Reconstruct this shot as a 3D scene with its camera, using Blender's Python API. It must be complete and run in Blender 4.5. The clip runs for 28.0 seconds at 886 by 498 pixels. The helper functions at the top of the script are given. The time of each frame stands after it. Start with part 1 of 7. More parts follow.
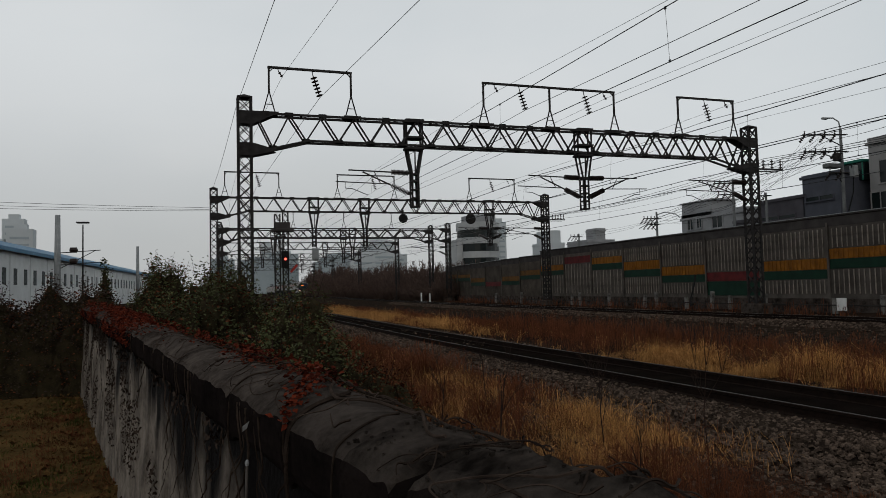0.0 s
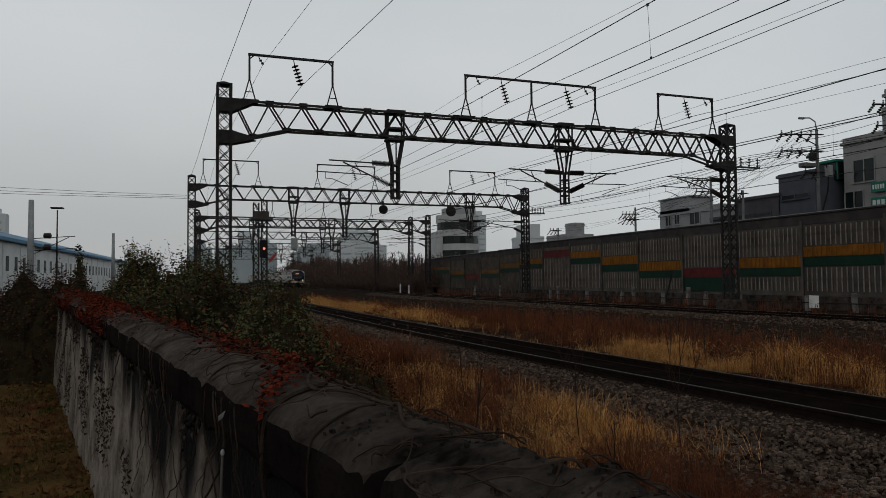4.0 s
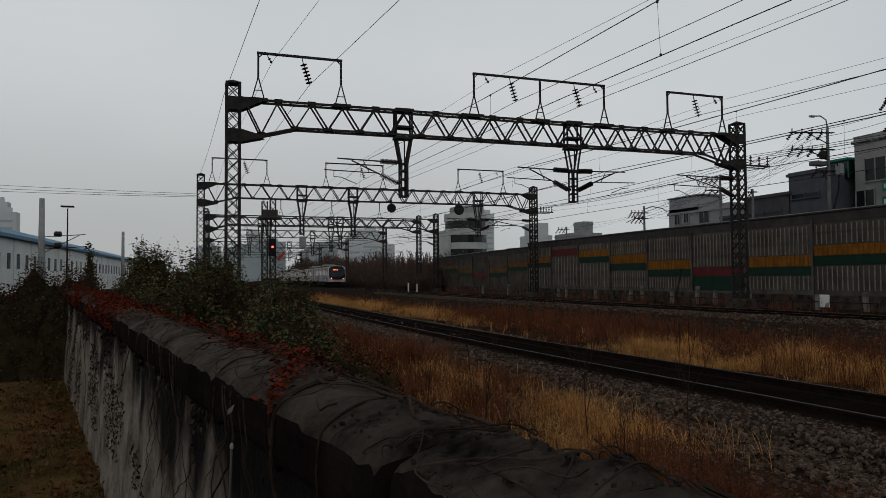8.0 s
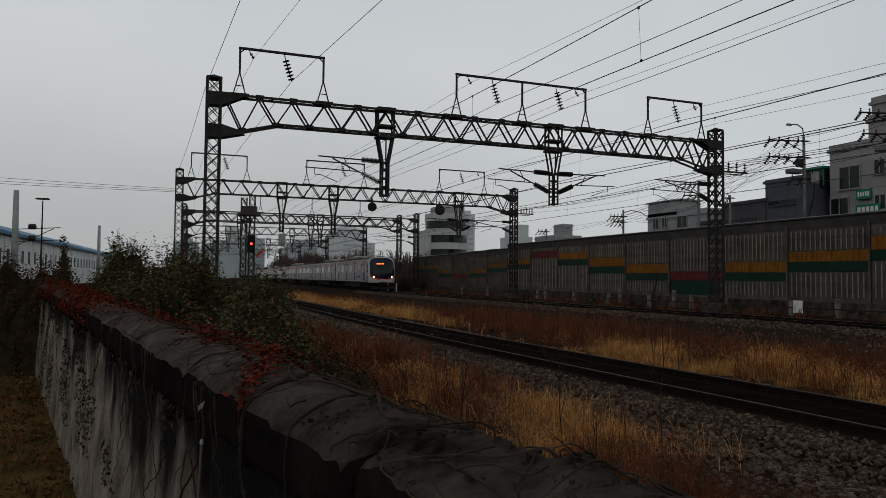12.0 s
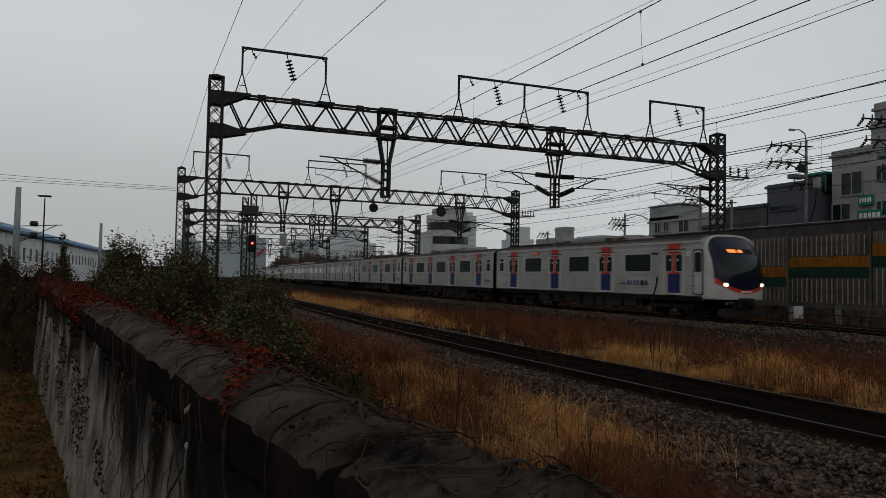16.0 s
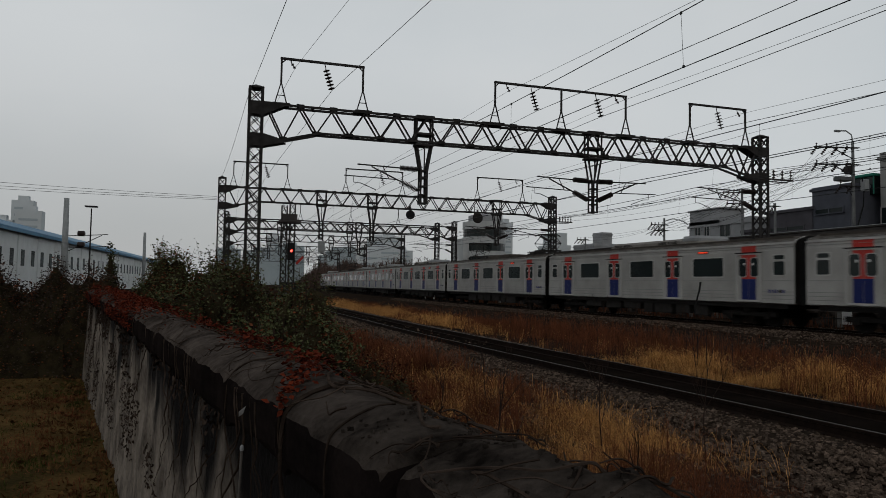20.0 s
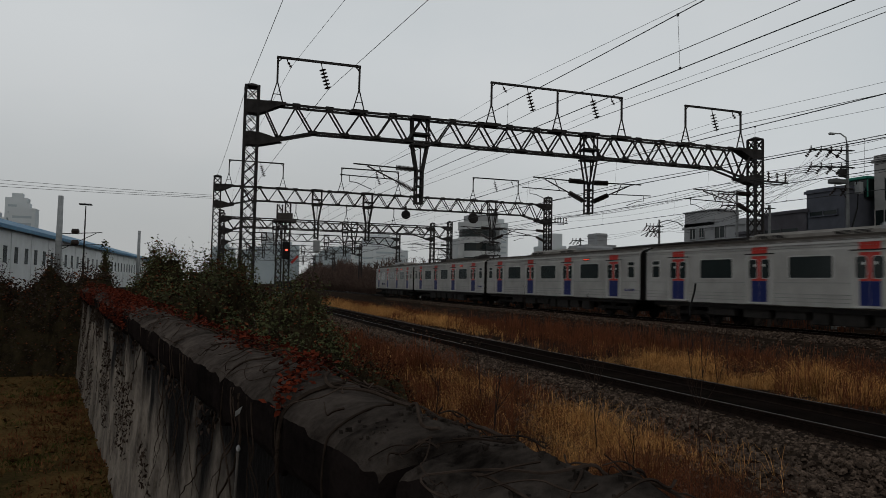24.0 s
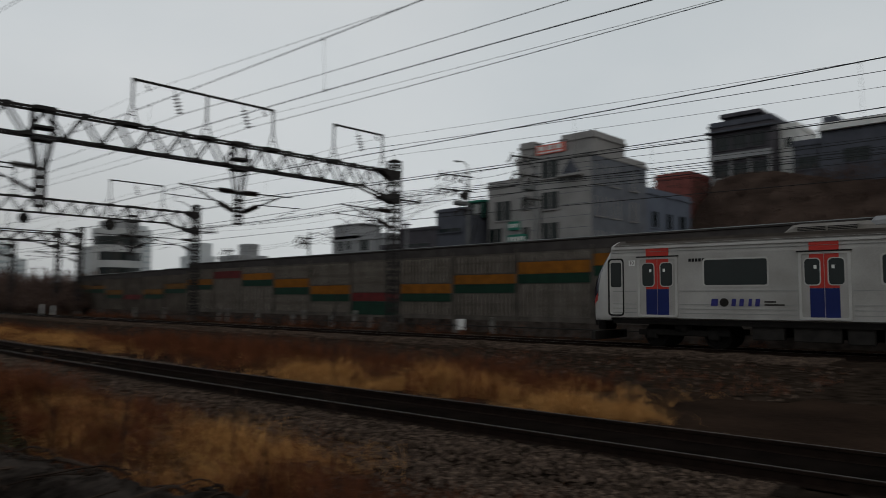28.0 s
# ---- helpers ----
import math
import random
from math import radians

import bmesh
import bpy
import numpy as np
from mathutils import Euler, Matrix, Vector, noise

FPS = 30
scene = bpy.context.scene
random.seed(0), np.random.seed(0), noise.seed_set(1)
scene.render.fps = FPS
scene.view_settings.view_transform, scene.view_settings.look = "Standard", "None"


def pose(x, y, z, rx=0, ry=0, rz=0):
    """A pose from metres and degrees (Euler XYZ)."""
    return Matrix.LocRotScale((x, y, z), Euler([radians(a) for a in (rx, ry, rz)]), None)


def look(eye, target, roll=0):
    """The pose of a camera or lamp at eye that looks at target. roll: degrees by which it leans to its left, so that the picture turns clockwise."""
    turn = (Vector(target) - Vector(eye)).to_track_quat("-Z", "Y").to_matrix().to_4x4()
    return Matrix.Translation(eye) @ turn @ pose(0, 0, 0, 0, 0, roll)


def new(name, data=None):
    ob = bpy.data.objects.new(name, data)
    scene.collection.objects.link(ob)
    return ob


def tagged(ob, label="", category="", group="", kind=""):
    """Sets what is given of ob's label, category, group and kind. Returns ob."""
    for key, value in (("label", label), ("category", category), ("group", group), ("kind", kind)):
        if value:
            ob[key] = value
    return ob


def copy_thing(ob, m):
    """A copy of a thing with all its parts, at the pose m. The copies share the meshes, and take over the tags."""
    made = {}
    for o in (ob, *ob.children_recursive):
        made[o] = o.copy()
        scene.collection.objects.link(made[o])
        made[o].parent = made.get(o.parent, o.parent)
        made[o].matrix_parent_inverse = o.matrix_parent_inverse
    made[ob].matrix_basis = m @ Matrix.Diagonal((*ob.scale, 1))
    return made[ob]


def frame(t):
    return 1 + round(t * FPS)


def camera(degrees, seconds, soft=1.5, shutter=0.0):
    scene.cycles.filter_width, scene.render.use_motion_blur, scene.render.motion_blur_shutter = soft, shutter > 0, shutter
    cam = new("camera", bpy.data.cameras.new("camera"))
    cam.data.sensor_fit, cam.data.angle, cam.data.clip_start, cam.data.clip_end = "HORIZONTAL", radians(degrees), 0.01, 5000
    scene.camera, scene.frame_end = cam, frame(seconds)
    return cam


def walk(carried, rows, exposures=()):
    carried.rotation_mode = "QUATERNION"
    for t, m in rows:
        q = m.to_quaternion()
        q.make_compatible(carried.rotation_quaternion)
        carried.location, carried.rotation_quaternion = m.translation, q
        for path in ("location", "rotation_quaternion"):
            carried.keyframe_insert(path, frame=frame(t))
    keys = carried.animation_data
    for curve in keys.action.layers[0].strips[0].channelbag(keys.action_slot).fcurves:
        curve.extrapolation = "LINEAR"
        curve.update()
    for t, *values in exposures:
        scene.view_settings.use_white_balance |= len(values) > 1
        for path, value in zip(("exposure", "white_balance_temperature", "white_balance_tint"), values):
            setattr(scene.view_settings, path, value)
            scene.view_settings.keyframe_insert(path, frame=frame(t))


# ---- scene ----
cam = camera(64.05, 28.0, soft=0.85, shutter=0.3)


def pose_cam(x, y, z, yaw, pitch, roll):
    return pose(x, y, z, 90 + pitch, 0, yaw) @ pose(0, 0, 0, 0, 0, roll)


PATH = [
    (0, pose_cam(0.002, -0.006, 1.565, -18.594, 3.068, -1.407)),
    (0.5, pose_cam(-0.002, -0.002, 1.547, -19.001, 3.086, -1.345)),
    (1, pose_cam(0.001, -0.001, 1.551, -19.709, 1.814, -1.486)),
    (1.5, pose_cam(0.007, -0.017, 1.559, -18.377, 2.678, -1.259)),
    (2, pose_cam(0.011, -0.017, 1.558, -18.623, 2.461, -0.899)),
    (2.5, pose_cam(0.003, -0.008, 1.565, -19.250, 2.638, -0.391)),
    (3, pose_cam(-0.004, -0.009, 1.569, -19.576, 2.844, -0.294)),
    (3.5, pose_cam(-0.002, -0.016, 1.570, -20.232, 2.483, -0.248)),
    (5.5, pose_cam(0.006, -0.011, 1.550, -19.518, 2.226, -1.540)),
    (6, pose_cam(0.006, 0.011, 1.551, -20.005, 2.166, -1.200)),
    (6.5, pose_cam(0.005, 0.018, 1.548, -19.709, 2.253, -0.822)),
    (7, pose_cam(0.006, 0.018, 1.548, -19.064, 2.129, -0.932)),
    (7.5, pose_cam(0.006, 0.001, 1.555, -19.124, 2.446, -0.548)),
    (8, pose_cam(0.000, -0.000, 1.550, -19.574, 2.301, -0.466)),
    (8.5, pose_cam(0.002, -0.004, 1.545, -19.323, 2.238, -0.676)),
    (9, pose_cam(-0.002, -0.000, 1.548, -19.761, 2.528, -0.216)),
    (9.5, pose_cam(0.000, -0.019, 1.552, -19.721, 2.776, -0.253)),
    (10, pose_cam(0.007, -0.029, 1.551, -20.530, 2.661, -0.144)),
    (10.5, pose_cam(0.016, -0.025, 1.549, -21.492, 2.591, 0.115)),
    (11, pose_cam(0.012, -0.024, 1.552, -20.782, 2.314, 0.248)),
    (11.5, pose_cam(0.011, -0.033, 1.553, -20.810, 2.652, 0.581)),
    (12, pose_cam(0.014, -0.026, 1.549, -21.170, 2.303, 0.500)),
    (12.5, pose_cam(0.011, -0.015, 1.549, -20.840, 2.652, 0.592)),
    (14.5, pose_cam(0.042, -0.004, 1.546, -21.578, 2.585, 0.622)),
    (15, pose_cam(0.056, 0.009, 1.550, -21.117, 1.562, 0.991)),
    (15.5, pose_cam(0.058, -0.015, 1.563, -20.649, 2.426, 0.815)),
    (16, pose_cam(0.058, -0.029, 1.562, -21.052, 2.413, 1.128)),
    (16.5, pose_cam(0.056, -0.039, 1.568, -20.497, 2.805, 1.011)),
    (17, pose_cam(0.048, -0.044, 1.569, -20.233, 3.031, 1.150)),
    (17.5, pose_cam(0.050, -0.050, 1.567, -19.514, 2.453, 0.980)),
    (18, pose_cam(0.054, -0.047, 1.561, -20.372, 2.288, 0.982)),
    (18.5, pose_cam(0.042, -0.027, 1.552, -20.194, 2.414, 1.436)),
    (19, pose_cam(0.029, -0.007, 1.551, -18.350, 2.155, 0.604)),
    (19.5, pose_cam(0.025, 0.010, 1.549, -17.799, 2.108, 0.703)),
    (20, pose_cam(0.014, 0.001, 1.548, -18.111, 2.913, 0.885)),
    (20.5, pose_cam(0.008, 0.002, 1.546, -18.912, 2.727, 1.125)),
    (21, pose_cam(0.019, -0.008, 1.547, -20.337, 1.845, 0.643)),
    (21.5, pose_cam(0.024, -0.009, 1.550, -19.646, 2.005, 0.529)),
    (23.5, pose_cam(0.003, 0.009, 1.550, -18.935, 2.664, 1.562)),
    (24, pose_cam(0.006, 0.012, 1.549, -18.499, 2.921, 1.193)),
    (24.5, pose_cam(0.002, 0.025, 1.546, -18.332, 2.695, 1.319)),
    (25, pose_cam(-0.004, 0.027, 1.545, -19.579, 2.583, 1.389)),
    (25.5, pose_cam(0.002, 0.031, 1.547, -20.067, 2.537, 1.330)),
    (26, pose_cam(0.009, 0.002, 1.556, -20.936, 3.025, 1.269)),
    (26.5, pose_cam(0.009, -0.007, 1.557, -21.416, 3.185, 1.361)),
    (27, pose_cam(0.007, -0.037, 1.563, -22.696, 3.186, 1.189)),
    (27.5, pose_cam(0.050, -0.139, 1.579, -27.886, 3.469, 0.781)),
    (28, pose_cam(0.050, -0.138, 1.578, -46.128, 4.147, 0.301)),
]
walk(cam, PATH, exposures=[(0.0, 0.20), (0.4, 0.12), (0.9, 0.02), (1.6, 0.045), (26.5, 0.045), (28.0, 0.08)])

# ---- light: an overcast winter sky, heavier overhead than at the horizon ----
world = bpy.data.worlds.new("overcast")
scene.world = world
world.use_nodes = True
wn, wl = world.node_tree.nodes, world.node_tree.links
wn.clear()
w_out, w_bg = wn.new("ShaderNodeOutputWorld"), wn.new("ShaderNodeBackground")
w_sky = wn.new("ShaderNodeTexSky")
w_sky.sky_type, w_sky.sun_disc = "NISHITA", False
w_sky.sun_elevation, w_sky.sun_rotation = radians(24), radians(200)
w_sky.air_density, w_sky.dust_density = 1.0, 4.0
w_co, w_map = wn.new("ShaderNodeTexCoord"), wn.new("ShaderNodeMapping")
w_map.inputs["Scale"].default_value = (1.0, 1.0, 2.2)
w_noise = wn.new("ShaderNodeTexNoise")
w_noise.inputs["Scale"].default_value, w_noise.inputs["Detail"].default_value = 1.7, 5.0
w_cloud = wn.new("ShaderNodeValToRGB")
w_cloud.color_ramp.elements[0].position, w_cloud.color_ramp.elements[0].color = 0.32, (5.2, 5.55, 5.72, 1)
w_cloud.color_ramp.elements[1].position, w_cloud.color_ramp.elements[1].color = 0.70, (6.05, 6.25, 6.32, 1)
w_mix = wn.new("ShaderNodeMix")
w_mix.data_type = "RGBA"
w_mix.inputs["Factor"].default_value = 0.93
wl.new(w_co.outputs["Generated"], w_map.inputs["Vector"])
wl.new(w_map.outputs["Vector"], w_noise.inputs["Vector"])
wl.new(w_noise.outputs["Fac"], w_cloud.inputs["Fac"])
wl.new(w_sky.outputs["Color"], w_mix.inputs["A"])
wl.new(w_cloud.outputs["Color"], w_mix.inputs["B"])
w_sep, w_fall, w_dim = wn.new("ShaderNodeSeparateXYZ"), wn.new("ShaderNodeMapRange"), wn.new("ShaderNodeMix")
w_fall.interpolation_type = "SMOOTHSTEP"
w_fall.inputs["From Min"].default_value, w_fall.inputs["From Max"].default_value = 0.3, 1.0
w_dim.data_type, w_dim.blend_type = "RGBA", "MULTIPLY"
w_dim.inputs["B"].default_value = (0.46, 0.48, 0.51, 1)
wl.new(w_co.outputs["Generated"], w_sep.inputs["Vector"])
wl.new(w_sep.outputs["Z"], w_fall.inputs["Value"])
wl.new(w_fall.outputs["Result"], w_dim.inputs["Factor"])
wl.new(w_mix.outputs["Result"], w_dim.inputs["A"])
# the haze of the valley, low along the line
w_low, w_side, w_both, w_haze = wn.new("ShaderNodeMapRange"), wn.new("ShaderNodeMapRange"), wn.new("ShaderNodeMath"), wn.new("ShaderNodeMix")
w_low.interpolation_type = w_side.interpolation_type = "SMOOTHSTEP"
w_low.inputs["From Min"].default_value, w_low.inputs["From Max"].default_value = 0.34, 0.02
w_side.inputs["From Min"].default_value, w_side.inputs["From Max"].default_value = 0.72, 0.18
w_both.operation = "MULTIPLY"
w_haze.data_type, w_haze.blend_type = "RGBA", "MULTIPLY"
w_haze.inputs["B"].default_value = (0.76, 0.745, 0.735, 1)
wl.new(w_sep.outputs["Z"], w_low.inputs["Value"])
wl.new(w_sep.outputs["X"], w_side.inputs["Value"])
wl.new(w_low.outputs["Result"], w_both.inputs[0])
wl.new(w_side.outputs["Result"], w_both.inputs[1])
wl.new(w_both.outputs[0], w_haze.inputs["Factor"])
wl.new(w_dim.outputs["Result"], w_haze.inputs["A"])
wl.new(w_haze.outputs["Result"], w_bg.inputs["Color"])
w_bg.inputs["Strength"].default_value = 0.1
wl.new(w_bg.outputs["Background"], w_out.inputs["Surface"])
sun = new("sun", bpy.data.lights.new("sun", "SUN"))
sun.data.energy, sun.data.angle, sun.data.color = 0.12, radians(40), (1.0, 0.96, 0.9)
sun.matrix_basis = look((0, 0, 60), (14, 20, 0))


# ---- materials ----
def material(name, colour, rough=0.8, metal=0.0, colour2=None, scale=6.0, bump=0.25, fine=40.0, vary=0.0, spec=0.12, emit=0.0):
    """Two scales of mottling between colour and colour2, fine relief, and a small change from piece to piece."""
    m = bpy.data.materials.new(name)
    m.use_nodes = True
    n, l = m.node_tree.nodes, m.node_tree.links
    b = n["Principled BSDF"]
    b.inputs["Roughness"].default_value, b.inputs["Metallic"].default_value = rough, metal
    b.inputs["Specular IOR Level"].default_value = spec
    c2 = colour2 or tuple(v * 0.6 for v in colour)
    co = n.new("ShaderNodeTexCoord")
    big, small = n.new("ShaderNodeTexNoise"), n.new("ShaderNodeTexNoise")
    big.inputs["Scale"].default_value, big.inputs["Detail"].default_value = scale, 6.0
    small.inputs["Scale"].default_value, small.inputs["Detail"].default_value = fine, 4.0
    l.new(co.outputs["Object"], big.inputs["Vector"])
    l.new(co.outputs["Object"], small.inputs["Vector"])
    add = n.new("ShaderNodeMath")
    add.operation, add.inputs[1].default_value = "MULTIPLY_ADD", 0.4
    l.new(small.outputs["Fac"], add.inputs[0])
    l.new(big.outputs["Fac"], add.inputs[2])
    ramp = n.new("ShaderNodeValToRGB")
    ramp.color_ramp.elements[0].position, ramp.color_ramp.elements[0].color = 0.45, (*c2, 1)
    ramp.color_ramp.elements[1].position, ramp.color_ramp.elements[1].color = 0.92, (*colour, 1)
    l.new(add.outputs[0], ramp.inputs["Fac"])
    last = ramp.outputs["Color"]
    if vary:
        info, geo, hsv = n.new("ShaderNodeObjectInfo"), n.new("ShaderNodeNewGeometry"), n.new("ShaderNodeHueSaturation")
        both, span = n.new("ShaderNodeMath"), n.new("ShaderNodeMapRange")
        both.operation = "ADD"
        l.new(info.outputs["Random"], both.inputs[0])
        l.new(geo.outputs["Random Per Island"], both.inputs[1])
        span.inputs["From Max"].default_value = 2.0
        span.inputs["To Min"].default_value, span.inputs["To Max"].default_value = 1.0 - vary, 1.0 + vary
        l.new(both.outputs[0], span.inputs["Value"])
        l.new(span.outputs["Result"], hsv.inputs["Value"])
        l.new(last, hsv.inputs["Color"])
        last = hsv.outputs["Color"]
    l.new(last, b.inputs["Base Color"])
    if bump:
        bp = n.new("ShaderNodeBump")
        bp.inputs["Strength"].default_value, bp.inputs["Distance"].default_value = bump, 0.02
        l.new(small.outputs["Fac"], bp.inputs["Height"])
        l.new(bp.outputs["Normal"], b.inputs["Normal"])
    if emit:
        b.inputs["Emission Color"].default_value, b.inputs["Emission Strength"].default_value = (*colour, 1), emit
    return m


M = {}
M["steel"] = material("weathered steel", (0.046, 0.043, 0.042), 0.75, 0.1, (0.020, 0.018, 0.0175), 3, 0.2, spec=0.05)
M["rail"] = material("rail steel", (0.020, 0.013, 0.010), 0.8, 0.1, (0.009, 0.006, 0.005), 8, 0.15, spec=0.03)
M["rail_top"] = material("worn rail head", (0.13, 0.12, 0.11), 0.4, 0.7, (0.06, 0.05, 0.045), 12, 0.05)
M["rust_head"] = material("rusty rail head", (0.060, 0.048, 0.041), 0.6, 0.2, (0.02, 0.016, 0.014), 12, 0.05)
M["wire"] = material("copper wire", (0.03, 0.032, 0.033), 0.6, 0.4, bump=0)
M["porcelain"] = material("brown porcelain", (0.035, 0.025, 0.022), 0.3, bump=0)
M["concrete_pole"] = material("pale pole concrete", (0.30, 0.31, 0.31), 0.85, 0, (0.20, 0.21, 0.21), 2)
M["pole_grey"] = material("dark pole concrete", (0.16, 0.165, 0.165), 0.85, 0, (0.09, 0.093, 0.093), 2)
M["ground"] = material("cinder ground", (0.036, 0.023, 0.016), 0.95, 0, (0.012, 0.0085, 0.007), 0.35, 0.6, 9, spec=0.0)
M["track_dirt"] = material("black track dirt", (0.012, 0.009, 0.0075), 0.95, 0, (0.005, 0.004, 0.0035), 2, 0.8, 30, spec=0.0)
M["ballast"] = material("ballast bed", (0.042, 0.030, 0.022), 0.95, 0, (0.008, 0.006, 0.0048), 3.1, 1.0, 30, spec=0.0)
M["stone"] = material("ballast stone", (0.135, 0.098, 0.075), 0.9, 0, (0.008, 0.0056, 0.0044), 14, 0.3, 60, vary=0.95, spec=0.0)
M["sleeper"] = material("old sleeper", (0.030, 0.023, 0.018), 0.9, 0, (0.012, 0.009, 0.008), 5, 0.4, vary=0.3, spec=0.0)
M["lawn"] = material("thin winter lawn", (0.130, 0.078, 0.030), 0.95, 0, (0.034, 0.026, 0.011), 1.6, 0.8, 22, spec=0.0)
M["wall"] = material("stained render", (0.30, 0.29, 0.27), 0.9, 0, (0.045, 0.041, 0.037), 1.5, 0.5, 26, spec=0.0)
def streaked_wall():
    """Pale render with faint blockwork seams, black with soot and painted shade under the coping in ragged tongues."""
    m = material("streaked render", (0.235, 0.200, 0.168), 0.9, 0, (0.045, 0.036, 0.029), 3.4, 0.5, 26, spec=0.05)
    n, l = m.node_tree.nodes, m.node_tree.links
    b = n["Principled BSDF"]
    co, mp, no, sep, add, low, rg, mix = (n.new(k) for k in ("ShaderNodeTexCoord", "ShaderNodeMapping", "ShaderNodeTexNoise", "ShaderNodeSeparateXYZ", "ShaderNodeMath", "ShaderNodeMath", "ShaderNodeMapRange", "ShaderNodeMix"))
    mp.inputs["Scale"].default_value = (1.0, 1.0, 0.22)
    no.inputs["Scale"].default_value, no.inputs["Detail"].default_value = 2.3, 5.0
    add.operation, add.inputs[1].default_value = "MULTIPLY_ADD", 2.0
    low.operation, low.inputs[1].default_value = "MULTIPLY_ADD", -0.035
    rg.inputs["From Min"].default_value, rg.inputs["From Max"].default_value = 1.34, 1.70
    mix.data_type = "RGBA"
    # one black for the soot stain and the coping's shade
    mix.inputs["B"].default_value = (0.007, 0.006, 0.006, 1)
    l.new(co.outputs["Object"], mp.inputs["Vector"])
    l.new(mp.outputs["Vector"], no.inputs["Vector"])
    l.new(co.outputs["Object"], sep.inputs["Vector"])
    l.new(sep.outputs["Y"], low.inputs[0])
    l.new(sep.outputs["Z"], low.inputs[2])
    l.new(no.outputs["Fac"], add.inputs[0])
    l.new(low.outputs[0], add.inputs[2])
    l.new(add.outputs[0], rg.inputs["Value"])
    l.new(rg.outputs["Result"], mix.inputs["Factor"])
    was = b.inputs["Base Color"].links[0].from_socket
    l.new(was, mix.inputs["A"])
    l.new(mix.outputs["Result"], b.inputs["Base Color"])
    return m


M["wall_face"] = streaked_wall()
M["coping"] = material("weathered mortar coping", (0.088, 0.072, 0.062), 0.9, 0, (0.0105, 0.0085, 0.0072), 3.2, 0.9, 30, vary=0.35, spec=0.0)
M["coping_old"] = material("grimy broken coping", (0.066, 0.054, 0.046), 0.95, 0, (0.007, 0.0058, 0.005), 5.5, 1.0, 34, vary=0.3, spec=0.0)
M["coping_side"] = material("sooty, shade-black mortar edge", (0.017, 0.013, 0.012), 0.95, 0, (0.005, 0.0042, 0.004), 4, 0.4, 40, spec=0.0)
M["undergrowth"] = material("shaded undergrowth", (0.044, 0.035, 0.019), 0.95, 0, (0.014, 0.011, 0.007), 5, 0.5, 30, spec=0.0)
M["rod"] = material("weathered plastic", (0.085, 0.075, 0.066), 0.7, 0, (0.04, 0.035, 0.03), 8, 0.1)
M["vine"] = material("dry vine stem", (0.060, 0.044, 0.035), 0.9, 0, (0.022, 0.016, 0.013), 12, 0.4, vary=0.6, spec=0.0)
M["red_leaf"] = material("red ivy leaf", (0.135, 0.024, 0.010), 0.75, 0, (0.018, 0.005, 0.004), 9, 0.1, vary=0.8, spec=0.02)
M["green_leaf"] = material("dull green leaf", (0.100, 0.106, 0.046), 0.7, 0, (0.024, 0.027, 0.012), 4, 0.1, vary=0.6, spec=0.03)
M["straw"] = material("dry straw grass", (0.95, 0.52, 0.185), 0.85, 0, (0.21, 0.080, 0.024), 5.5, 0, vary=0.9, spec=0.0)
M["weed"] = material("rusty dead weed", (0.150, 0.054, 0.026), 0.9, 0, (0.026, 0.0095, 0.0055), 2.2, 0, vary=0.9, spec=0.0)
M["twig"] = material("bare twig", (0.040, 0.024, 0.018), 0.9, 0, (0.018, 0.012, 0.010), 6, 0)
M["brush"] = material("brown brushwood", (0.105, 0.072, 0.060), 0.95, 0, (0.050, 0.034, 0.028), 0.6, 0, vary=0.5, spec=0.0)
M["litter"] = material("fallen leaf litter", (0.11, 0.060, 0.022), 0.9, 0, (0.03, 0.018, 0.008), 6, 0, vary=0.7, spec=0.0)
M["lawn_green"] = material("thin green grass", (0.050, 0.060, 0.014), 0.9, 0, (0.02, 0.025, 0.007), 2, 0, vary=0.5, spec=0.0)
M["barrier"] = material("grey barrier panel", (0.112, 0.098, 0.086), 0.75, 0, (0.046, 0.040, 0.035), 1.3, 0.15, vary=0.2, spec=0.03)
M["barrier_slat"] = material("pale barrier slat", (0.36, 0.32, 0.27), 0.7, 0, (0.12, 0.105, 0.088), 2.5, 0.1, vary=0.35, spec=0.03)
M["barrier_dark"] = material("dark barrier top", (0.070, 0.063, 0.060), 0.75, 0, (0.036, 0.032, 0.031), 1.5, 0.1, spec=0.02)
M["barrier_far"] = material("grimy, haze-dimmed panel", (0.085, 0.072, 0.060), 0.85, 0, (0.034, 0.028, 0.023), 0.9, 0.2, vary=0.3, spec=0.02)
M["orange_far"] = material("stained, haze-dimmed orange panel", (0.15, 0.068, 0.014), 0.75, 0, (0.055, 0.030, 0.011), 1.6, 0.1)
M["orange"] = material("faded orange panel", (0.29, 0.113, 0.012), 0.6, 0, (0.13, 0.048, 0.008), 2, 0.05)
M["green"] = material("dark green panel", (0.008, 0.034, 0.020), 0.6, 0, (0.005, 0.019, 0.012), 2, 0.05)
M["red_panel"] = material("dull red panel", (0.125, 0.016, 0.016), 0.6, 0, (0.05, 0.009, 0.010), 2, 0.05)
M["train"] = material("brushed train steel", (0.375, 0.365, 0.347), 0.45, 0.15, (0.245, 0.236, 0.222), 0.9, 0.03, 34)
M["train_white"] = material("white train paint", (0.44, 0.43, 0.41), 0.4, 0, (0.33, 0.32, 0.305), 1.5, 0.03)
M["train_roof"] = material("grimy train roof", (0.080, 0.068, 0.058), 0.8, 0, (0.034, 0.029, 0.025), 1.6, 0.2)
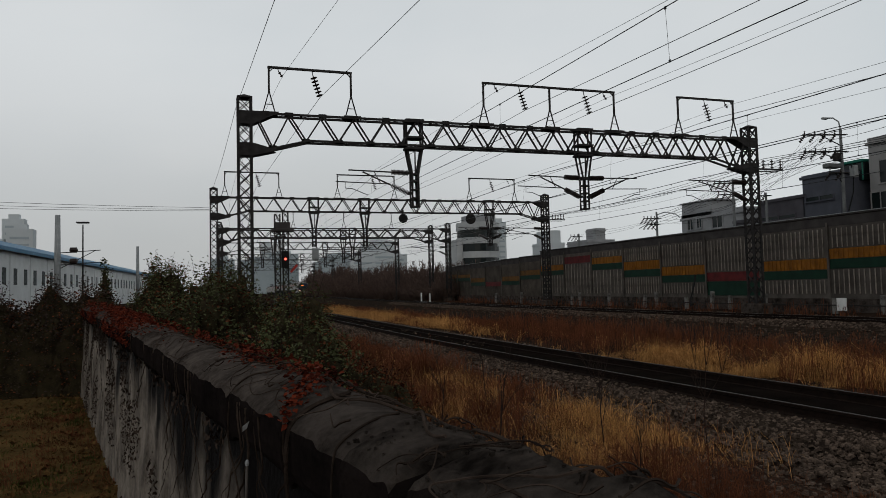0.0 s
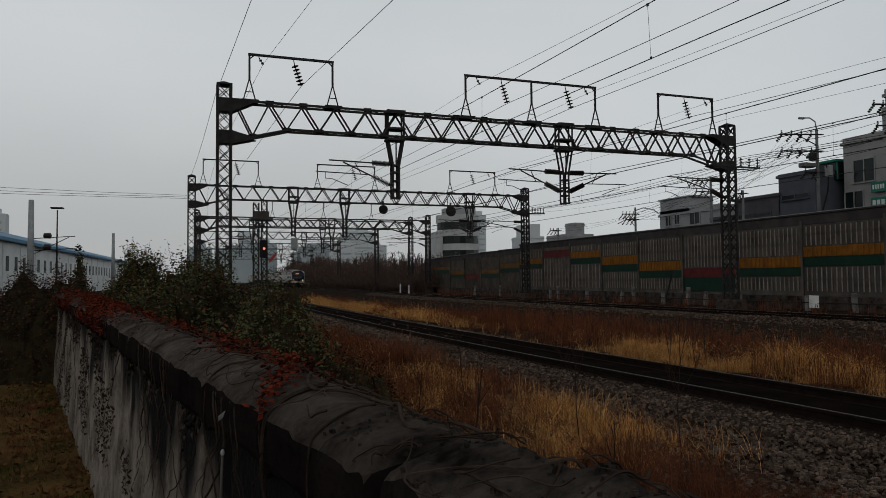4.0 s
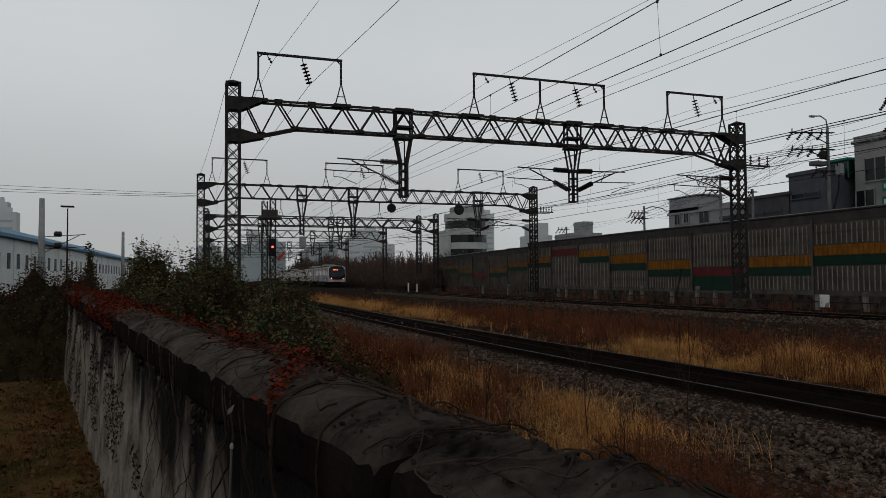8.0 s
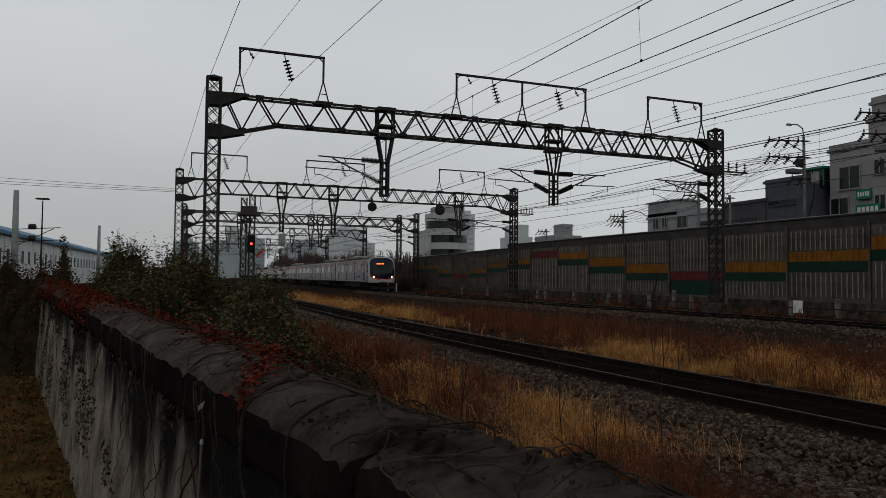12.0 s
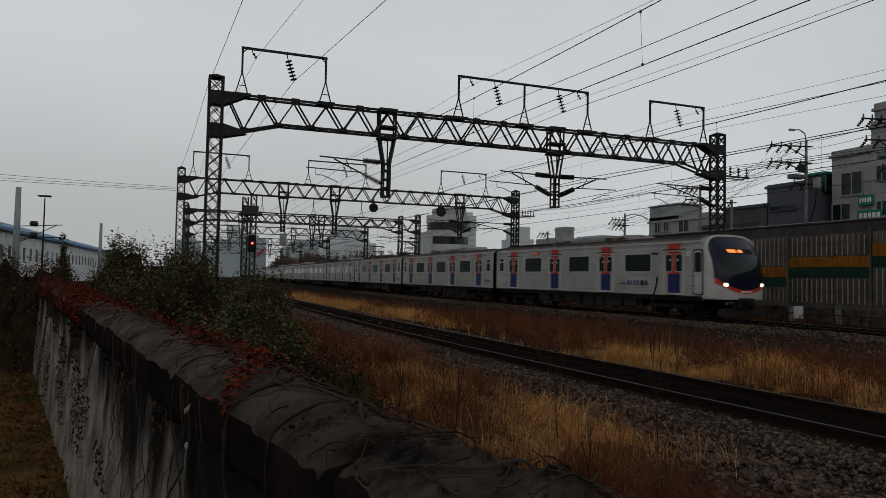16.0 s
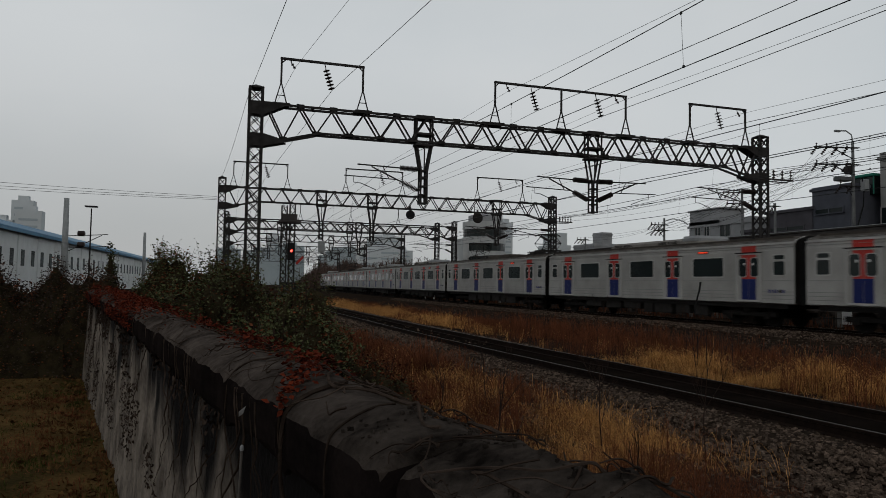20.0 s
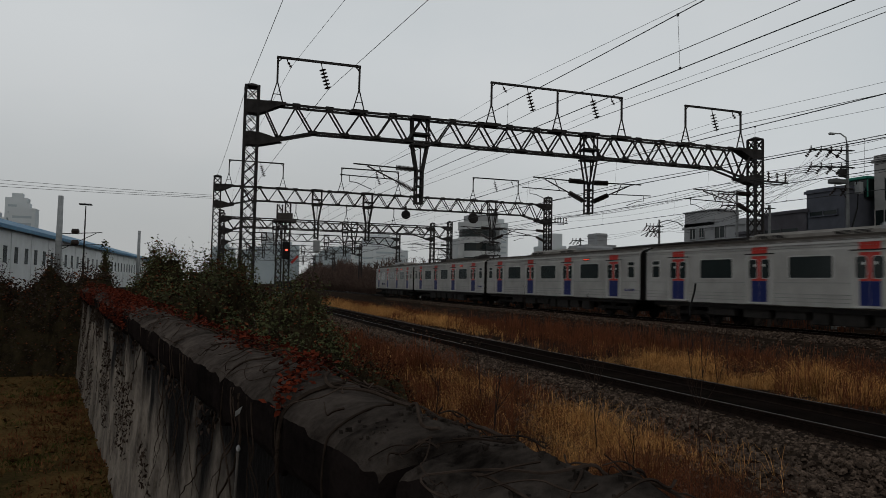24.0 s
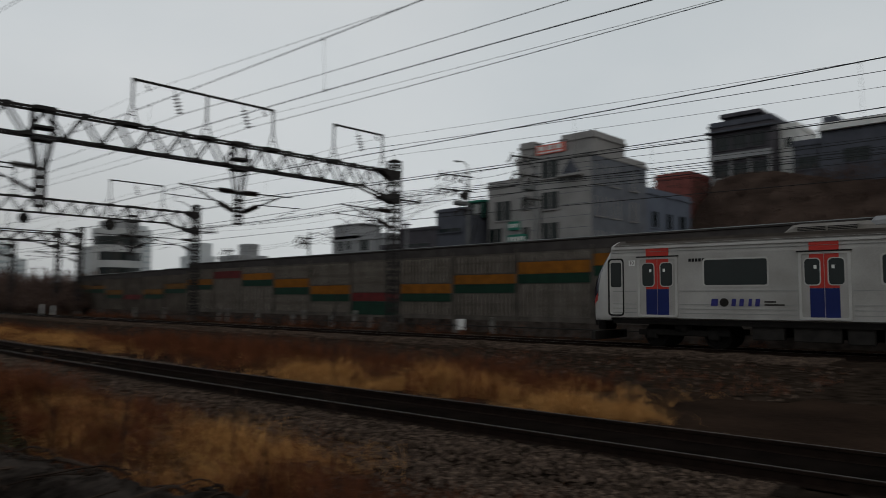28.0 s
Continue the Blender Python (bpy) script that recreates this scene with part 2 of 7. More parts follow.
M["roof_unit"] = material("dull roof casing", (0.24, 0.225, 0.205), 0.7, 0, (0.12, 0.108, 0.095), 1.4, 0.15)
M["train_dark"] = material("grimy underframe", (0.016, 0.014, 0.013), 0.85, 0.1, (0.008, 0.0075, 0.007), 4, 0.2)
M["train_box"] = material("grey equipment case", (0.030, 0.027, 0.025), 0.85, 0, (0.013, 0.012, 0.011), 3, 0.1)
M["train_red"] = material("train red", (0.44, 0.040, 0.030), 0.4, 0, (0.36, 0.034, 0.026), 2, 0.02)
M["train_blue"] = material("train blue", (0.012, 0.020, 0.105), 0.4, 0, (0.010, 0.016, 0.085), 2, 0.02)
M["train_mask"] = material("dark blue cab mask", (0.008, 0.010, 0.026), 0.2, 0, (0.007, 0.009, 0.022), 2, 0, spec=0.2)
M["train_bead"] = material("train side bead", (0.26, 0.26, 0.255), 0.5, 0.1, (0.2, 0.2, 0.195), 2, 0)
M["block_dark"] = material("sooty block", (0.022, 0.020, 0.018), 0.9, 0, (0.008, 0.007, 0.007), 2, 0.4, vary=0.3, spec=0.0)
M["glass"] = material("dark window glass", (0.010, 0.016, 0.016), 0.12, 0, (0.008, 0.012, 0.012), 1, 0, spec=0.22)
M["rubber"] = material("black rubber", (0.014, 0.014, 0.014), 0.8, bump=0)
M["ink"] = material("dark blue lettering", (0.035, 0.035, 0.17), 0.5, bump=0)
M["headlight"] = material("lit headlight", (1.0, 0.70, 0.52), 0.3, emit=3.2, bump=0)
M["led"] = material("orange display", (1.0, 0.20, 0.05), 0.4, emit=1.6, bump=0)
M["led_red"] = material("red display", (1.0, 0.07, 0.03), 0.4, emit=0.6, bump=0)
M["signal_red"] = material("lit red signal", (1.0, 0.05, 0.03), 0.4, emit=6, bump=0)
M["white"] = material("white paint", (0.70, 0.70, 0.68), 0.7, 0, (0.55, 0.55, 0.53), 2, 0.1)
M["shed_wall"] = material("cream shed wall", (0.62, 0.635, 0.63), 0.8, 0, (0.50, 0.51, 0.505), 0.6, 0.05)
M["blue_roof"] = material("blue sheet roof", (0.075, 0.19, 0.30), 0.55, 0.1, (0.055, 0.14, 0.23), 0.5, 0.05)
M["grey_render"] = material("grey tiled facade", (0.295, 0.287, 0.280), 0.8, 0, (0.205, 0.199, 0.194), 0.6, 0.15)
M["side_render"] = material("shade-tinted blue-grey render", (0.15, 0.16, 0.18), 0.8, 0, (0.09, 0.097, 0.112), 0.8, 0.15)
M["blue_render"] = material("blue-grey facade", (0.14, 0.16, 0.20), 0.8, 0, (0.10, 0.115, 0.15), 0.6, 0.15)
M["dark_house"] = material("dark house cladding", (0.085, 0.090, 0.108), 0.75, 0, (0.055, 0.058, 0.072), 1, 0.1)
M["brown_house"] = material("slate-grey shed wall", (0.085, 0.080, 0.090), 0.8, 0, (0.05, 0.047, 0.054), 1, 0.1)
M["pale_house"] = material("pale grey house", (0.30, 0.305, 0.31), 0.85, 0, (0.21, 0.214, 0.22), 0.7, 0.1)
M["tile_red"] = material("dull red roof", (0.22, 0.07, 0.06), 0.75, 0, (0.14, 0.05, 0.045), 2, 0.2)
M["sign_green"] = material("green sign", (0.02, 0.17, 0.12), 0.5, 0, (0.016, 0.13, 0.09), 2, 0)
M["sign_red"] = material("red banner", (0.62, 0.16, 0.12), 0.6, 0, (0.5, 0.13, 0.1), 2, 0)
M["office_white"] = material("dull white office wall", (0.44, 0.45, 0.45), 0.8, 0, (0.34, 0.35, 0.35), 0.5, 0.05)
# far building colours, lightened to carry the distance haze
M["far_tower"] = material("haze-paled far tower", (0.54, 0.57, 0.58), 0.9, 0, (0.47, 0.50, 0.515), 0.1, 0, spec=0.0)
M["far_blue"] = material("haze-blue far tower", (0.38, 0.43, 0.45), 0.9, 0, (0.32, 0.365, 0.385), 0.1, 0, spec=0.0)
M["hill"] = material("brushwood slope", (0.072, 0.050, 0.040), 0.95, 0, (0.026, 0.018, 0.0145), 0.5, 0.8, 8, spec=0.0)


# ---- building helpers ----
class Mesh:
    """Collects vertices and faces, with a material number for each face."""

    def __init__(self):
        self.v, self.f, self.m = [], [], []

    def add(self, verts, faces, mat=0):
        k = len(self.v)
        self.v += [tuple(p) for p in verts]
        self.f += [tuple(i + k for i in f) for f in faces]
        self.m += [mat] * len(faces)
        return self

    def box(self, x0, y0, z0, x1, y1, z1, mat=0):
        v = [(x, y, z) for z in (z0, z1) for y in (y0, y1) for x in (x0, x1)]
        return self.add(v, [(0, 2, 3, 1), (4, 5, 7, 6), (0, 1, 5, 4), (2, 6, 7, 3), (0, 4, 6, 2), (1, 3, 7, 5)], mat)

    def soft_box(self, x0, y0, z0, x1, y1, z1, r=0.02, mat=0):
        """A box whose edges are cut off by r."""
        xs, ys, zs = (x0, x1), (y0, y1), (z0, z1)
        v, idx = [], {}
        for i in (0, 1):
            for j in (0, 1):
                for k in (0, 1):
                    sx, sy, sz = r * (1 - 2 * i), r * (1 - 2 * j), r * (1 - 2 * k)
                    for a, d in enumerate(((0, sy, sz), (sx, 0, sz), (sx, sy, 0))):
                        idx[i, j, k, a] = len(v)
                        v.append((xs[i] + d[0], ys[j] + d[1], zs[k] + d[2]))
        f = []
        for i in (0, 1):
            o = [idx[i, j, k, 0] for j, k in ((0, 0), (1, 0), (1, 1), (0, 1))]
            f.append(tuple(o if i else o[::-1]))
            o = [idx[j, i, k, 1] for j, k in ((0, 0), (0, 1), (1, 1), (1, 0))]
            f.append(tuple(o if i else o[::-1]))
            o = [idx[j, k, i, 2] for j, k in ((0, 0), (1, 0), (1, 1), (0, 1))]
            f.append(tuple(o if i else o[::-1]))
        for j in (0, 1):
            for k in (0, 1):
                f.append((idx[0, j, k, 1], idx[1, j, k, 1], idx[1, j, k, 2], idx[0, j, k, 2]))
                f.append((idx[j, 0, k, 0], idx[j, 1, k, 0], idx[j, 1, k, 2], idx[j, 0, k, 2]))
                f.append((idx[j, k, 0, 0], idx[j, k, 1, 0], idx[j, k, 1, 1], idx[j, k, 0, 1]))
                for i in (0, 1):
                    f.append((idx[i, j, k, 0], idx[i, j, k, 1], idx[i, j, k, 2]))
        return self.add(v, f, mat)

    def bar(self, p, q, w, h=None, mat=0):
        """A straight bar of w by h from p to q."""
        p, q, h = Vector(p), Vector(q), h or w
        d = (q - p).normalized()
        a = d.cross(Vector((0, 0, 1)))
        a = a.normalized() if a.length > 1e-3 else Vector((1, 0, 0))
        b = d.cross(a)
        v = [e + a * (sx * w / 2) + b * (sy * h / 2) for e in (p, q) for sx, sy in ((-1, -1), (1, -1), (1, 1), (-1, 1))]
        return self.add(v, [(3, 2, 1, 0), (4, 5, 6, 7), (0, 1, 5, 4), (1, 2, 6, 5), (2, 3, 7, 6), (3, 0, 4, 7)], mat)

    def tube(self, pts, r, n=5, mat=0, r2=None):
        """A round tube along pts, from radius r to r2."""
        pts = [Vector(p) for p in pts]
        r2 = r if r2 is None else r2
        v, f = [], []
        for i, p in enumerate(pts):
            d = (pts[min(i + 1, len(pts) - 1)] - pts[max(i - 1, 0)]).normalized()
            a = d.cross(Vector((0, 0, 1)))
            a = a.normalized() if a.length > 1e-3 else Vector((1, 0, 0))
            b, rr = d.cross(a), r + (r2 - r) * i / max(len(pts) - 1, 1)
            v += [p + (a * math.cos(2 * math.pi * k / n) + b * math.sin(2 * math.pi * k / n)) * rr for k in range(n)]
        for i in range(len(pts) - 1):
            f += [(i * n + k, i * n + (k + 1) % n, i * n + n + (k + 1) % n, i * n + n + k) for k in range(n)]
        f += [tuple(range(n - 1, -1, -1)), tuple(range(len(v) - n, len(v)))]
        return self.add(v, f, mat)

    def lathe(self, axis_p, axis_d, prof, n=10, mat=0):
        """Rings (distance along the axis, radius) round a straight axis."""
        d = Vector(axis_d).normalized()
        a = d.cross(Vector((0, 0, 1)))
        a = a.normalized() if a.length > 1e-3 else Vector((1, 0, 0))
        b, p0 = d.cross(a), Vector(axis_p)
        v, f = [], []
        for s, r in prof:
            v += [p0 + d * s + (a * math.cos(2 * math.pi * k / n) + b * math.sin(2 * math.pi * k / n)) * r for k in range(n)]
        for i in range(len(prof) - 1):
            f += [(i * n + k, i * n + (k + 1) % n, i * n + n + (k + 1) % n, i * n + n + k) for k in range(n)]
        f += [tuple(range(n - 1, -1, -1)), tuple(range(len(v) - n, len(v)))]
        return self.add(v, f, mat)

    def prism(self, prof, y0, y1, mat=0):
        """A profile of (x, z), drawn out from y0 to y1."""
        n = len(prof)
        v = [(x, y, z) for y in (y0, y1) for x, z in prof]
        return self.add(v, [tuple(range(n)), tuple(range(2 * n - 1, n - 1, -1))] + [(i, i + n, (i + 1) % n + n, (i + 1) % n) for i in range(n)], mat)

    def data(self, name, mats, smooth=False):
        me = bpy.data.meshes.new(name)
        me.from_pydata([tuple(p) for p in self.v], [], self.f)
        for m in mats if isinstance(mats, (list, tuple)) else [mats]:
            me.materials.append(M[m])
        me.polygons.foreach_set("material_index", self.m)
        if smooth:
            me.polygons.foreach_set("use_smooth", [True] * len(self.f))
        bm = bmesh.new()
        bm.from_mesh(me)
        bmesh.ops.recalc_face_normals(bm, faces=bm.faces)
        bm.to_mesh(me)
        bm.free()
        return me


def part(name, mesh, mats, parent=None, label="", smooth=False):
    """Links a Mesh (or ready mesh data) as one object under parent."""
    ob = new(name, mesh if isinstance(mesh, bpy.types.Mesh) else mesh.data(name, mats, smooth))
    ob.parent = parent
    if label:
        tagged(ob, label)
    return ob


def thing(name, label, category, m=None, group="", kind=""):
    """An Empty at the base of a thing."""
    ob = tagged(new(name), label, category, group, kind)
    ob.empty_display_size = 0.2
    ob.matrix_basis = m or Matrix()
    return ob

# ---- the ground and the tracks ----
def bend(y):
    """How far the line swings to the side, along its gentle curve."""
    if y > 85:
        return 0.402 + (y - 85) * 0.03496
    if y > 0:
        return 7.6e-4 * (y - 62) ** 2
    return 2.92 + 0.0942 * 12 * (1 - math.exp(y / 12))


def siding(y):
    return 7.7 + (1.3e-3 * (30 - y) ** 2 if 0 < y < 30 else 1.17 + 0.078 * 12 * (1 - math.exp(y / 12)) if y <= 0 else 0.0)


def main_b(y):
    return 13.9 + bend(y)


def main_c(y):
    return 18.2 + bend(y)


def main_d(y):
    return 22.2 + bend(y)


def heading(line, y):
    """The turn of a line at y, in degrees."""
    return -math.degrees(math.atan((line(y + 0.5) - line(y - 0.5))))


def wall_x(y):
    """The inner edge of the wall's coping."""
    return 0.187 - 0.180 * (y - 2.53) - (0.012 * (y - 6) if y > 6 else 0.0)


LINE_Y = [-60, -45, -30] + [-24 + 3 * k for k in range(44)] + [112, 120, 135, 150, 175, 200, 240, 300]


def sweep(mb, line, prof, mat=0):
    """A profile of (offset, z) drawn along a line."""
    n, k = len(prof), len(mb.v)
    for y in LINE_Y:
        x = line(y)
        mb.v += [(x + a, y, z) for a, z in prof]
    for j in range(len(LINE_Y) - 1):
        for i in range(n):
            a, b = k + j * n + i, k + j * n + (i + 1) % n
            mb.f.append((a, b, b + n, a + n))
            mb.m.append(mat)


def ground_wave(x, y):
    return 0.10 * noise.noise((x * 0.35, y * 0.35, 0.3)) + 0.035 * noise.noise((x * 1.7, y * 1.7, 4.0))


def ground_sheet():
    """One sheet: finely waved near the line, out to the horizon."""
    g = Mesh()
    xs = [-2500, -600, -150, -60, -30, -15, -8, -4] + [i * 0.8 for i in range(-4, 55)] + [48, 56, 70, 110, 300, 900, 2500]
    ys = [-900, -200, -60, -25, -12] + [i * 1.2 for i in range(-8, 110)] + [150, 180, 230, 320, 600, 1200, 3000]
    for y in ys:
        for x in xs:
            z = -0.42
            if -25 < x < 48 and -12 < y < 140:
                z += ground_wave(x, y)
            if 1.2 < x < 5:
                z += 0.10
            if x < 0.45 - 0.18 * (y - 2.53) and -30 < x and -14 < y < 17.5:
                z -= 0.3
            if x > 25:
                z += 0.2 * min(1, (x - 25) / 2)
            g.v.append((x, y, z))
    nx = len(xs)
    for j in range(len(ys) - 1):
        for i in range(nx - 1):
            g.f.append((j * nx + i, j * nx + i + 1, j * nx + nx + i + 1, j * nx + nx + i))
            g.m.append(0)
    return tagged(part("ground", g, "ground"), "dark cinder ground along the railway line", "ground", kind="structure")


ground_sheet()


def ballast_bed(name, x0, x1, label, line, top=-0.2):
    b = Mesh()
    xs = [x0 - 0.7, x0 - 0.1, x0 + 0.25] + [x0 + 0.25 + (x1 - x0 - 0.5) * k / 8 for k in range(1, 8)] + [x1 - 0.25, x1 + 0.1, x1 + 0.7]
    ys = [-40 + 0.9 * k for k in range(180)] + [124, 140, 170, 220, 300]
    n = len(xs)
    for y in ys:
        for i, x in enumerate(xs):
            z = top - (0.42 if i in (0, n - 1) else 0.08 if i in (1, n - 2) else 0)
            b.v.append((x + line(y) + 0.12 * noise.noise((x, y * 0.5, 2)), y, z + 0.05 * noise.noise((x * 2.3, y * 2.3, 1))))
    for j in range(len(ys) - 1):
        for i in range(n - 1):
            b.f.append((j * n + i, j * n + i + 1, j * n + n + i + 1, j * n + n + i))
            b.m.append(0)
    return tagged(part(name, b, "ballast"), label, "ballast", kind="structure")


ballast_bed("ballast_bed_1", -1.9, 1.7, "grey stone ballast under the single siding track", siding, -0.31)
MAIN_BED = [(11.4, -.56), (12.6, -.47), (14.2, -.41), (16.0, -.36), (17.8, -.31), (19.2, -.27), (19.9, -.14), (20.4, -.08), (20.9, -.13), (21.6, -.2), (22.8, -.2), (23.6, -.15), (24.2, -.13), (24.9, -.42)]


def main_bed():
    """The raised bed of the running track, with the old empty bed falling away before it."""
    b, ys, n = Mesh(), [-40 + 0.7 * k for k in range(230)] + [124, 140, 170, 220, 300], len(MAIN_BED)
    for y in ys:
        for x, z in MAIN_BED:
            b.v.append((x + bend(y) + 0.14 * noise.noise((x, y * 0.5, 2)), y, z + 0.07 * noise.noise((x * 1.3, y * 1.3, 1))))
    for j in range(len(ys) - 1):
        for i in range(n - 1):
            b.f.append((j * n + i, j * n + i + 1, j * n + n + i + 1, j * n + n + i))
            b.m.append(0)
    return tagged(part("ballast_bed_2", b, "ballast"), "raised dark ballast bed under the running track", "ballast", kind="structure")


main_bed()


def track(line, label, sleeper_mesh, single, drop=0.0):
    t = thing("railway_track", label, "railway track", pose(0, 0, drop), "tracks")
    for c in (-0.7535, 0.7535):
        r = Mesh()
        sweep(r, line, [(c - .072, -.16), (c + .072, -.16), (c + .072, -.148), (c + .01, -.13), (c + .01, -.045), (c + .035, -.035), (c + .035, -.006), (c + .028, 0.0),
                        (c - .028, 0.0), (c - .035, -.006), (c - .035, -.035), (c - .01, -.045), (c - .01, -.13), (c - .072, -.148)])
        rail = part("rail", r, "rail", t)
        h = Mesh()
        sweep(h, line, [(c - .022, -.002), (c + .022, -.002), (c + .022, .002), (c - .022, .002)])
        part("rail_head", h, "rust_head" if drop else "rail_top", rail, "polished running surface of the rail")
    lo, hi = single
    for k in range(lo, hi):
        ob = part("sleeper", sleeper_mesh, "", t)
        ob.matrix_basis = pose(line(k * 0.62), k * 0.62, 0, 0, 0, heading(line, k * 0.62) + random.uniform(-0.8, 0.8))
    rest = Mesh()
    for k in [k for k in range(-50, 330) if not lo <= k < hi]:
        x = line(k * 0.62)
        rest.box(x - 1.22, k * 0.62 - 0.12, -0.28, x + 1.22, k * 0.62 + 0.12, -0.165)
    tagged(part("far_sleepers", rest, "sleeper", t), kind="stuff")
    return t


sl = Mesh().soft_box(-1.22, -0.125, -0.3, 1.22, 0.125, -0.158, 0.025)
for s in (-1, 1):
    sl.soft_box(s * 0.7535 - 0.17, -0.09, -0.165, s * 0.7535 + 0.17, 0.09, -0.147, 0.008)
SLEEPER = sl.data("sleeper", "sleeper")
track(siding, "rusty siding track with dark sleepers sunk in ballast", SLEEPER, (2, 90), -0.14)
track(main_d, "main line track that carries the commuter train", SLEEPER, (10, 40))


dirt = Mesh()
sweep(dirt, siding, [(-.70, -.40), (-.66, -.275), (-.3, -.27), (.3, -.27), (.66, -.275), (.70, -.40)])
tagged(part("track_dirt", dirt, "track_dirt"), "black dirt strip filling the siding track", "track bed", kind="structure")


def stones():
    """Loose ballast stones on and beside the beds."""
    s = Mesh()
    base = [(-1, -1, -.6), (1, -.8, -.7), (.9, 1, -.6), (-.8, .9, -.7), (-.7, -.8, .6), (.8, -.6, .7), (.6, .8, .5), (-.6, .6, .8)]
    faces = [(0, 3, 2, 1), (4, 5, 6, 7), (0, 1, 5, 4), (1, 2, 6, 5), (2, 3, 7, 6), (3, 0, 4, 7)]
    zones = [(26000, -3.6, 2.3, 2.5, 20, -0.315, 0.025), (7000, -2.6, 2.2, 20, 60, -0.30, 0.045), (1500, 12.2, 19.6, 5, 60, 0, 0.036), (9000, 19.4, 21.2, 6, 80, 0, 0.042),
             (1600, 22.8, 24.8, 8, 50, 0, 0.05), (900, 25.5, 28.0, 12, 50, -0.24, 0.05)]
    offs, tops = [q[0] for q in MAIN_BED], [q[1] for q in MAIN_BED]
    for n, x0, x1, y0, y1, z, size in zones:
        for _ in range(n):
            x, y = random.uniform(x0, x1), y0 + (y1 - y0) * random.random() ** 1.4
            zz = z
            if x0 < 0:
                if abs(x) < .8 and random.random() < .93:
                    continue
                edge = max(0.0, -1.75 - x) + max(0.0, x - 1.6)
                zz, x = z - 0.16 * min(1.0, edge / 0.7), x + siding(y)
            elif x0 < 25:
                k = max(i for i in range(len(offs) - 1) if offs[i] <= x)
                zz = tops[k] + (tops[k + 1] - tops[k]) * (x - offs[k]) / (offs[k + 1] - offs[k])
                zz, x = zz + 0.07 * noise.noise((x * 1.3, y * 1.3, 1)), x + bend(y)
            c, sn, k = math.cos(a := random.uniform(0, 6.3)), math.sin(a), size * random.uniform(0.6, 1.5)
            kz = k * random.uniform(0.5, 0.9)
            tx, ty = random.uniform(-.9, .9), random.uniform(-.9, .9)
            s.add([(x + (px * c - py * sn) * k * random.uniform(.6, 1.2), y + (px * sn + py * c) * k * random.uniform(.7, 1.1), zz + 0.008 + pz * kz + (px * tx + py * ty) * k * .6) for px, py, pz in base], faces)
    for _ in range(11000):
        y = 2.0 + 10 * random.random() ** 1.3
        off = -2.2 - 3.2 * random.random() ** 1.4
        x = siding(y) + off
        if x < wall_x(y) + 1.1 or random.random() < .25 + .18 * (-2.2 - off):
            continue
        z = -.42 + ground_wave(x, y) + (.10 if 1.2 < x < 5 else .02) + random.uniform(-.004, .016)
        c, sn, k = math.cos(a := random.uniform(0, 6.3)), math.sin(a), .024 * random.uniform(.5, 1.5)
        s.add([(x + (px * c - py * sn) * k * random.uniform(.6, 1.2), y + (px * sn + py * c) * k * random.uniform(.7, 1.1), z + pz * k * .7) for px, py, pz in base], faces)
    tagged(part("ballast_stones", s, "stone"), "loose grey and brown ballast stones along the tracks", "stones", kind="stuff")


stones()

# ---- gantries ----
GY = 29.1


def up_z(z):
    return 1.55 + 1.04 * (z - 1.55)


def lattice(mb, x, y, z0, z1, w, d, step, leg=0.075, brace=0.035):
    """A square lattice mast."""
    cs = [(x - w / 2, y - d / 2), (x + w / 2, y - d / 2), (x + w / 2, y + d / 2), (x - w / 2, y + d / 2)]
    for cx, cy in cs:
        mb.bar((cx, cy, z0), (cx, cy, z1), leg)
    n = max(1, round((z1 - z0) / step))
    for i in range(n):
        a, b = z0 + (z1 - z0) * i / n, z0 + (z1 - z0) * (i + 1) / n
        for k in range(4):
            p, q = cs[k], cs[(k + 1) % 4]
            mb.bar((*p, a), (*q, b), brace, 0.03)
            mb.bar((*q, a), (*p, b), brace, 0.03)


def insulator(mb, p, q, n=5, r=0.075):
    """A string of porcelain sheds from p to q."""
    p, q = Vector(p), Vector(q)
    d, L = (q - p).normalized(), (q - p).length
    prof = [(0, 0.02)]
    for i in range(n):
        s = L * (i + 0.5) / n
        prof += [(s - L * 0.30 / n, 0.025), (s - L * 0.12 / n, r), (s + L * 0.08 / n, r * 0.9), (s + L * 0.25 / n, 0.025)]
    prof.append((L, 0.02))
    mb.lathe(p, d, prof, 8)


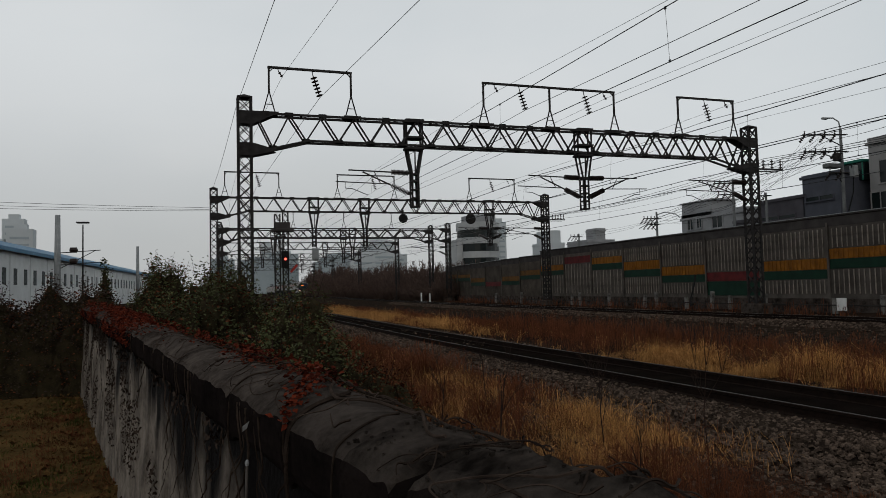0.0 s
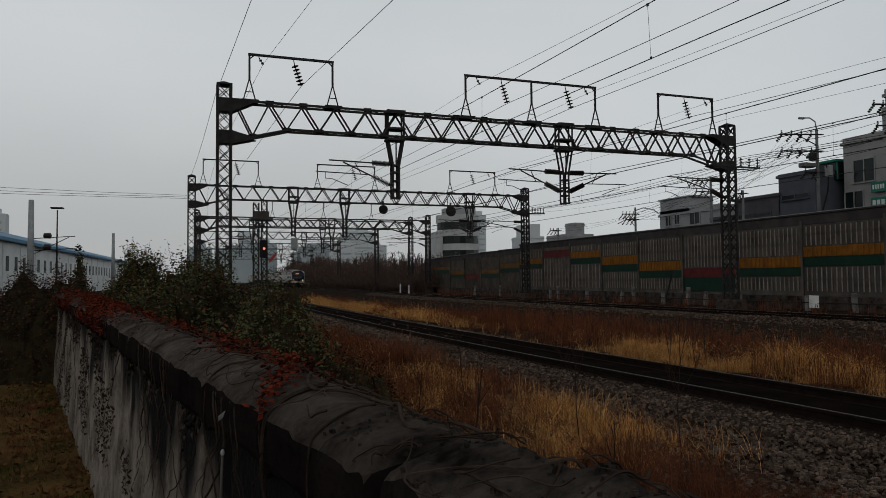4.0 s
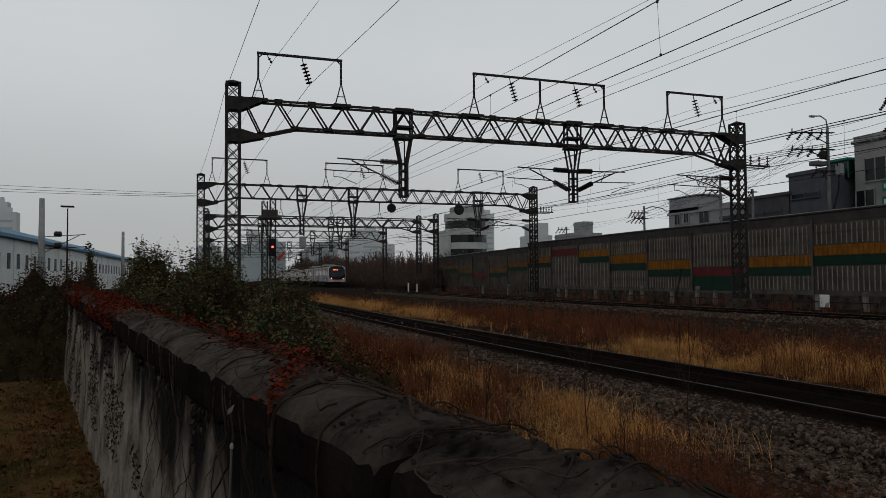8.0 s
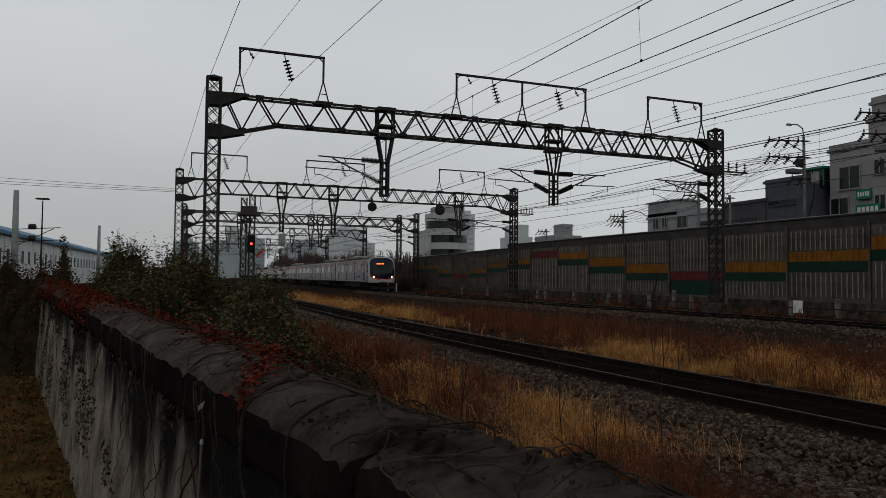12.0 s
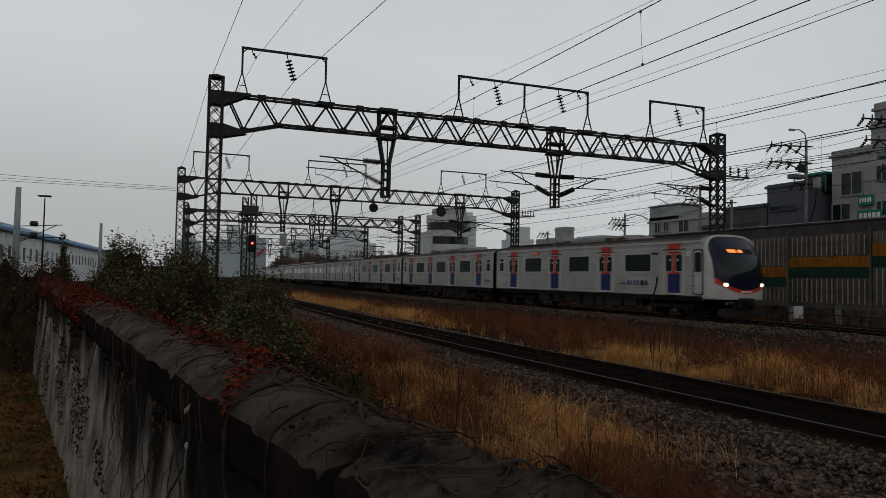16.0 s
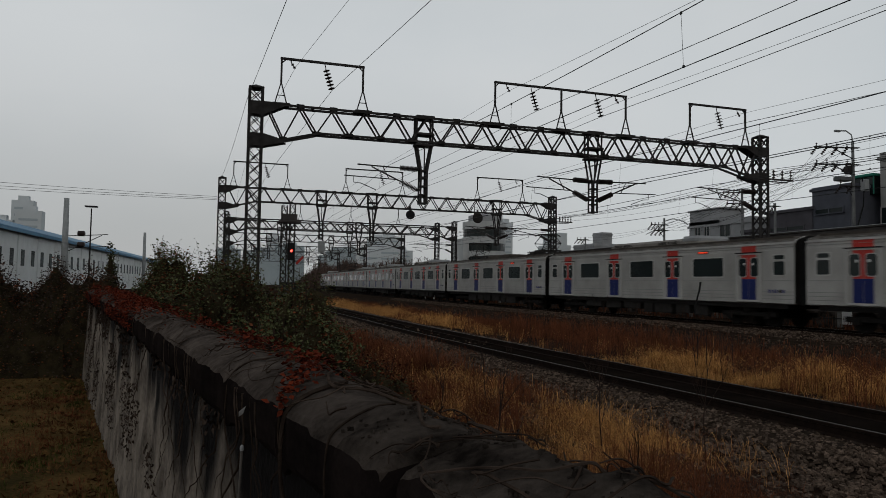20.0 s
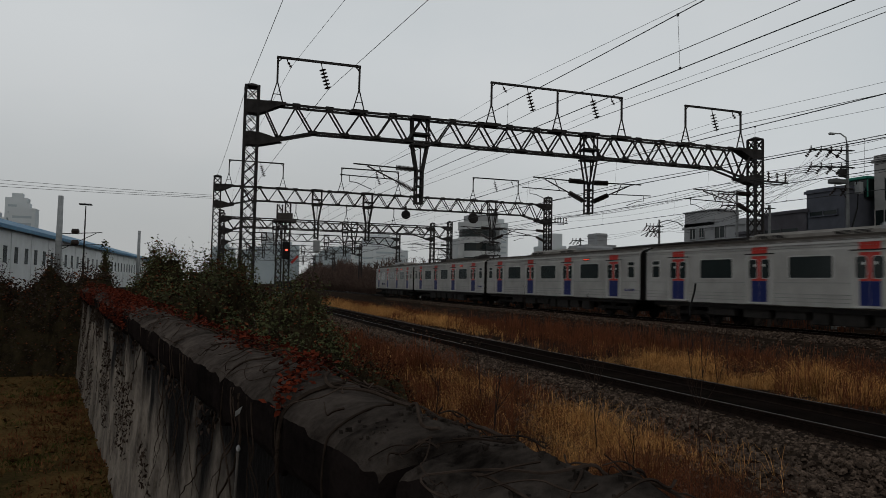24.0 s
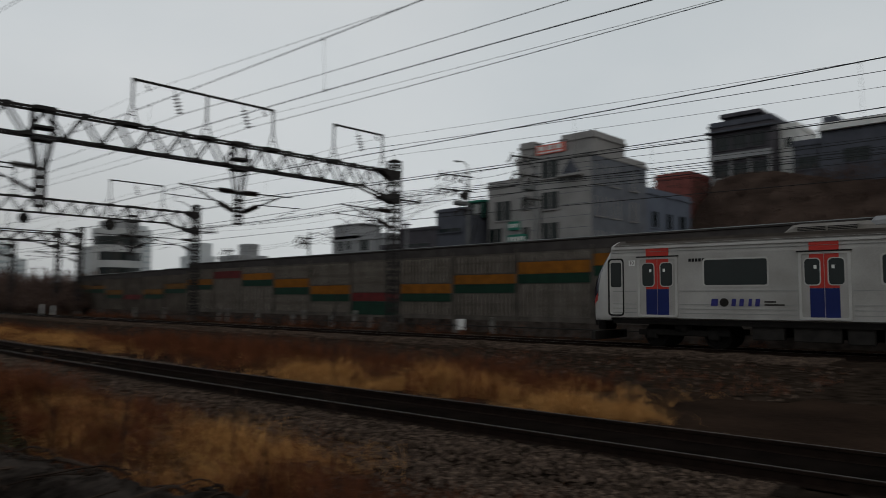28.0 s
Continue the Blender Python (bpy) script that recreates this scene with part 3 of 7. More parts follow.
def cantilever(parent, x, y, side, reach=2.35):
    """A hinged arm from a post at x towards side, with its insulators and the steady arm."""
    arm = Mesh()
    e = x + side * 0.12
    arm.tube([(e + side * 0.75, y, up_z(6.32)), (x + side * (reach + 0.35), y, up_z(6.36))], 0.032)
    arm.tube([(e + side * 0.75, y, up_z(5.78)), (x + side * (reach - 0.25), y, up_z(6.3))], 0.034)
    arm.tube([(x + side * 0.95, y, up_z(5.83)), (x + side * (reach + 0.9), y, up_z(5.88))], 0.024)
    arm.tube([(x + side * (reach - 0.75), y, up_z(6.3)), (x + side * (reach - 1.0), y, up_z(5.86))], 0.02)
    arm.tube([(x + side * (reach + 0.5), y, up_z(5.87)), (x + side * (reach + 0.5), y, up_z(5.62)), (x + side * (reach + 0.2), y, up_z(5.6)), (x + side * (reach - 0.45), y, up_z(5.36))], 0.018)
    a = part("cantilever_arm", arm, "steel", parent)
    for z0, z1, l in ((up_z(6.3), up_z(6.32), 0.75), (up_z(5.45), up_z(5.78), 0.75)):
        i = Mesh()
        insulator(i, (e, y, z0), (e + side * l, y, z1), 13, 0.125)
        part("insulator", i, "porcelain", a, "brown porcelain insulator")
    for z in (up_z(6.3), up_z(5.45)):
        part("hinge", Mesh().soft_box(min(x, e) - .02, y - .09, z - .06, max(x, e) + .02, y + .09, z + .06, .015), "steel", a)


def gantry(y, xl, xr, drops, frames, up=0.0, base=-0.35, detail=1):
    g = thing("overhead_line_gantry", "dark steel lattice gantry spanning the railway tracks", "gantry", group="gantries over the line")
    top, bot, low, head = up_z(8.42) + up, up_z(7.42) + up, up_z(6.86) + up, up_z(9.0) + up
    for x, s in ((xl, 1), (xr, -1)):
        m = Mesh()
        lattice(m, x, y, base, head, 0.5, 0.5, 0.50, 0.095, 0.055)
        mast = part("mast", m, "steel", g)
        p = Mesh()
        for yy in (y - 0.28, y + 0.28):
            for za, zb, l in ((top - 0.45, top + 0.08, 1.1), (low - 0.1, low + 0.42, 1.25)):
                v = [(x - s * 0.29, yy - .008, za), (x - s * 0.29, yy - .008, zb), (x + s * 0.3, yy - .008, zb), (x + s * l, yy - .008, zb - (0.0 if za > 7.8 + up else 0.25)),
                     (x + s * l, yy - .008, zb - 0.14 - (0.0 if za > 7.8 + up else 0.15)), (x + s * 0.3, yy - .008, za)]
                p.add(v + [(a, b + .016, c) for a, b, c in v], [tuple(range(6)), tuple(range(11, 5, -1))] + [(i, (i + 1) % 6, (i + 1) % 6 + 6, i + 6) for i in range(6)])
        part("gusset_plate", p, "steel", mast)
        c = Mesh().soft_box(x - 0.3, y - 0.3, head, x + 0.3, y + 0.3, head + 0.07, 0.02)
        c.add([(x - .26, y - .26, head + .07), (x + .26, y - .26, head + .07), (x + .26, y + .26, head + .07), (x - .26, y + .26, head + .07), (x, y, head + .2)],
              [(0, 1, 4), (1, 2, 4), (2, 3, 4), (3, 0, 4)])
        part("mast_cap", c, "steel", mast)
        f = Mesh().soft_box(x - 0.55, y - 0.55, base - 0.5, x + 0.55, y + 0.55, base + 0.55, 0.05)
        part("footing", f, "coping", g, "dark concrete footing")
    for yy, nm in ((y - 0.25, "truss"), (y + 0.25, "truss")):
        b = Mesh()
        b.bar((xl + .25, yy, top), (xr - .25, yy, top), 0.085, 0.09)
        k0, k1 = xl + 2.5, xr - 2.5
        b.bar((k0, yy, bot), (k1, yy, bot), 0.085, 0.085)
        b.bar((xl + .25, yy, low), (k0, yy, bot), 0.085, 0.085)
        b.bar((xr - .25, yy, low), (k1, yy, bot), 0.085, 0.085)
        n = round((xr - xl) / 0.70) if detail else round((xr - xl) / 0.98)
        n += n % 2
        pts = []
        for i in range(n + 1):
            x = xl + 0.4 + (xr - xl - 0.8) * i / n
            zb = bot if k0 <= x <= k1 else low + (bot - low) * ((x - xl) / 2.5 if x < k0 else (xr - x) / 2.5)
            pts.append((x, yy, top if i % 2 == 0 else zb))
        for p, q in zip(pts, pts[1:]):
            if detail:
                b.bar(p, q, 0.07, 0.06)
            else:
                b.bar(p, q, 0.075, 0.075)
            if detail and yy < y:
                for e in (p, q):
                    b.box(e[0] - .16, yy - .012, e[2] - .09, e[0] + .16, yy + .012, e[2] + .09)
        part(nm, b, "steel", g)
    if detail:
        n = round((xr - xl) / 1.9)
        for i in range(n + 1):
            x = xl + 0.4 + (xr - xl - 0.8) * i / n
            part("cross_tie", Mesh().bar((x, y - .25, top), (x, y + .25, top), 0.05), "steel", g)
            if xl + 2.5 < x < xr - 2.5:
                part("cross_tie", Mesh().bar((x, y - .25, bot), (x, y + .25, bot), 0.05), "steel", g)
                part("cross_tie", Mesh().bar((x, y - .25, top), (x + .5, y + .25, top), 0.03), "steel", g)
    for x, arms in drops:
        for s in (-1, 1):
            for yy in (y - 0.16, y + 0.16):
                leg = Mesh().tube([(x + s * 0.13, yy, up_z(4.86)), (x + s * 0.13, yy, up_z(6.22)), (x + s * 0.36, yy, bot), (x + s * 0.36, yy, top + 0.1)], 0.052, 4)
                part("drop_leg", leg, "steel", g)
        for z in map(up_z, (4.9, 5.25, 5.6, 5.95, 6.25)):
            part("batten_plate", Mesh().box(x - .16, y - .19, z - .032, x + .16, y + .19, z + .032), "steel", g)
        for z in (bot - 0.12, bot + 0.35, top + 0.06):
            part("batten_plate", Mesh().box(x - .4, y - .3, z - .045, x + .4, y + .3, z + .045), "steel", g)
        part("drop_brace", Mesh().bar((x, y - .17, up_z(6.2)), (x, y - .17, bot), 0.05), "steel", g)
        for s in arms:
            cantilever(g, x + s * 0.16, y, s)
    for x0, legs, strings in frames:
        f = Mesh()
        z = up_z(10.32) + up
        for x in legs:
            f.bar((x, y, top + 0.9), (x, y, z), 0.075)
            for s in (-1, 1):
                f.bar((x + s * 0.26, y, top + 0.03), (x, y, top + 1.0), 0.045)
            f.bar((x - .13, y, top + .45), (x + .13, y, top + .45), 0.03)
            f.box(x - .35, y - .3, top + 0.02, x + .35, y + .3, top + 0.09)
        f.bar((legs[0] - .05, y, z), (legs[-1] + .05, y, z), 0.09)
        for a, s in ((legs[0], 1), (legs[-1], -1)):
            f.bar((a, y, z - .2), (a + s * .2, y, z), 0.04)
        fr = part("feeder_frame", f, "steel", g)
        for sx, long in strings:
            i = Mesh()
            if long:
                i.tube([(sx, y, z), (sx + .06, y, z - .28)], 0.02)
                insulator(i, (sx + .06, y, z - .26), (sx + .33, y, z - 1.12), 6, 0.15)
            else:
                i.tube([(sx, y, z), (sx + .05, y, z - .18)], 0.02)
                insulator(i, (sx + .05, y, z - .16), (sx + .2, y, z - .38), 2, 0.07)
            part("insulator_string", i, "porcelain", fr, "brown insulator string")
    return g


gantry(GY, 1.53, 26.5, [(8.57, (-1,)), (16.85, (-1, 1))],
       [(0, (2.5, 5.87), ((2.85, 0), (4.24, 1))), (0, (11.88, 15.18, 18.6), ((12.4, 0), (13.62, 1), (16.95, 1), (18.0, 0))), (0, (22.24, 25.58), ((23.8, 1), (25.05, 0)))], base=-0.2)
gantry(56.2, 0.64, 28.5, [(8.2, ()), (12.3, ()), (23.2, (-1, 1))],
       [(0, (1.45, 5.5), ((3.75, 1),)), (0, (10.1, 14.8), ((12.9, 1),)), (0, (21.4, 25.6), ((23.3, 1), (24.9, 0)))], up=0.1)
gantry(83.0, 1.5, 28.6, [(8.3, (-1,)), (16.6, (-1, 1))], [(0, (4.8, 9.7), ((7.7, 1),)), (0, (15.6, 21.4), ((18.1, 1),))], up=0.05, detail=0)
gantry(91.0, 1.8, 28.9, [(8.2, ()), (17.0, (1,))], [], up=0.5, detail=0)
gantry(107.0, 2.2, 28.4, [(8.0, (-1,)), (17.2, (-1, 1))], [(0, (2.0, 7.5), ((5.0, 1),))], detail=0)
gantry(140.0, 2.8, 29.4, [(7.6, (-1,)), (18.0, (-1, 1))], [], detail=0)
gantry(176.0, 3.4, 30.2, [(7.6, (-1,)), (19.0, (1,))], [], up=0.3, detail=0)
gantry(218.0, 4.2, 31.5, [(7.6, ()), (20.0, (1,))], [], up=0.2, detail=0)


def mast_arm(y, x, reach=3.2):
    """The arm on the tower beyond the train's track."""
    g = thing("mast_cantilever", "black cantilever arm with brown insulators on a lattice mast", "cantilever", group="mast arms")
    cantilever(g, x, y, -1, reach)


mast_arm(GY, 26.25)
mast_arm(56.2, 28.25, 4.2)
mast_arm(83.0, 28.35, 4.2)


def line_bracket(y, x, z, n):
    g = thing("insulator_bracket", "steel bracket carrying upright pin insulators", "bracket", group="mast brackets")
    b = Mesh()
    b.bar((x - .3, y - .3, z), (x + 1.8, y - .3, z), 0.07, 0.09)
    b.bar((x + .2, y - .3, z - .12), (x + 1.45, y - .3, z - .12), 0.05)
    part("crossarm", b, "steel", g)
    for i in range(n):
        m = Mesh()
        xx = x + 0.57 + i * 1.09 / max(n - 1, 1)
        insulator(m, (xx, y - .3, z + .03), (xx, y - .3, z + .5), 3, 0.08)
        part("pin_insulator", m, "porcelain", g)


line_bracket(GY, 26.5, 7.17, 3)
line_bracket(56.2, 28.5, 7.25, 5)

# ---- wires ----
def sag_line(p, q, sag, n=14):
    p, q = Vector(p), Vector(q)
    return [p.lerp(q, i / n) - Vector((0, 0, sag * 4 * (i / n) * (1 - i / n))) for i in range(n + 1)]


def wire(pts, r, label, name="overhead_wire"):
    m = Mesh().tube(pts, r, 4)
    return tagged(part(name, m, "wire"), label, "wire", "overhead wires")


SPANS = [-26.0, 2.0, GY, 56.2, 83.0, 107.0, 140.0, 176.0, 218.0]


def catenary(line, off, r=0.011, sag=0.15):
    """Messenger wire, contact wire and droppers over one track."""
    c = thing("catenary", "thin dark messenger and contact wires above a track", "catenary", group="catenaries")
    mes, con, drop = [], [], Mesh()
    for i, (a, b) in enumerate(zip(SPANS, SPANS[1:])):
        st = 0.18 if i % 2 else -0.18
        for k in range(12):
            f = k / 12
            y = a + (b - a) * f
            x = line(y) + off
            mes.append((x + st * .3 * (1 - 2 * f), y, 6.62 - sag * 4 * f * (1 - f)))
            con.append((x + st * (1 - 2 * f), y, 5.40))
        for f in (.06, .305, .55, .80):
            y = a + (b - a) * f
            x = line(y) + off
            p, q = (x + st * .3 * (1 - 2 * f), y, 6.62 - sag * 4 * f * (1 - f)), (x + st * (1 - 2 * f), y, 5.40)
            drop.tube([p, q], 0.004, 3)
            drop.box(p[0] - .012, y - .02, p[2] - .035, p[0] + .012, y + .02, p[2] + .015)
            drop.box(q[0] - .012, y - .02, q[2] - .01, q[0] + .012, y + .02, q[2] + .035)
    part("messenger_wire", Mesh().tube(mes, r + 0.003, 4), "wire", c)
    part("contact_wire", Mesh().tube(con, r + .002, 4), "wire", c)
    tagged(part("dropper_wire", drop, "wire", c), kind="stuff")


catenary(siding, -0.55, 0.0075, 0.30)
catenary(main_b, -0.05)
catenary(main_c, -0.05)
catenary(main_d, 0.0)

for x, z, r, swing in ((4.57, 9.55, .013, .035), (13.95, 9.56, .013, .006), (17.22, 9.56, .013, -.026), (24.2, 9.66, .013, .09), (3.05, 10.35, .008, .035), (12.5, 10.32, .008, .03), (18.2, 10.37, .008, .01),
                       (25.2, 10.42, .008, .09), (26.75, 9.77, .008, .09)):
    pts = []
    for a, b in zip(SPANS, SPANS[1:]):
        for k in range(12):
            f = k / 12
            y = a + (b - a) * f
            pts.append((x + bend(y) - bend(GY) + (swing * (GY - y) if y < GY else 0), y, z - 0.15 * 4 * f * (1 - f)))
    wire(pts, r, "long feeder wire slung between gantry frames")
for i in range(3):
    x = 27.07 + i * 0.545
    pts = sag_line((x + 2.4, -24, 7.2), (x, GY - .3, 7.7), 0.5) + sag_line((x, GY - .3, 7.7), (x + 2.0, 55.9, 7.78), 0.4)[1:] + sag_line((x + 2.0, 55.9, 7.78), (x + 2.4, 107, 7.8), 0.6)[1:]
    wire(pts, 0.012, "signal power wire on pin insulators")
wire(sag_line((1.18, GY, 8.85), (0.37, 56.2, 9.0), 0.35) + sag_line((.37, 56.2, 9.0), (1.9, 107, 8.9), 0.6)[1:], 0.009, "earth wire along the masts")
wire(sag_line((2.75, -12, 8.3), (1.18, GY, 8.85), 0.1), 0.009, "earth wire along the masts")
for dz in (0, 0.35, 0.8):
    wire(sag_line((-70, 42, 9.8 + dz * 1.5), (0.3, 56.2, 7.75 + dz * 0.3), 1.1), 0.012, "slack cable crossing to the mast")

# ---- noise barrier ----
BX, PITCH = 30.0, 4.65
BANDS = {0: ("orange", 3.62, 2.98, 2.48), 1: ("orange", 3.02, 2.49, 1.99), 2: ("orange", 2.56, 1.98, 1.5), 3: ("red_panel", 2.06, 1.5, .62), 4: ("orange", 2.57, 1.96, 1.48),
         5: ("orange", 3.1, 2.47, 1.95), 6: ("orange", 3.62, 3.1, 2.62), 7: ("red_panel", 3.9, 3.3, 3.3), 8: ("orange", 3.3, 2.8, 2.4), -1: ("orange", 3.9, 3.3, 2.8), -2: ("orange", 3.4, 2.8, 2.3),
         9: ("orange", 2.9, 2.4, 2.0), 10: ("orange", 2.4, 1.9, 1.5), 11: ("red_panel", 1.9, 1.4, 1.4), 12: ("orange", 2.4, 1.9, 1.5), 13: ("orange", 2.9, 2.5, 2.1)}
slat_data = {}


def barrier():
    b = thing("noise_barrier", "grey slatted noise barrier with stepped orange, green and red bands", "noise barrier", kind="structure")
    for k in range(-8, 15):
        y0 = 18.5 + PITCH * k
        top = 4.65 if k < 9 else 4.3 - 0.05 * (k - 9)
        colour, z2, z1, z0 = BANDS.get(k, ("orange", 3.0, 2.5, 2.0))
        if k > 8:
            z2, z1, z0 = z2 + .1, z1 + .1, z0 + .1
        p = Mesh()
        rows = [(0.5, min(z0, z1), 0), (min(z0, z1), z1, 2), (z1, z2, 1), (z2, top - 0.5, 0)]
        for lo, hi, m in rows:
            if hi - lo > 0.02:
                p.box(BX - (0.03 if m else 0.0), y0 + 0.06, lo + 0.012, BX + 0.12, y0 + PITCH - 0.06, hi - 0.012, m)
        p.box(BX + .03, y0 + .02, .5, BX + .1, y0 + PITCH - .02, top - .4)
        for z in (1.25, 3.15, 3.65):
            if not (min(z0, z1) - .1 < z < z2 + .1) and z < top - .7:
                p.box(BX - .022, y0 + .2, z - .03, BX + .02, y0 + PITCH - .2, z + .03, 0)
        # far panels get dimmer colours, for grime and for haze along the line
        old = k > 8
        panel = part("panel", p, ["barrier_far", "orange_far" if colour == "orange" else "red_panel", "green"] if old else ["barrier", colour, "green"], b, "grimy panel, coloured dimmer for distance haze" if old else "")
        if -1 <= k <= 8:
            n = 15 if k < 6 else 9
            for seg, (lo, hi, m) in enumerate(((0.75, min(z0, z1) - 0.05, "barrier_slat"), (z1 + .03, z2 - .03, colour), (z2 + 0.05, top - 0.62, "barrier_slat"))):
                if hi - lo < 0.25:
                    continue
                key = (m, round(hi - lo, 2))
                if key not in slat_data:
                    slat_data[key] = Mesh().soft_box(-0.05, -0.022, 0, 0, 0.022, hi - lo, 0.008).data("slat", m)
                if seg == 1 and colour != "orange":
                    continue
                for i in range(n):
                    s = part("slat", slat_data[key], "", panel)
                    s.matrix_basis = pose(BX - 0.035, y0 + 0.3 + (PITCH - 0.6) * i / (n - 1), lo)
        c = Mesh().prism([(BX - .02, top - .5), (BX - .025, top - .04), (BX - .09, top), (BX - .09, top + .07), (BX + .16, top + .07), (BX + .16, top - .5)], y0, y0 + PITCH)
        part("top_rail", c, "barrier_dark", b, "plain grey top rail")
        e = Mesh().tube([(BX - .09, y0, top + .08), (BX - .09, y0 + PITCH, top + .08)], 0.022, 5)
        part("edge_tube", e, "concrete_pole", b)
        q = Mesh()
        q.box(BX - .10, y0 - .06, -.3, BX - .085, y0 + .06, top - .3)
        q.box(BX - .085, y0 - .01, -.3, BX + .07, y0 + .01, top - .3)
        q.box(BX + .07, y0 - .06, -.3, BX + .085, y0 + .06, top - .3)
        part("post", q, "barrier", b)
        f = Mesh().soft_box(BX - .12, y0 + .01, -.5, BX + .2, y0 + PITCH - .01, .5, .02)
        part("plinth", f, "coping", b, "sooty concrete plinth")
    return b


barrier()
pipe = Mesh().tube([(28.9, -10, .22), (28.9, 12, .25), (28.95, 24, .22), (28.9, 38, .2), (28.9, 70, .2)], 0.032, 6)
tagged(part("cable_pipe", pipe, "train_box"), "grey cable conduit laid along the foot of the barrier", "pipe")

# ---- the commuter train: ten cars, built round the rail level and the car's middle ----
HALF, LEN = 1.55, 19.5


def body_profile(inset=0.0):
    h = HALF - inset
    return [(-h, 1.02), (-h, 3.05), (-h + .03, 3.28), (-h + .14, 3.42), (-.9, 3.58), (0, 3.64), (.9, 3.58), (h - .14, 3.42), (h - .03, 3.28), (h, 3.05), (h, 1.02), (h - .12, 0.98), (-h + .12, 0.98)]


def rounded(y0, z0, y1, z1, r, n=3):
    """A rounded rectangle in y and z."""
    pts = []
    for cy, cz, a0 in ((y1 - r, z1 - r, 0), (y0 + r, z1 - r, 90), (y0 + r, z0 + r, 180), (y1 - r, z0 + r, 270)):
        pts += [(cy + r * math.cos(radians(a0 + 90 * k / n)), cz + r * math.sin(radians(a0 + 90 * k / n))) for k in range(n + 1)]
    return pts


def plate(mb, side, x0, x1, pts, mat=0):
    """An upright plate with the outline pts, from x0 to x1 off the middle, on that side."""
    n = len(pts)
    v = [(side * x, y, z) for x in (x0, x1) for y, z in pts]
    mb.add(v, [tuple(range(n)), tuple(range(2 * n - 1, n - 1, -1))] + [(i, i + n, (i + 1) % n + n, (i + 1) % n) for i in range(n)], mat)


def ring(mb, side, x0, x1, outer, inner, mat=0):
    n = len(outer)
    v = [(side * x, y, z) for x in (x0, x1) for pts in (outer, inner) for y, z in pts]
    f = []
    for i in range(n):
        j = (i + 1) % n
        f += [(i, j, n + j, n + i), (2 * n + i, 3 * n + i, 3 * n + j, 2 * n + j), (i, 2 * n + i, 2 * n + j, j), (n + i, n + j, 3 * n + j, 3 * n + i)]
    mb.add(v, f, mat)


def window(car, side, y0, y1, z0, z1):
    g = Mesh()
    plate(g, side, HALF - .02, HALF + .006, rounded(y0, z0, y1, z1, 0.07))
    w = part("window", g, "glass", car, "dark tinted window")
    f = Mesh()
    ring(f, side, HALF - .01, HALF + .02, rounded(y0 - .05, z0 - .05, y1 + .05, z1 + .05, 0.10), rounded(y0, z0, y1, z1, 0.07))
    part("window_frame", f, "train_white", w)


def sliding_door(car, side, y):
    f = Mesh()
    ring(f, side, HALF - .02, HALF + .03, rounded(y - .70, 1.06, y + .70, 2.98, .05), rounded(y - .62, 1.12, y + .62, 2.92, .05))
    d = part("door", f, "train_white", car, "double sliding door, red above and blue below")
    lin = Mesh()
    plate(lin, side, HALF - .015, HALF + .005, rounded(y - .62, 1.12, y + .62, 2.92, .05))
    part("door_edge", lin, "train", d)
    for s in (-1, 1):
        a, b = sorted((y + s * 0.008, y + s * 0.40))
        m = Mesh()
        plate(m, side, HALF - .01, HALF + .012, [(a, 1.95), (b, 1.95), (b, 2.92), (a, 2.92)], 0)
        plate(m, side, HALF - .01, HALF + .012, [(a, 1.10), (b, 1.10), (b, 1.945), (a, 1.945)], 1)
        leaf = part("door_leaf", m, ["train_red", "train_blue"], d, "sliding leaf, red above and blue below")
        wy = sorted((y + s * 0.12, y + s * 0.53))
        g = Mesh()
        plate(g, side, HALF, HALF + .016, rounded(wy[0], 2.05, wy[1], 2.78, .10))
        part("door_window", g, "glass", leaf)
        r = Mesh()
        ring(r, side, HALF, HALF + .022, rounded(wy[0] - .03, 2.02, wy[1] + .03, 2.81, .12), rounded(wy[0], 2.05, wy[1], 2.78, .10))
        part("window_gasket", r, "train_white", leaf)
        st = Mesh()
        plate(st, side, HALF + .014, HALF + .02, rounded(y + s * 0.24 - .04, 2.5, y + s * 0.24 + .04, 2.6, .005))
        part("sticker", st, "white", leaf)
    h = Mesh()
    plate(h, side, HALF - .01, HALF + .012, [(y - .40, 2.985), (y + .40, 2.985), (y + .40, 3.27), (y - .40, 3.27)])
    part("door_header", h, "train_red", d, "red panel above the door")
    rn = Mesh().box(side * (HALF + .03) - .03, y - .74, 2.985, side * (HALF + .03) + .03, y + .74, 3.02)
    part("rain_strip", rn, "rubber", d)
    sp = Mesh().box(min(side * HALF, side * (HALF + .07)), y - .66, 1.05, max(side * HALF, side * (HALF + .07)), y + .66, 1.085)
    part("door_step", sp, "train_white", d)


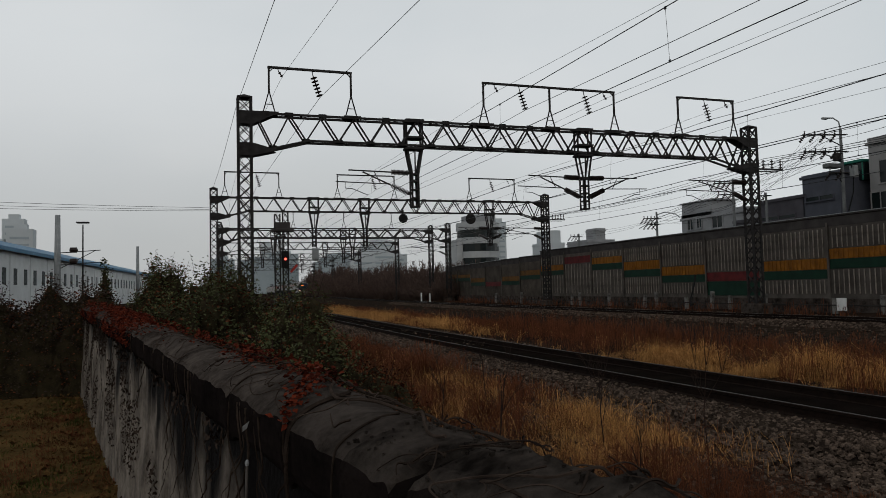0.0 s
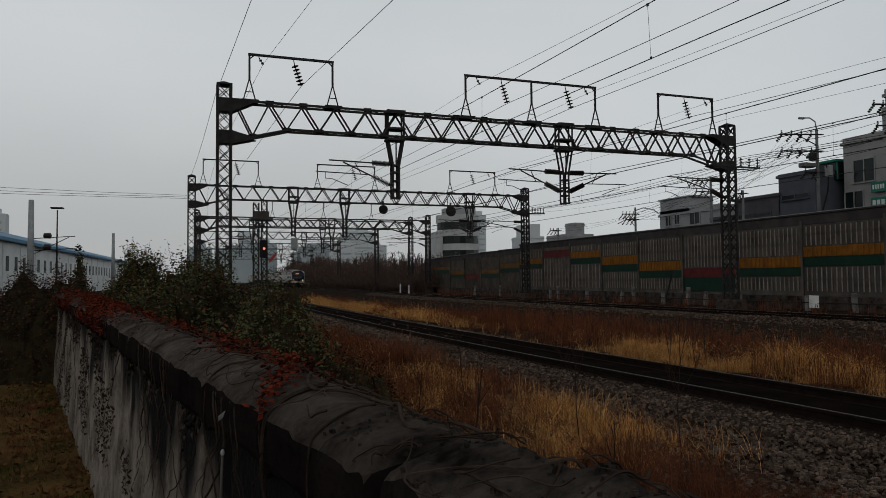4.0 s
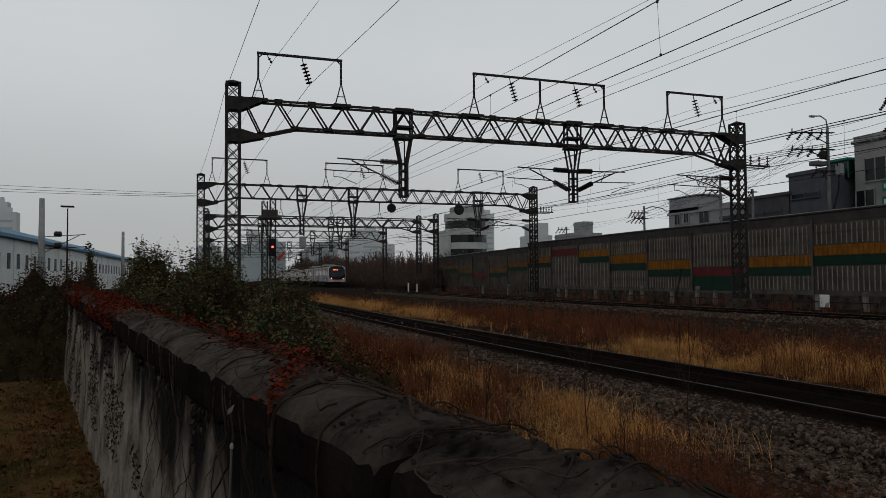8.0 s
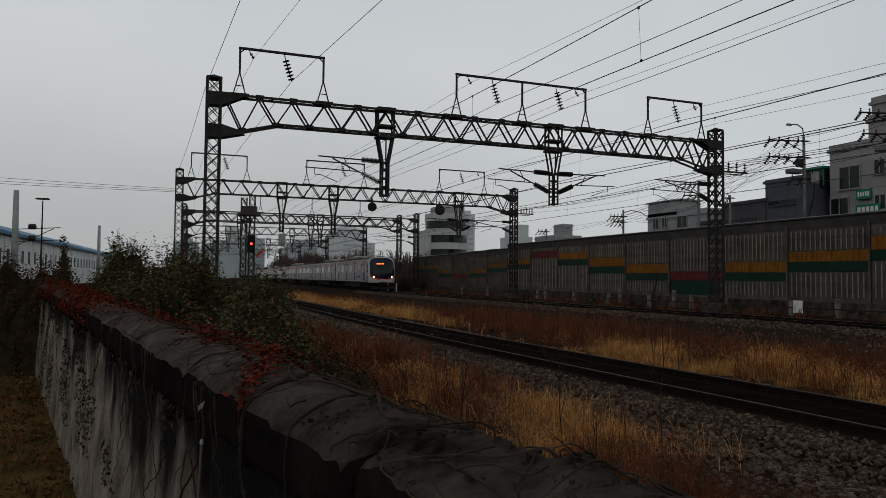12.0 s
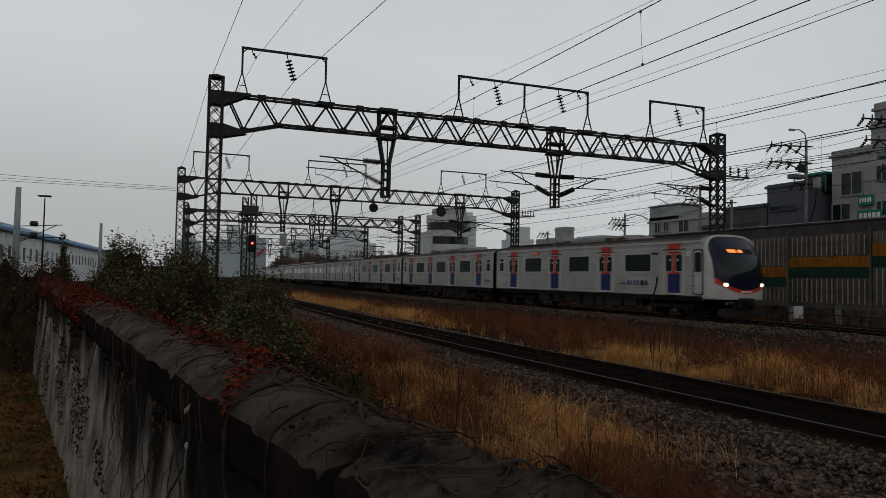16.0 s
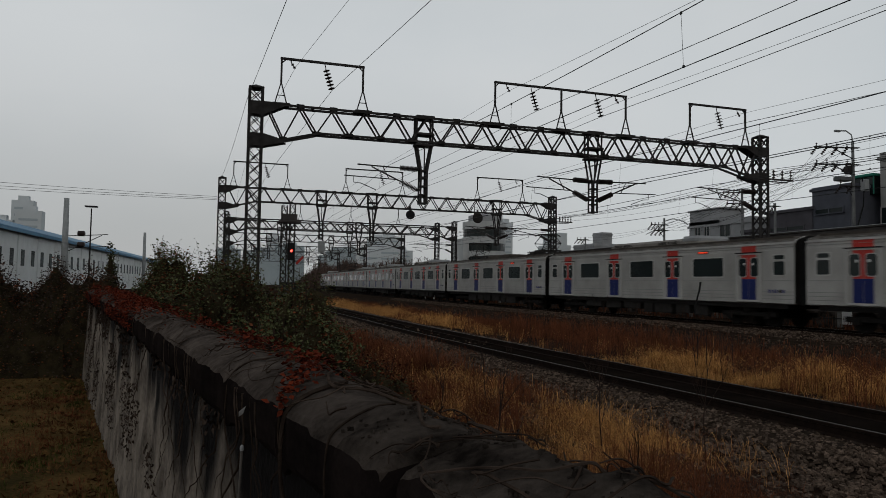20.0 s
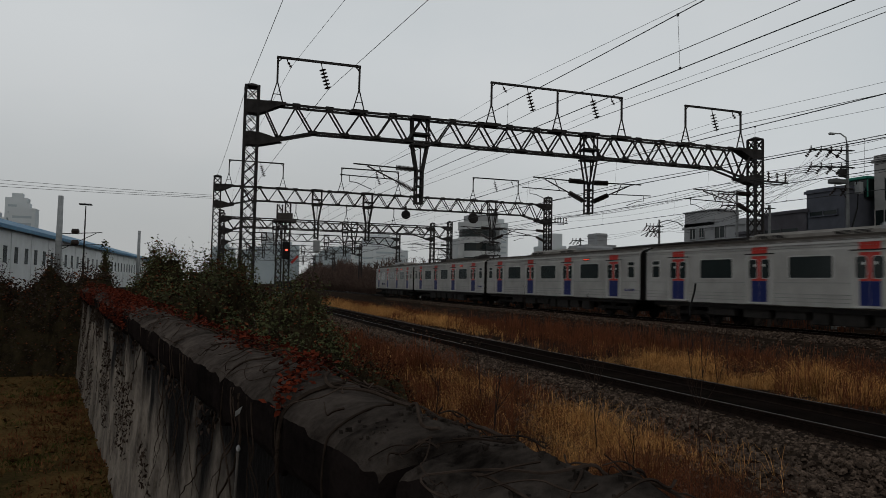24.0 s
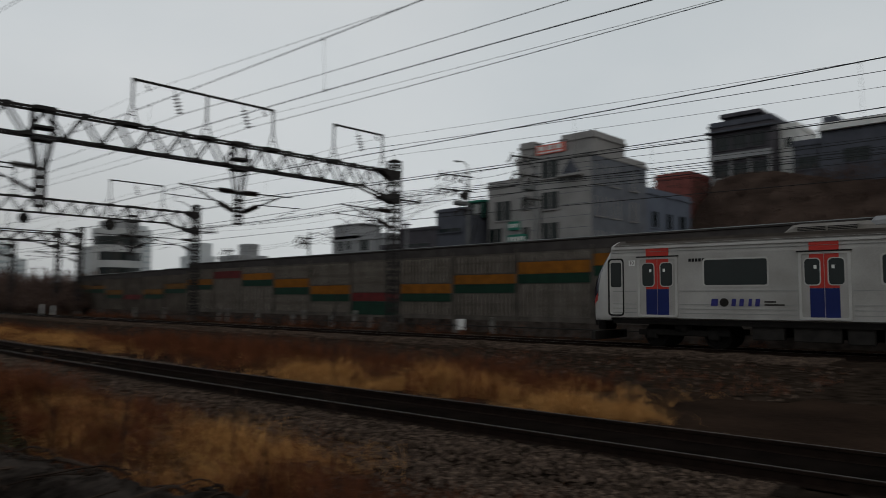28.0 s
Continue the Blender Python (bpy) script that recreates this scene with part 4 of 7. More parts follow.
def bogie(car, y):
    f = Mesh()
    for s in (-1, 1):
        f.soft_box(s * 1.08 - .09, y - 1.55, .42, s * 1.08 + .09, y + 1.55, .62, .03)
        for yy in (y - 1.05, y + 1.05):
            f.soft_box(s * 1.08 - .14, yy - .17, .30, s * 1.08 + .14, yy + .17, .58, .04)
        f.lathe((s * 1.0, y, .55), (0, 0, 1), [(0, .22), (.12, .3), (.3, .3), (.42, .22)], 10)
    f.soft_box(-1.0, y - .3, .5, 1.0, y + .3, .75, .04)
    b = part("bogie", f, "train_dark", car)
    for yy in (y - 1.05, y + 1.05):
        w = Mesh()
        for s in (-1, 1):
            w.lathe((s * .66, yy, .43), (s, 0, 0), [(0, .46), (.03, .46), (.03, .43), (.13, .425), (.13, .36), (.10, .34), (.10, .14), (.16, .12)], 18)
        w.tube([(-.7, yy, .43), (.7, yy, .43)], .08, 8)
        part("wheelset", w, "train_dark", b)


def underframe(car, seed):
    rng = random.Random(seed)
    s = Mesh().box(-1.42, -9.3, .80, 1.42, 9.3, 1.0)
    part("floor_frame", s, "train_dark", car)
    y = -4.6
    while y < 4.4:
        l = rng.uniform(.7, 1.7)
        d = rng.uniform(.35, .52)
        for sd in (-1, 1):
            e = Mesh().soft_box(sd * 1.32 - (.32 if sd > 0 else 0), y, .82 - d, sd * 1.32 + (.32 if sd < 0 else 0), y + l, .86, .03)
            part("equipment_case", e, "train_box", car)
        y += l + rng.uniform(.12, .5)
    for yy in (-6.9, 6.9):
        bogie(car, yy)


def air_conditioner(car, vents, cowl):
    """A long roof casing with sloped ends, louvred vents in its sides and a pale cowl."""
    m = Mesh()
    v = []
    for yy, k in ((-3.75, .25), (-3.45, .92), (-3.2, 1.0), (3.2, 1.0), (3.45, .92), (3.75, .25)):
        v += [(-1.02, yy, 3.50), (-.98, yy, 3.50 + .24 * k), (-.80, yy, 3.50 + .36 * k), (0, yy, 3.50 + .42 * k), (.80, yy, 3.50 + .36 * k), (.98, yy, 3.50 + .24 * k), (1.02, yy, 3.50)]
    f = [(0, 1, 2, 3, 4, 5, 6), (41, 40, 39, 38, 37, 36, 35)]
    for i in range(5):
        f += [(i * 7 + j, i * 7 + j + 7, i * 7 + j + 8, i * 7 + j + 1) for j in range(6)]
    m.add(v, f)
    a = part("air_conditioner", m, "roof_unit", car, "dull grey roof air conditioning unit")
    for s in (-1, 1):
        for y0, y1 in vents:
            vent = part("vent_opening", Mesh().box(s * 1.0 - .02, y0, 3.54, s * 1.0 + .02, y1, 3.75), "rubber", a, "dark louvred vent")
            for i in range(4):
                part("louvre", Mesh().box(s * 1.03 - .012, y0 + .02, 3.57 + i * .045, s * 1.03 + .012, y1 - .02, 3.585 + i * .045), "roof_unit", vent)
            for yy in (y0, (y0 + y1) / 2, y1):
                part("vent_post", Mesh().box(s * 1.04 - .015, yy - .03, 3.53, s * 1.04 + .015, yy + .03, 3.76), "roof_unit", vent)
    part("end_cowl", Mesh().soft_box(-1.0, cowl[0], 3.60, 1.0, cowl[1], 3.96, .12), "pale_house", a, "pale rounded cowl")


def pantograph(car, y):
    b = Mesh()
    for x in (-.6, .6):
        b.bar((x, y - .8, 3.9), (x, y + .8, 3.9), .08)
        for yy in (-.65, .65):
            b.tube([(x, y + yy, 3.6), (x, y + yy, 3.9)], .06, 6)
    for yy in (-.7, .7):
        b.bar((-.6, y + yy, 3.9), (.6, y + yy, 3.9), .08)
    p = part("pantograph", b, "steel", car, "raised diamond pantograph")
    a = Mesh()
    for s in (-1, 1):
        for x0, x1, x2 in ((-.55, -.62, -.4), (.55, .62, .4)):
            a.tube([(x0, y + s * .2, 3.93), (x1, y + s * .80, 4.38), (x2, y + s * .16, 4.94)], .030, 5)
        a.tube([(-.62, y + s * .80, 4.38), (.62, y + s * .80, 4.38)], .028, 5)
        a.tube([(-.55, y + s * .2, 3.93), (.62, y + s * .80, 4.38)], .018, 4)
        a.tube([(.62, y + s * .80, 4.38), (-.4, y + s * .16, 4.94)], .018, 4)
    part("linkage", a, "steel", p)
    for s in (-1, 1):
        h = Mesh().tube([(-.85, y + s * .24, 4.86), (-.6, y + s * .24, 4.97), (.6, y + s * .24, 4.97), (.85, y + s * .24, 4.86)], .045, 5)
        h.bar((-.4, y + s * .24, 4.95), (-.4, y, 4.94), .035)
        h.bar((.4, y + s * .24, 4.95), (.4, y, 4.94), .035)
        part("contact_shoe", h, "steel", p)
    e = -1 if y > 0 else 1
    part("switch_box", Mesh().soft_box(-.5, min(y + e * 1.2, y + e * 1.9), 3.55, .5, max(y + e * 1.2, y + e * 1.9), 3.9, .04), "steel", p)
    for k in range(4):
        i = Mesh()
        insulator(i, (-.45 + k * .3, y + e * (2.2 + k * .35), 3.58), (-.45 + k * .3, y + e * (2.2 + k * .35), 3.9), 3, .08)
        part("roof_insulator", i, "porcelain", p)
    part("roof_cable", Mesh().tube([(-.5, y + e * 1.9, 3.88), (.45, y + e * 3.3, 3.92), (.5, y + e * 4.6, 3.7)], .035, 5), "rubber", p)


NOSE_Y, NOSE_D, NOSE_C, NOSE_H, CHIN = -LEN / 2 + 0.45, 1.02, 2.02, 1.60, 1.5


def nose_depth(f):
    return NOSE_D * max(0.0, 1 - f ** 5.5) ** 0.48


def nose_point(x, z, f=None, out=0.0):
    """A point of the rounded cab end; f is how far out from its middle the point lies."""
    if f is None:
        lo, hi = 0.001, 1.0
        for _ in range(30):
            f = (lo + hi) / 2
            lo, hi = (f, hi) if abs(x / (HALF * f)) ** 4.4 + abs(z / (NOSE_H * f * (1 if z > 0 else CHIN))) ** 3.6 > 1 else (lo, f)
    d = nose_depth(f)
    back = 1.0 * max(0.0, (z + .25) / 1.85) ** 1.8 * d / NOSE_D
    return (x, NOSE_Y - d - out + back + 0.22 * (x / HALF) ** 2 * d / NOSE_D, NOSE_C + z)


def nose(car):
    """The rounded cab end, towards -y."""
    n, rings = 96, [1.0, .995, .985, .97, .95, .93, .90, .87, .83, .79, .75, .70, .65, .6, .54, .48, .41, .33, .24, .14, .05]
    v, m = [], Mesh()
    for f in rings:
        for k in range(n):
            a = 2 * math.pi * k / n
            c, s = math.cos(a), math.sin(a)
            x, z = HALF * math.copysign(abs(c) ** (2 / 4.4), c) * f, NOSE_H * math.copysign(abs(s) ** (2 / 3.6), s) * f * (1 if s > 0 else CHIN)
            v.append(nose_point(x, max(z, -1.12), f))
    m.v = v
    for i in range(len(rings) - 1):
        for k in range(n):
            q = (i * n + k, i * n + (k + 1) % n, (i + 1) * n + (k + 1) % n, (i + 1) * n + k)
            m.f.append(q)
            m.m.append(0)
    m.f.append(tuple(range(len(v) - n, len(v))))
    m.m.append(0)
    shell = part("cab_front", m, "train_white", car, "white rounded cab front with dark mask and red band", smooth=True)

    def patch(x0, x1, z0, z1, out, nx=8, nz=6):
        g = Mesh()
        for j in range(nz + 1):
            for i in range(nx + 1):
                g.v.append(nose_point(x0 + (x1 - x0) * i / nx, z0 + (z1 - z0) * j / nz - NOSE_C, None, out))
        for j in range(nz):
            for i in range(nx):
                k = j * (nx + 1) + i
                g.f.append((k, k + 1, k + nx + 2, k + nx + 1))
                g.m.append(0)
        return g

    def lip(x):
        return 1.16 + 0.42 * (x / 1.4) ** 2

    def band(x1, low, high, out, nx, nz):
        """A patch between two curves across the front."""
        g = Mesh()
        for j in range(nz + 1):
            for i in range(nx + 1):
                x = -x1 + 2 * x1 * i / nx
                g.v.append(nose_point(x, low(x) + (high(x) - low(x)) * j / nz - NOSE_C, None, out))
        for j in range(nz):
            for i in range(nx):
                k = j * (nx + 1) + i
                g.f.append((k, k + 1, k + nx + 2, k + nx + 1))
                g.m.append(0)
        return g

    part("front_mask", band(1.40, lambda x: lip(x) + .15, lambda x: NOSE_C + .95 * NOSE_H * max(.05, 1 - abs(x / 1.47) ** 4.4) ** (1 / 3.6), .006, 40, 18), "train_mask", shell, "dark blue front mask", smooth=True)
    part("front_band", band(1.38, lip, lambda x: lip(x) + .15 + .5 * max(0, abs(x) - 1.15), .010, 40, 3), "train_red", shell, "curved red band under the mask", smooth=True)
    part("windscreen", patch(-1.12, 1.12, 1.80, 2.70, .014, 28, 16), "glass", shell, "dark curved windscreen")
    for s in (-1, 1):
        p = nose_point(s * 1.02, 1.52 - NOSE_C, None, -.03)
        h = Mesh().lathe(p, (s * .25, -1, 0), [(0, .085), (.05, .08), (.075, .045)], 14)
        part("headlight", h, "headlight", shell, "bright lit headlight")
    part("display_glass", patch(-.85, .85, 2.80, 3.02, .014), "train_box", shell, "grey glass strip over the windscreen")
    for x0, x1 in ((-.66, -.22), (-.10, .14)):
        part("destination_display", patch(x0, x1, 2.85, 2.98, .03, 3, 2), "led", shell, "glowing orange destination display")
    for k in range(4):
        part("front_number", patch(-.30 + k * .16, -.19 + k * .16, 1.20, 1.27, .02, 1, 1), "white", shell)
    p = nose_point(0, -1.0)
    c = Mesh().soft_box(-.45, p[1] - .06, .52, .45, p[1] + .3, .98, .05)
    c.soft_box(-.16, p[1] - .32, .66, .16, p[1], .9, .04)
    part("coupler", c, "train_dark", shell)
    k = Mesh()
    for a, b in ((-1.35, -.55), (.55, 1.35), (-.55, .55)):
        k.soft_box(a, p[1] + .12, .18, b, p[1] + .3, .50, .03)
    part("snow_plough", k, "train_box", shell)
    for s in (-1, 1):
        w = Mesh().tube([nose_point(s * .55, -.36, None, .02), nose_point(s * .35, .35, None, .03)], .014, 4)
        part("wiper", w, "rubber", shell)


def digits(text, side):
    """Flat digits on the car's side, from the built-in font."""
    cu = bpy.data.curves.new("digits", "FONT")
    cu.body, cu.size, cu.align_x, cu.align_y, cu.extrude = text, .17, "CENTER", "CENTER", .004
    ob = bpy.data.objects.new("digits", cu)
    scene.collection.objects.link(ob)
    me = bpy.data.meshes.new_from_object(ob.evaluated_get(bpy.context.evaluated_depsgraph_get()))
    bpy.data.objects.remove(ob)
    me.materials.clear()
    me.materials.append(M["rubber"])
    me.transform(pose(side * (HALF + .012), -8.50, 2.81, 90, 0, 90 * side))
    return me


def car_sides(car, front_cab):
    doors = [-7.58 if front_cab else -7.38, -2.46, 2.46, 7.38]
    for side in (-1, 1):
        for y in doors:
            sliding_door(car, side, y)
        for a, b in zip(doors, doors[1:]):
            c = (a + b) / 2
            window(car, side, c - .97, c + .97, 2.06, 2.84)
        ends = [9.0] if front_cab else [-9.0, 9.0]
        for c in ends:
            window(car, side, c - .28, c + .28, 2.1, 2.62)
            window(car, side, c - .28, c + .28, 2.7, 2.86)
        spans = list(zip([-LEN / 2 + (.5 if front_cab else .05)] + [d + .72 for d in doors], [d - .72 for d in doors] + [LEN / 2 - .05]))
        for z in (1.18, 1.32, 1.46, 1.88):
            for a, b in spans:
                if b - a > .1:
                    r = Mesh().box(min(side * (HALF - .01), side * (HALF + .014)), a + .04, z - .012, max(side * (HALF - .01), side * (HALF + .014)), b - .04, z + .012)
                    part("side_bead", r, "train_bead", car)
        g = Mesh()
        g.box(min(side * (HALF - .06), side * (HALF + .03)), -LEN / 2 + (.5 if front_cab else 0), 3.27, max(side * (HALF - .06), side * (HALF + .03)), LEN / 2, 3.33)
        part("rain_gutter", g, "train_white", car)
        g = Mesh().box(min(side * (HALF - .02), side * (HALF + .012)), -LEN / 2 + (.5 if front_cab else .02), 3.16, max(side * (HALF - .02), side * (HALF + .012)), LEN / 2 - .02, 3.175)
        part("upper_bead", g, "train_bead", car)
        d, c = Mesh(), 4.6 if front_cab else -4.6
        plate(d, side, HALF, HALF + .02, rounded(c - .34, 3.05, c + .34, 3.16, .02))
        case = part("display_case", d, "rubber", car)
        d = Mesh()
        plate(d, side, HALF + .01, HALF + .026, rounded(c - .27, 3.075, c + .27, 3.135, .01))
        part("side_display", d, "led_red", case, "red glowing side display")
        lx, k = (-4.95, 1.0) if front_cab else (-8.82, .55)
        for u, wd in ((-.72, .24), (-.12, .16), (.12, .16), (.38, .13), (.60, .16)):
            l = Mesh()
            plate(l, side, HALF + .012, HALF + .02, [(lx + k * (u - wd / 2), 1.42), (lx + k * (u + wd / 2 - .03), 1.42), (lx + k * (u + wd / 2), 1.42 + .22 * k), (lx + k * (u - wd / 2 + .03), 1.42 + .22 * k)])
            part("lettering_bar", l, "ink", car)
        l = Mesh()
        plate(l, side, HALF + .012, HALF + .021, [(lx + k * (-.42 + .14 * math.cos(q)), 1.42 + k * (.11 + .13 * math.sin(q))) for q in [2 * math.pi * i / 14 for i in range(14)]])
        part("emblem_disc", l, "train_box", car)
        if front_cab:
            for z, u0, u1 in ((1.53, .80, 1.14), (1.44, .80, 1.38)):
                l = Mesh()
                plate(l, side, HALF + .012, HALF + .018, [(lx + u0, z), (lx + u1, z), (lx + u1, z + .045), (lx + u0, z + .045)])
                part("lettering_bar", l, "train_box", car)
    if front_cab:
        for side in (-1, 1):
            y = -9.10
            f = Mesh()
            ring(f, side, HALF - .01, HALF + .02, rounded(y - .30, 1.06, y + .30, 2.98, .12), rounded(y - .24, 1.11, y + .26, 2.93, .10))
            part("door_seal", f, "rubber", car)
            f = Mesh()
            plate(f, side, HALF - .02, HALF + .012, rounded(y - .24, 1.11, y + .26, 2.93, .10))
            cd = part("cab_door", f, "train_white", car, "white cab side door")
            g = Mesh()
            plate(g, side, HALF, HALF + .018, rounded(y - .19, 2.02, y + .21, 2.84, .06))
            part("cab_window", g, "glass", cd)
            n = Mesh()
            for k in range(5):
                plate(n, side, HALF, HALF + .012, rounded(-6.5 + k * .11, 2.8, -6.42 + k * .11, 2.9, .005))
            part("number_bars", n, "rubber", car)
            pl = Mesh()
            plate(pl, side, HALF, HALF + .01, rounded(-8.61, 2.72, -8.39, 2.9, .01))
            plaque = part("number_plaque", pl, "white", car)
            part("car_digits", digits("10", side), "", plaque, "dark digits 10")


def make_car(front_cab, pantos, seed):
    car = thing("train_car", "cab car of a silver commuter train, red and blue doors" if front_cab else "silver commuter train car with red and blue doors" + (" and raised pantographs" if pantos else ""),
                "train car", group="cars of the commuter train")
    b = Mesh()
    ya = -LEN / 2 + (0.45 if front_cab else 0)
    b.prism(body_profile(), ya, LEN / 2)
    part("body", b, "train", car)
    r = Mesh().prism([(-1.47, 3.385), (-1.36, 3.445), (-.9, 3.60), (0, 3.67), (.9, 3.60), (1.36, 3.445), (1.47, 3.385), (.9, 3.5), (-.9, 3.5)], ya + .1, LEN / 2 - .05)
    part("roof_skin", r, "train_roof", car, "grimy brown roof skin")
    rail = Mesh()
    for s in (-1, 1):
        rail.box(s * 1.12 - .03, ya + .4, 3.5, s * 1.12 + .03, LEN / 2 - .3, 3.60)
    part("roof_walkway", rail, "train_roof", car)
    if pantos:
        pantograph(car, -7.1)
        pantograph(car, 5.5)
        part("roof_box", Mesh().soft_box(-.9, -2.6, 3.55, .9, 1.6, 3.82, .06), "train_roof", car, "low grimy roof casing")
    elif front_cab:
        air_conditioner(car, ((-3.3, -1.6), (1.6, 3.3)), (-1.3, 1.3))
    else:
        air_conditioner(car, ((-2.2, -.6), (1.6, 3.2)), (-3.6, -2.4))
    car_sides(car, front_cab)
    underframe(car, seed)
    for s in (1,) if front_cab else (-1, 1):
        part("end_wall", Mesh().prism(body_profile(.012), s * LEN / 2, s * (LEN / 2 + .02)), "train_dark", car, "black plate over the end wall")
        e = Mesh()
        for k in range(5):
            a, b = s * (LEN / 2 + .02 + .046 * k), s * (LEN / 2 + .06 + .046 * k)
            e.soft_box(-1.30, min(a, b), .95, 1.30, max(a, b), 3.45, .015)
        part("gangway_bellows", e, "rubber", car, "black rubber gangway bellows")
    if front_cab:
        nose(car)
    for o in car.children_recursive:
        for v in o.data.vertices:
            v.co.z = 1.0 + (v.co.z - 1.0) * 1.055 if v.co.z > 1.0 else v.co.z
    return car


def train_cars():
    plain, power, cab = make_car(False, False, 1), make_car(False, True, 2), make_car(True, False, 3)
    cars = []
    for k in range(10):
        if k == 0:
            c = cab
        elif k == 9:
            c = copy_thing(cab, Matrix())
            for o in c.children_recursive:
                if o.name.startswith(("headlight", "destination")):
                    o.data = o.data.copy()
                    o.data.materials[0] = M["glass"] if o.name.startswith("headlight") else M["rubber"]
            tagged(c, "rear cab car of a silver commuter train, unlit headlights")
        elif k in (2, 4, 8):
            c = power if k == 2 else copy_thing(power, Matrix())
        else:
            c = plain if k == 1 else copy_thing(plain, Matrix())
        cars.append(c)
    return cars


CARS = train_cars()
# the first coupling's place along the line at each second
COUPLING = [227.74, 219.35, 209.52, 198.81, 187.65, 176.30, 164.92, 153.60, 142.32, 131.05, 119.69, 108.15, 96.32, 84.09, 71.37, 58.08, 44.16, 29.59,
            14.37, -1.49, -17.94, -34.94, -52.41, -70.31, -88.59, -107.23, -126.28, -145.83, -166.04]
STEP = 0.5
ALONG = [0.0]
for i in range(1, 1000):
    ALONG.append(ALONG[-1] + math.hypot(STEP, main_d(i * STEP) - main_d((i - 1) * STEP)))


def on_line(s):
    """The pose at s metres along the train's track, measured from y = 0."""
    if s > 0:
        i = next(i for i in range(1, len(ALONG)) if ALONG[i] >= s)
        y = STEP * (i - 1 + (s - ALONG[i - 1]) / (ALONG[i] - ALONG[i - 1]))
    else:
        y = s
    return main_d(y), y


def car_pose(s, turned):
    (x0, y0), (x1, y1) = on_line(s - 6.9), on_line(s + 6.9)
    return pose((x0 + x1) / 2, (y0 + y1) / 2, 0, 0, 0, -math.degrees(math.atan2(x1 - x0, y1 - y0)) + (180 if turned else 0))


def motions():
    for k, c in enumerate(CARS):
        walk(c, [(t, car_pose(s + 20.0 * k - 10.0, k == 9)) for t, s in enumerate(COUPLING)])

# ---- the near wall and the lawn behind it ----
def wall_top(y):
    return 1.155 + 0.0095 * y


WALL_END = 16.2
LAWN_Z = -0.42


def lawn_sheet():
    g = Mesh()
    ys = [-6 + 0.45 * k for k in range(51)]
    n = 26
    for y in ys:
        xe = wall_x(y) + 0.05
        for i in range(n):
            x = xe - 12.0 * (i / (n - 1)) ** 1.6
            g.v.append((x, y, LAWN_Z + 0.06 * noise.noise((x * .8, y * .8, 0)) + 0.025 * noise.noise((x * 4, y * 4, 3))))
    for j in range(len(ys) - 1):
        for i in range(n - 1):
            g.f.append((j * n + i, j * n + n + i, j * n + n + i + 1, j * n + i + 1))
            g.m.append(0)
    return tagged(part("lawn", g, "lawn"), "thin brown and green lawn behind the wall", "lawn", kind="structure")


lawn_sheet()


COPING = [(.03, -.17), (-.012, -.168), (-.030, -.14), (-.034, -.09), (-.034, -.03), (-.030, -.010), (-.012, .012), (.026, .036), (.068, .054), (.112, .064), (.158, .066), (.202, .057), (.245, .037), (.285, .006), (.318, -.04), (.330, -.09), (.318, -.16)]
JOINTS = (1.41, 1.69, 2.2, 2.93)


def coping_rough(y, i):
    """How far the worn surface of the coping stands off its true section; the near end is broken."""
    k = 1.0 + 1.1 * max(0.0, min(1.0, (1.75 - y) / .5))
    return k * (.014 * noise.noise((y * 2.2, i * .30, 1)) + .011 * noise.noise((y * 5.5, i * .7, 2)) + .006 * noise.noise((y * 17, i * 2.1, 3)))


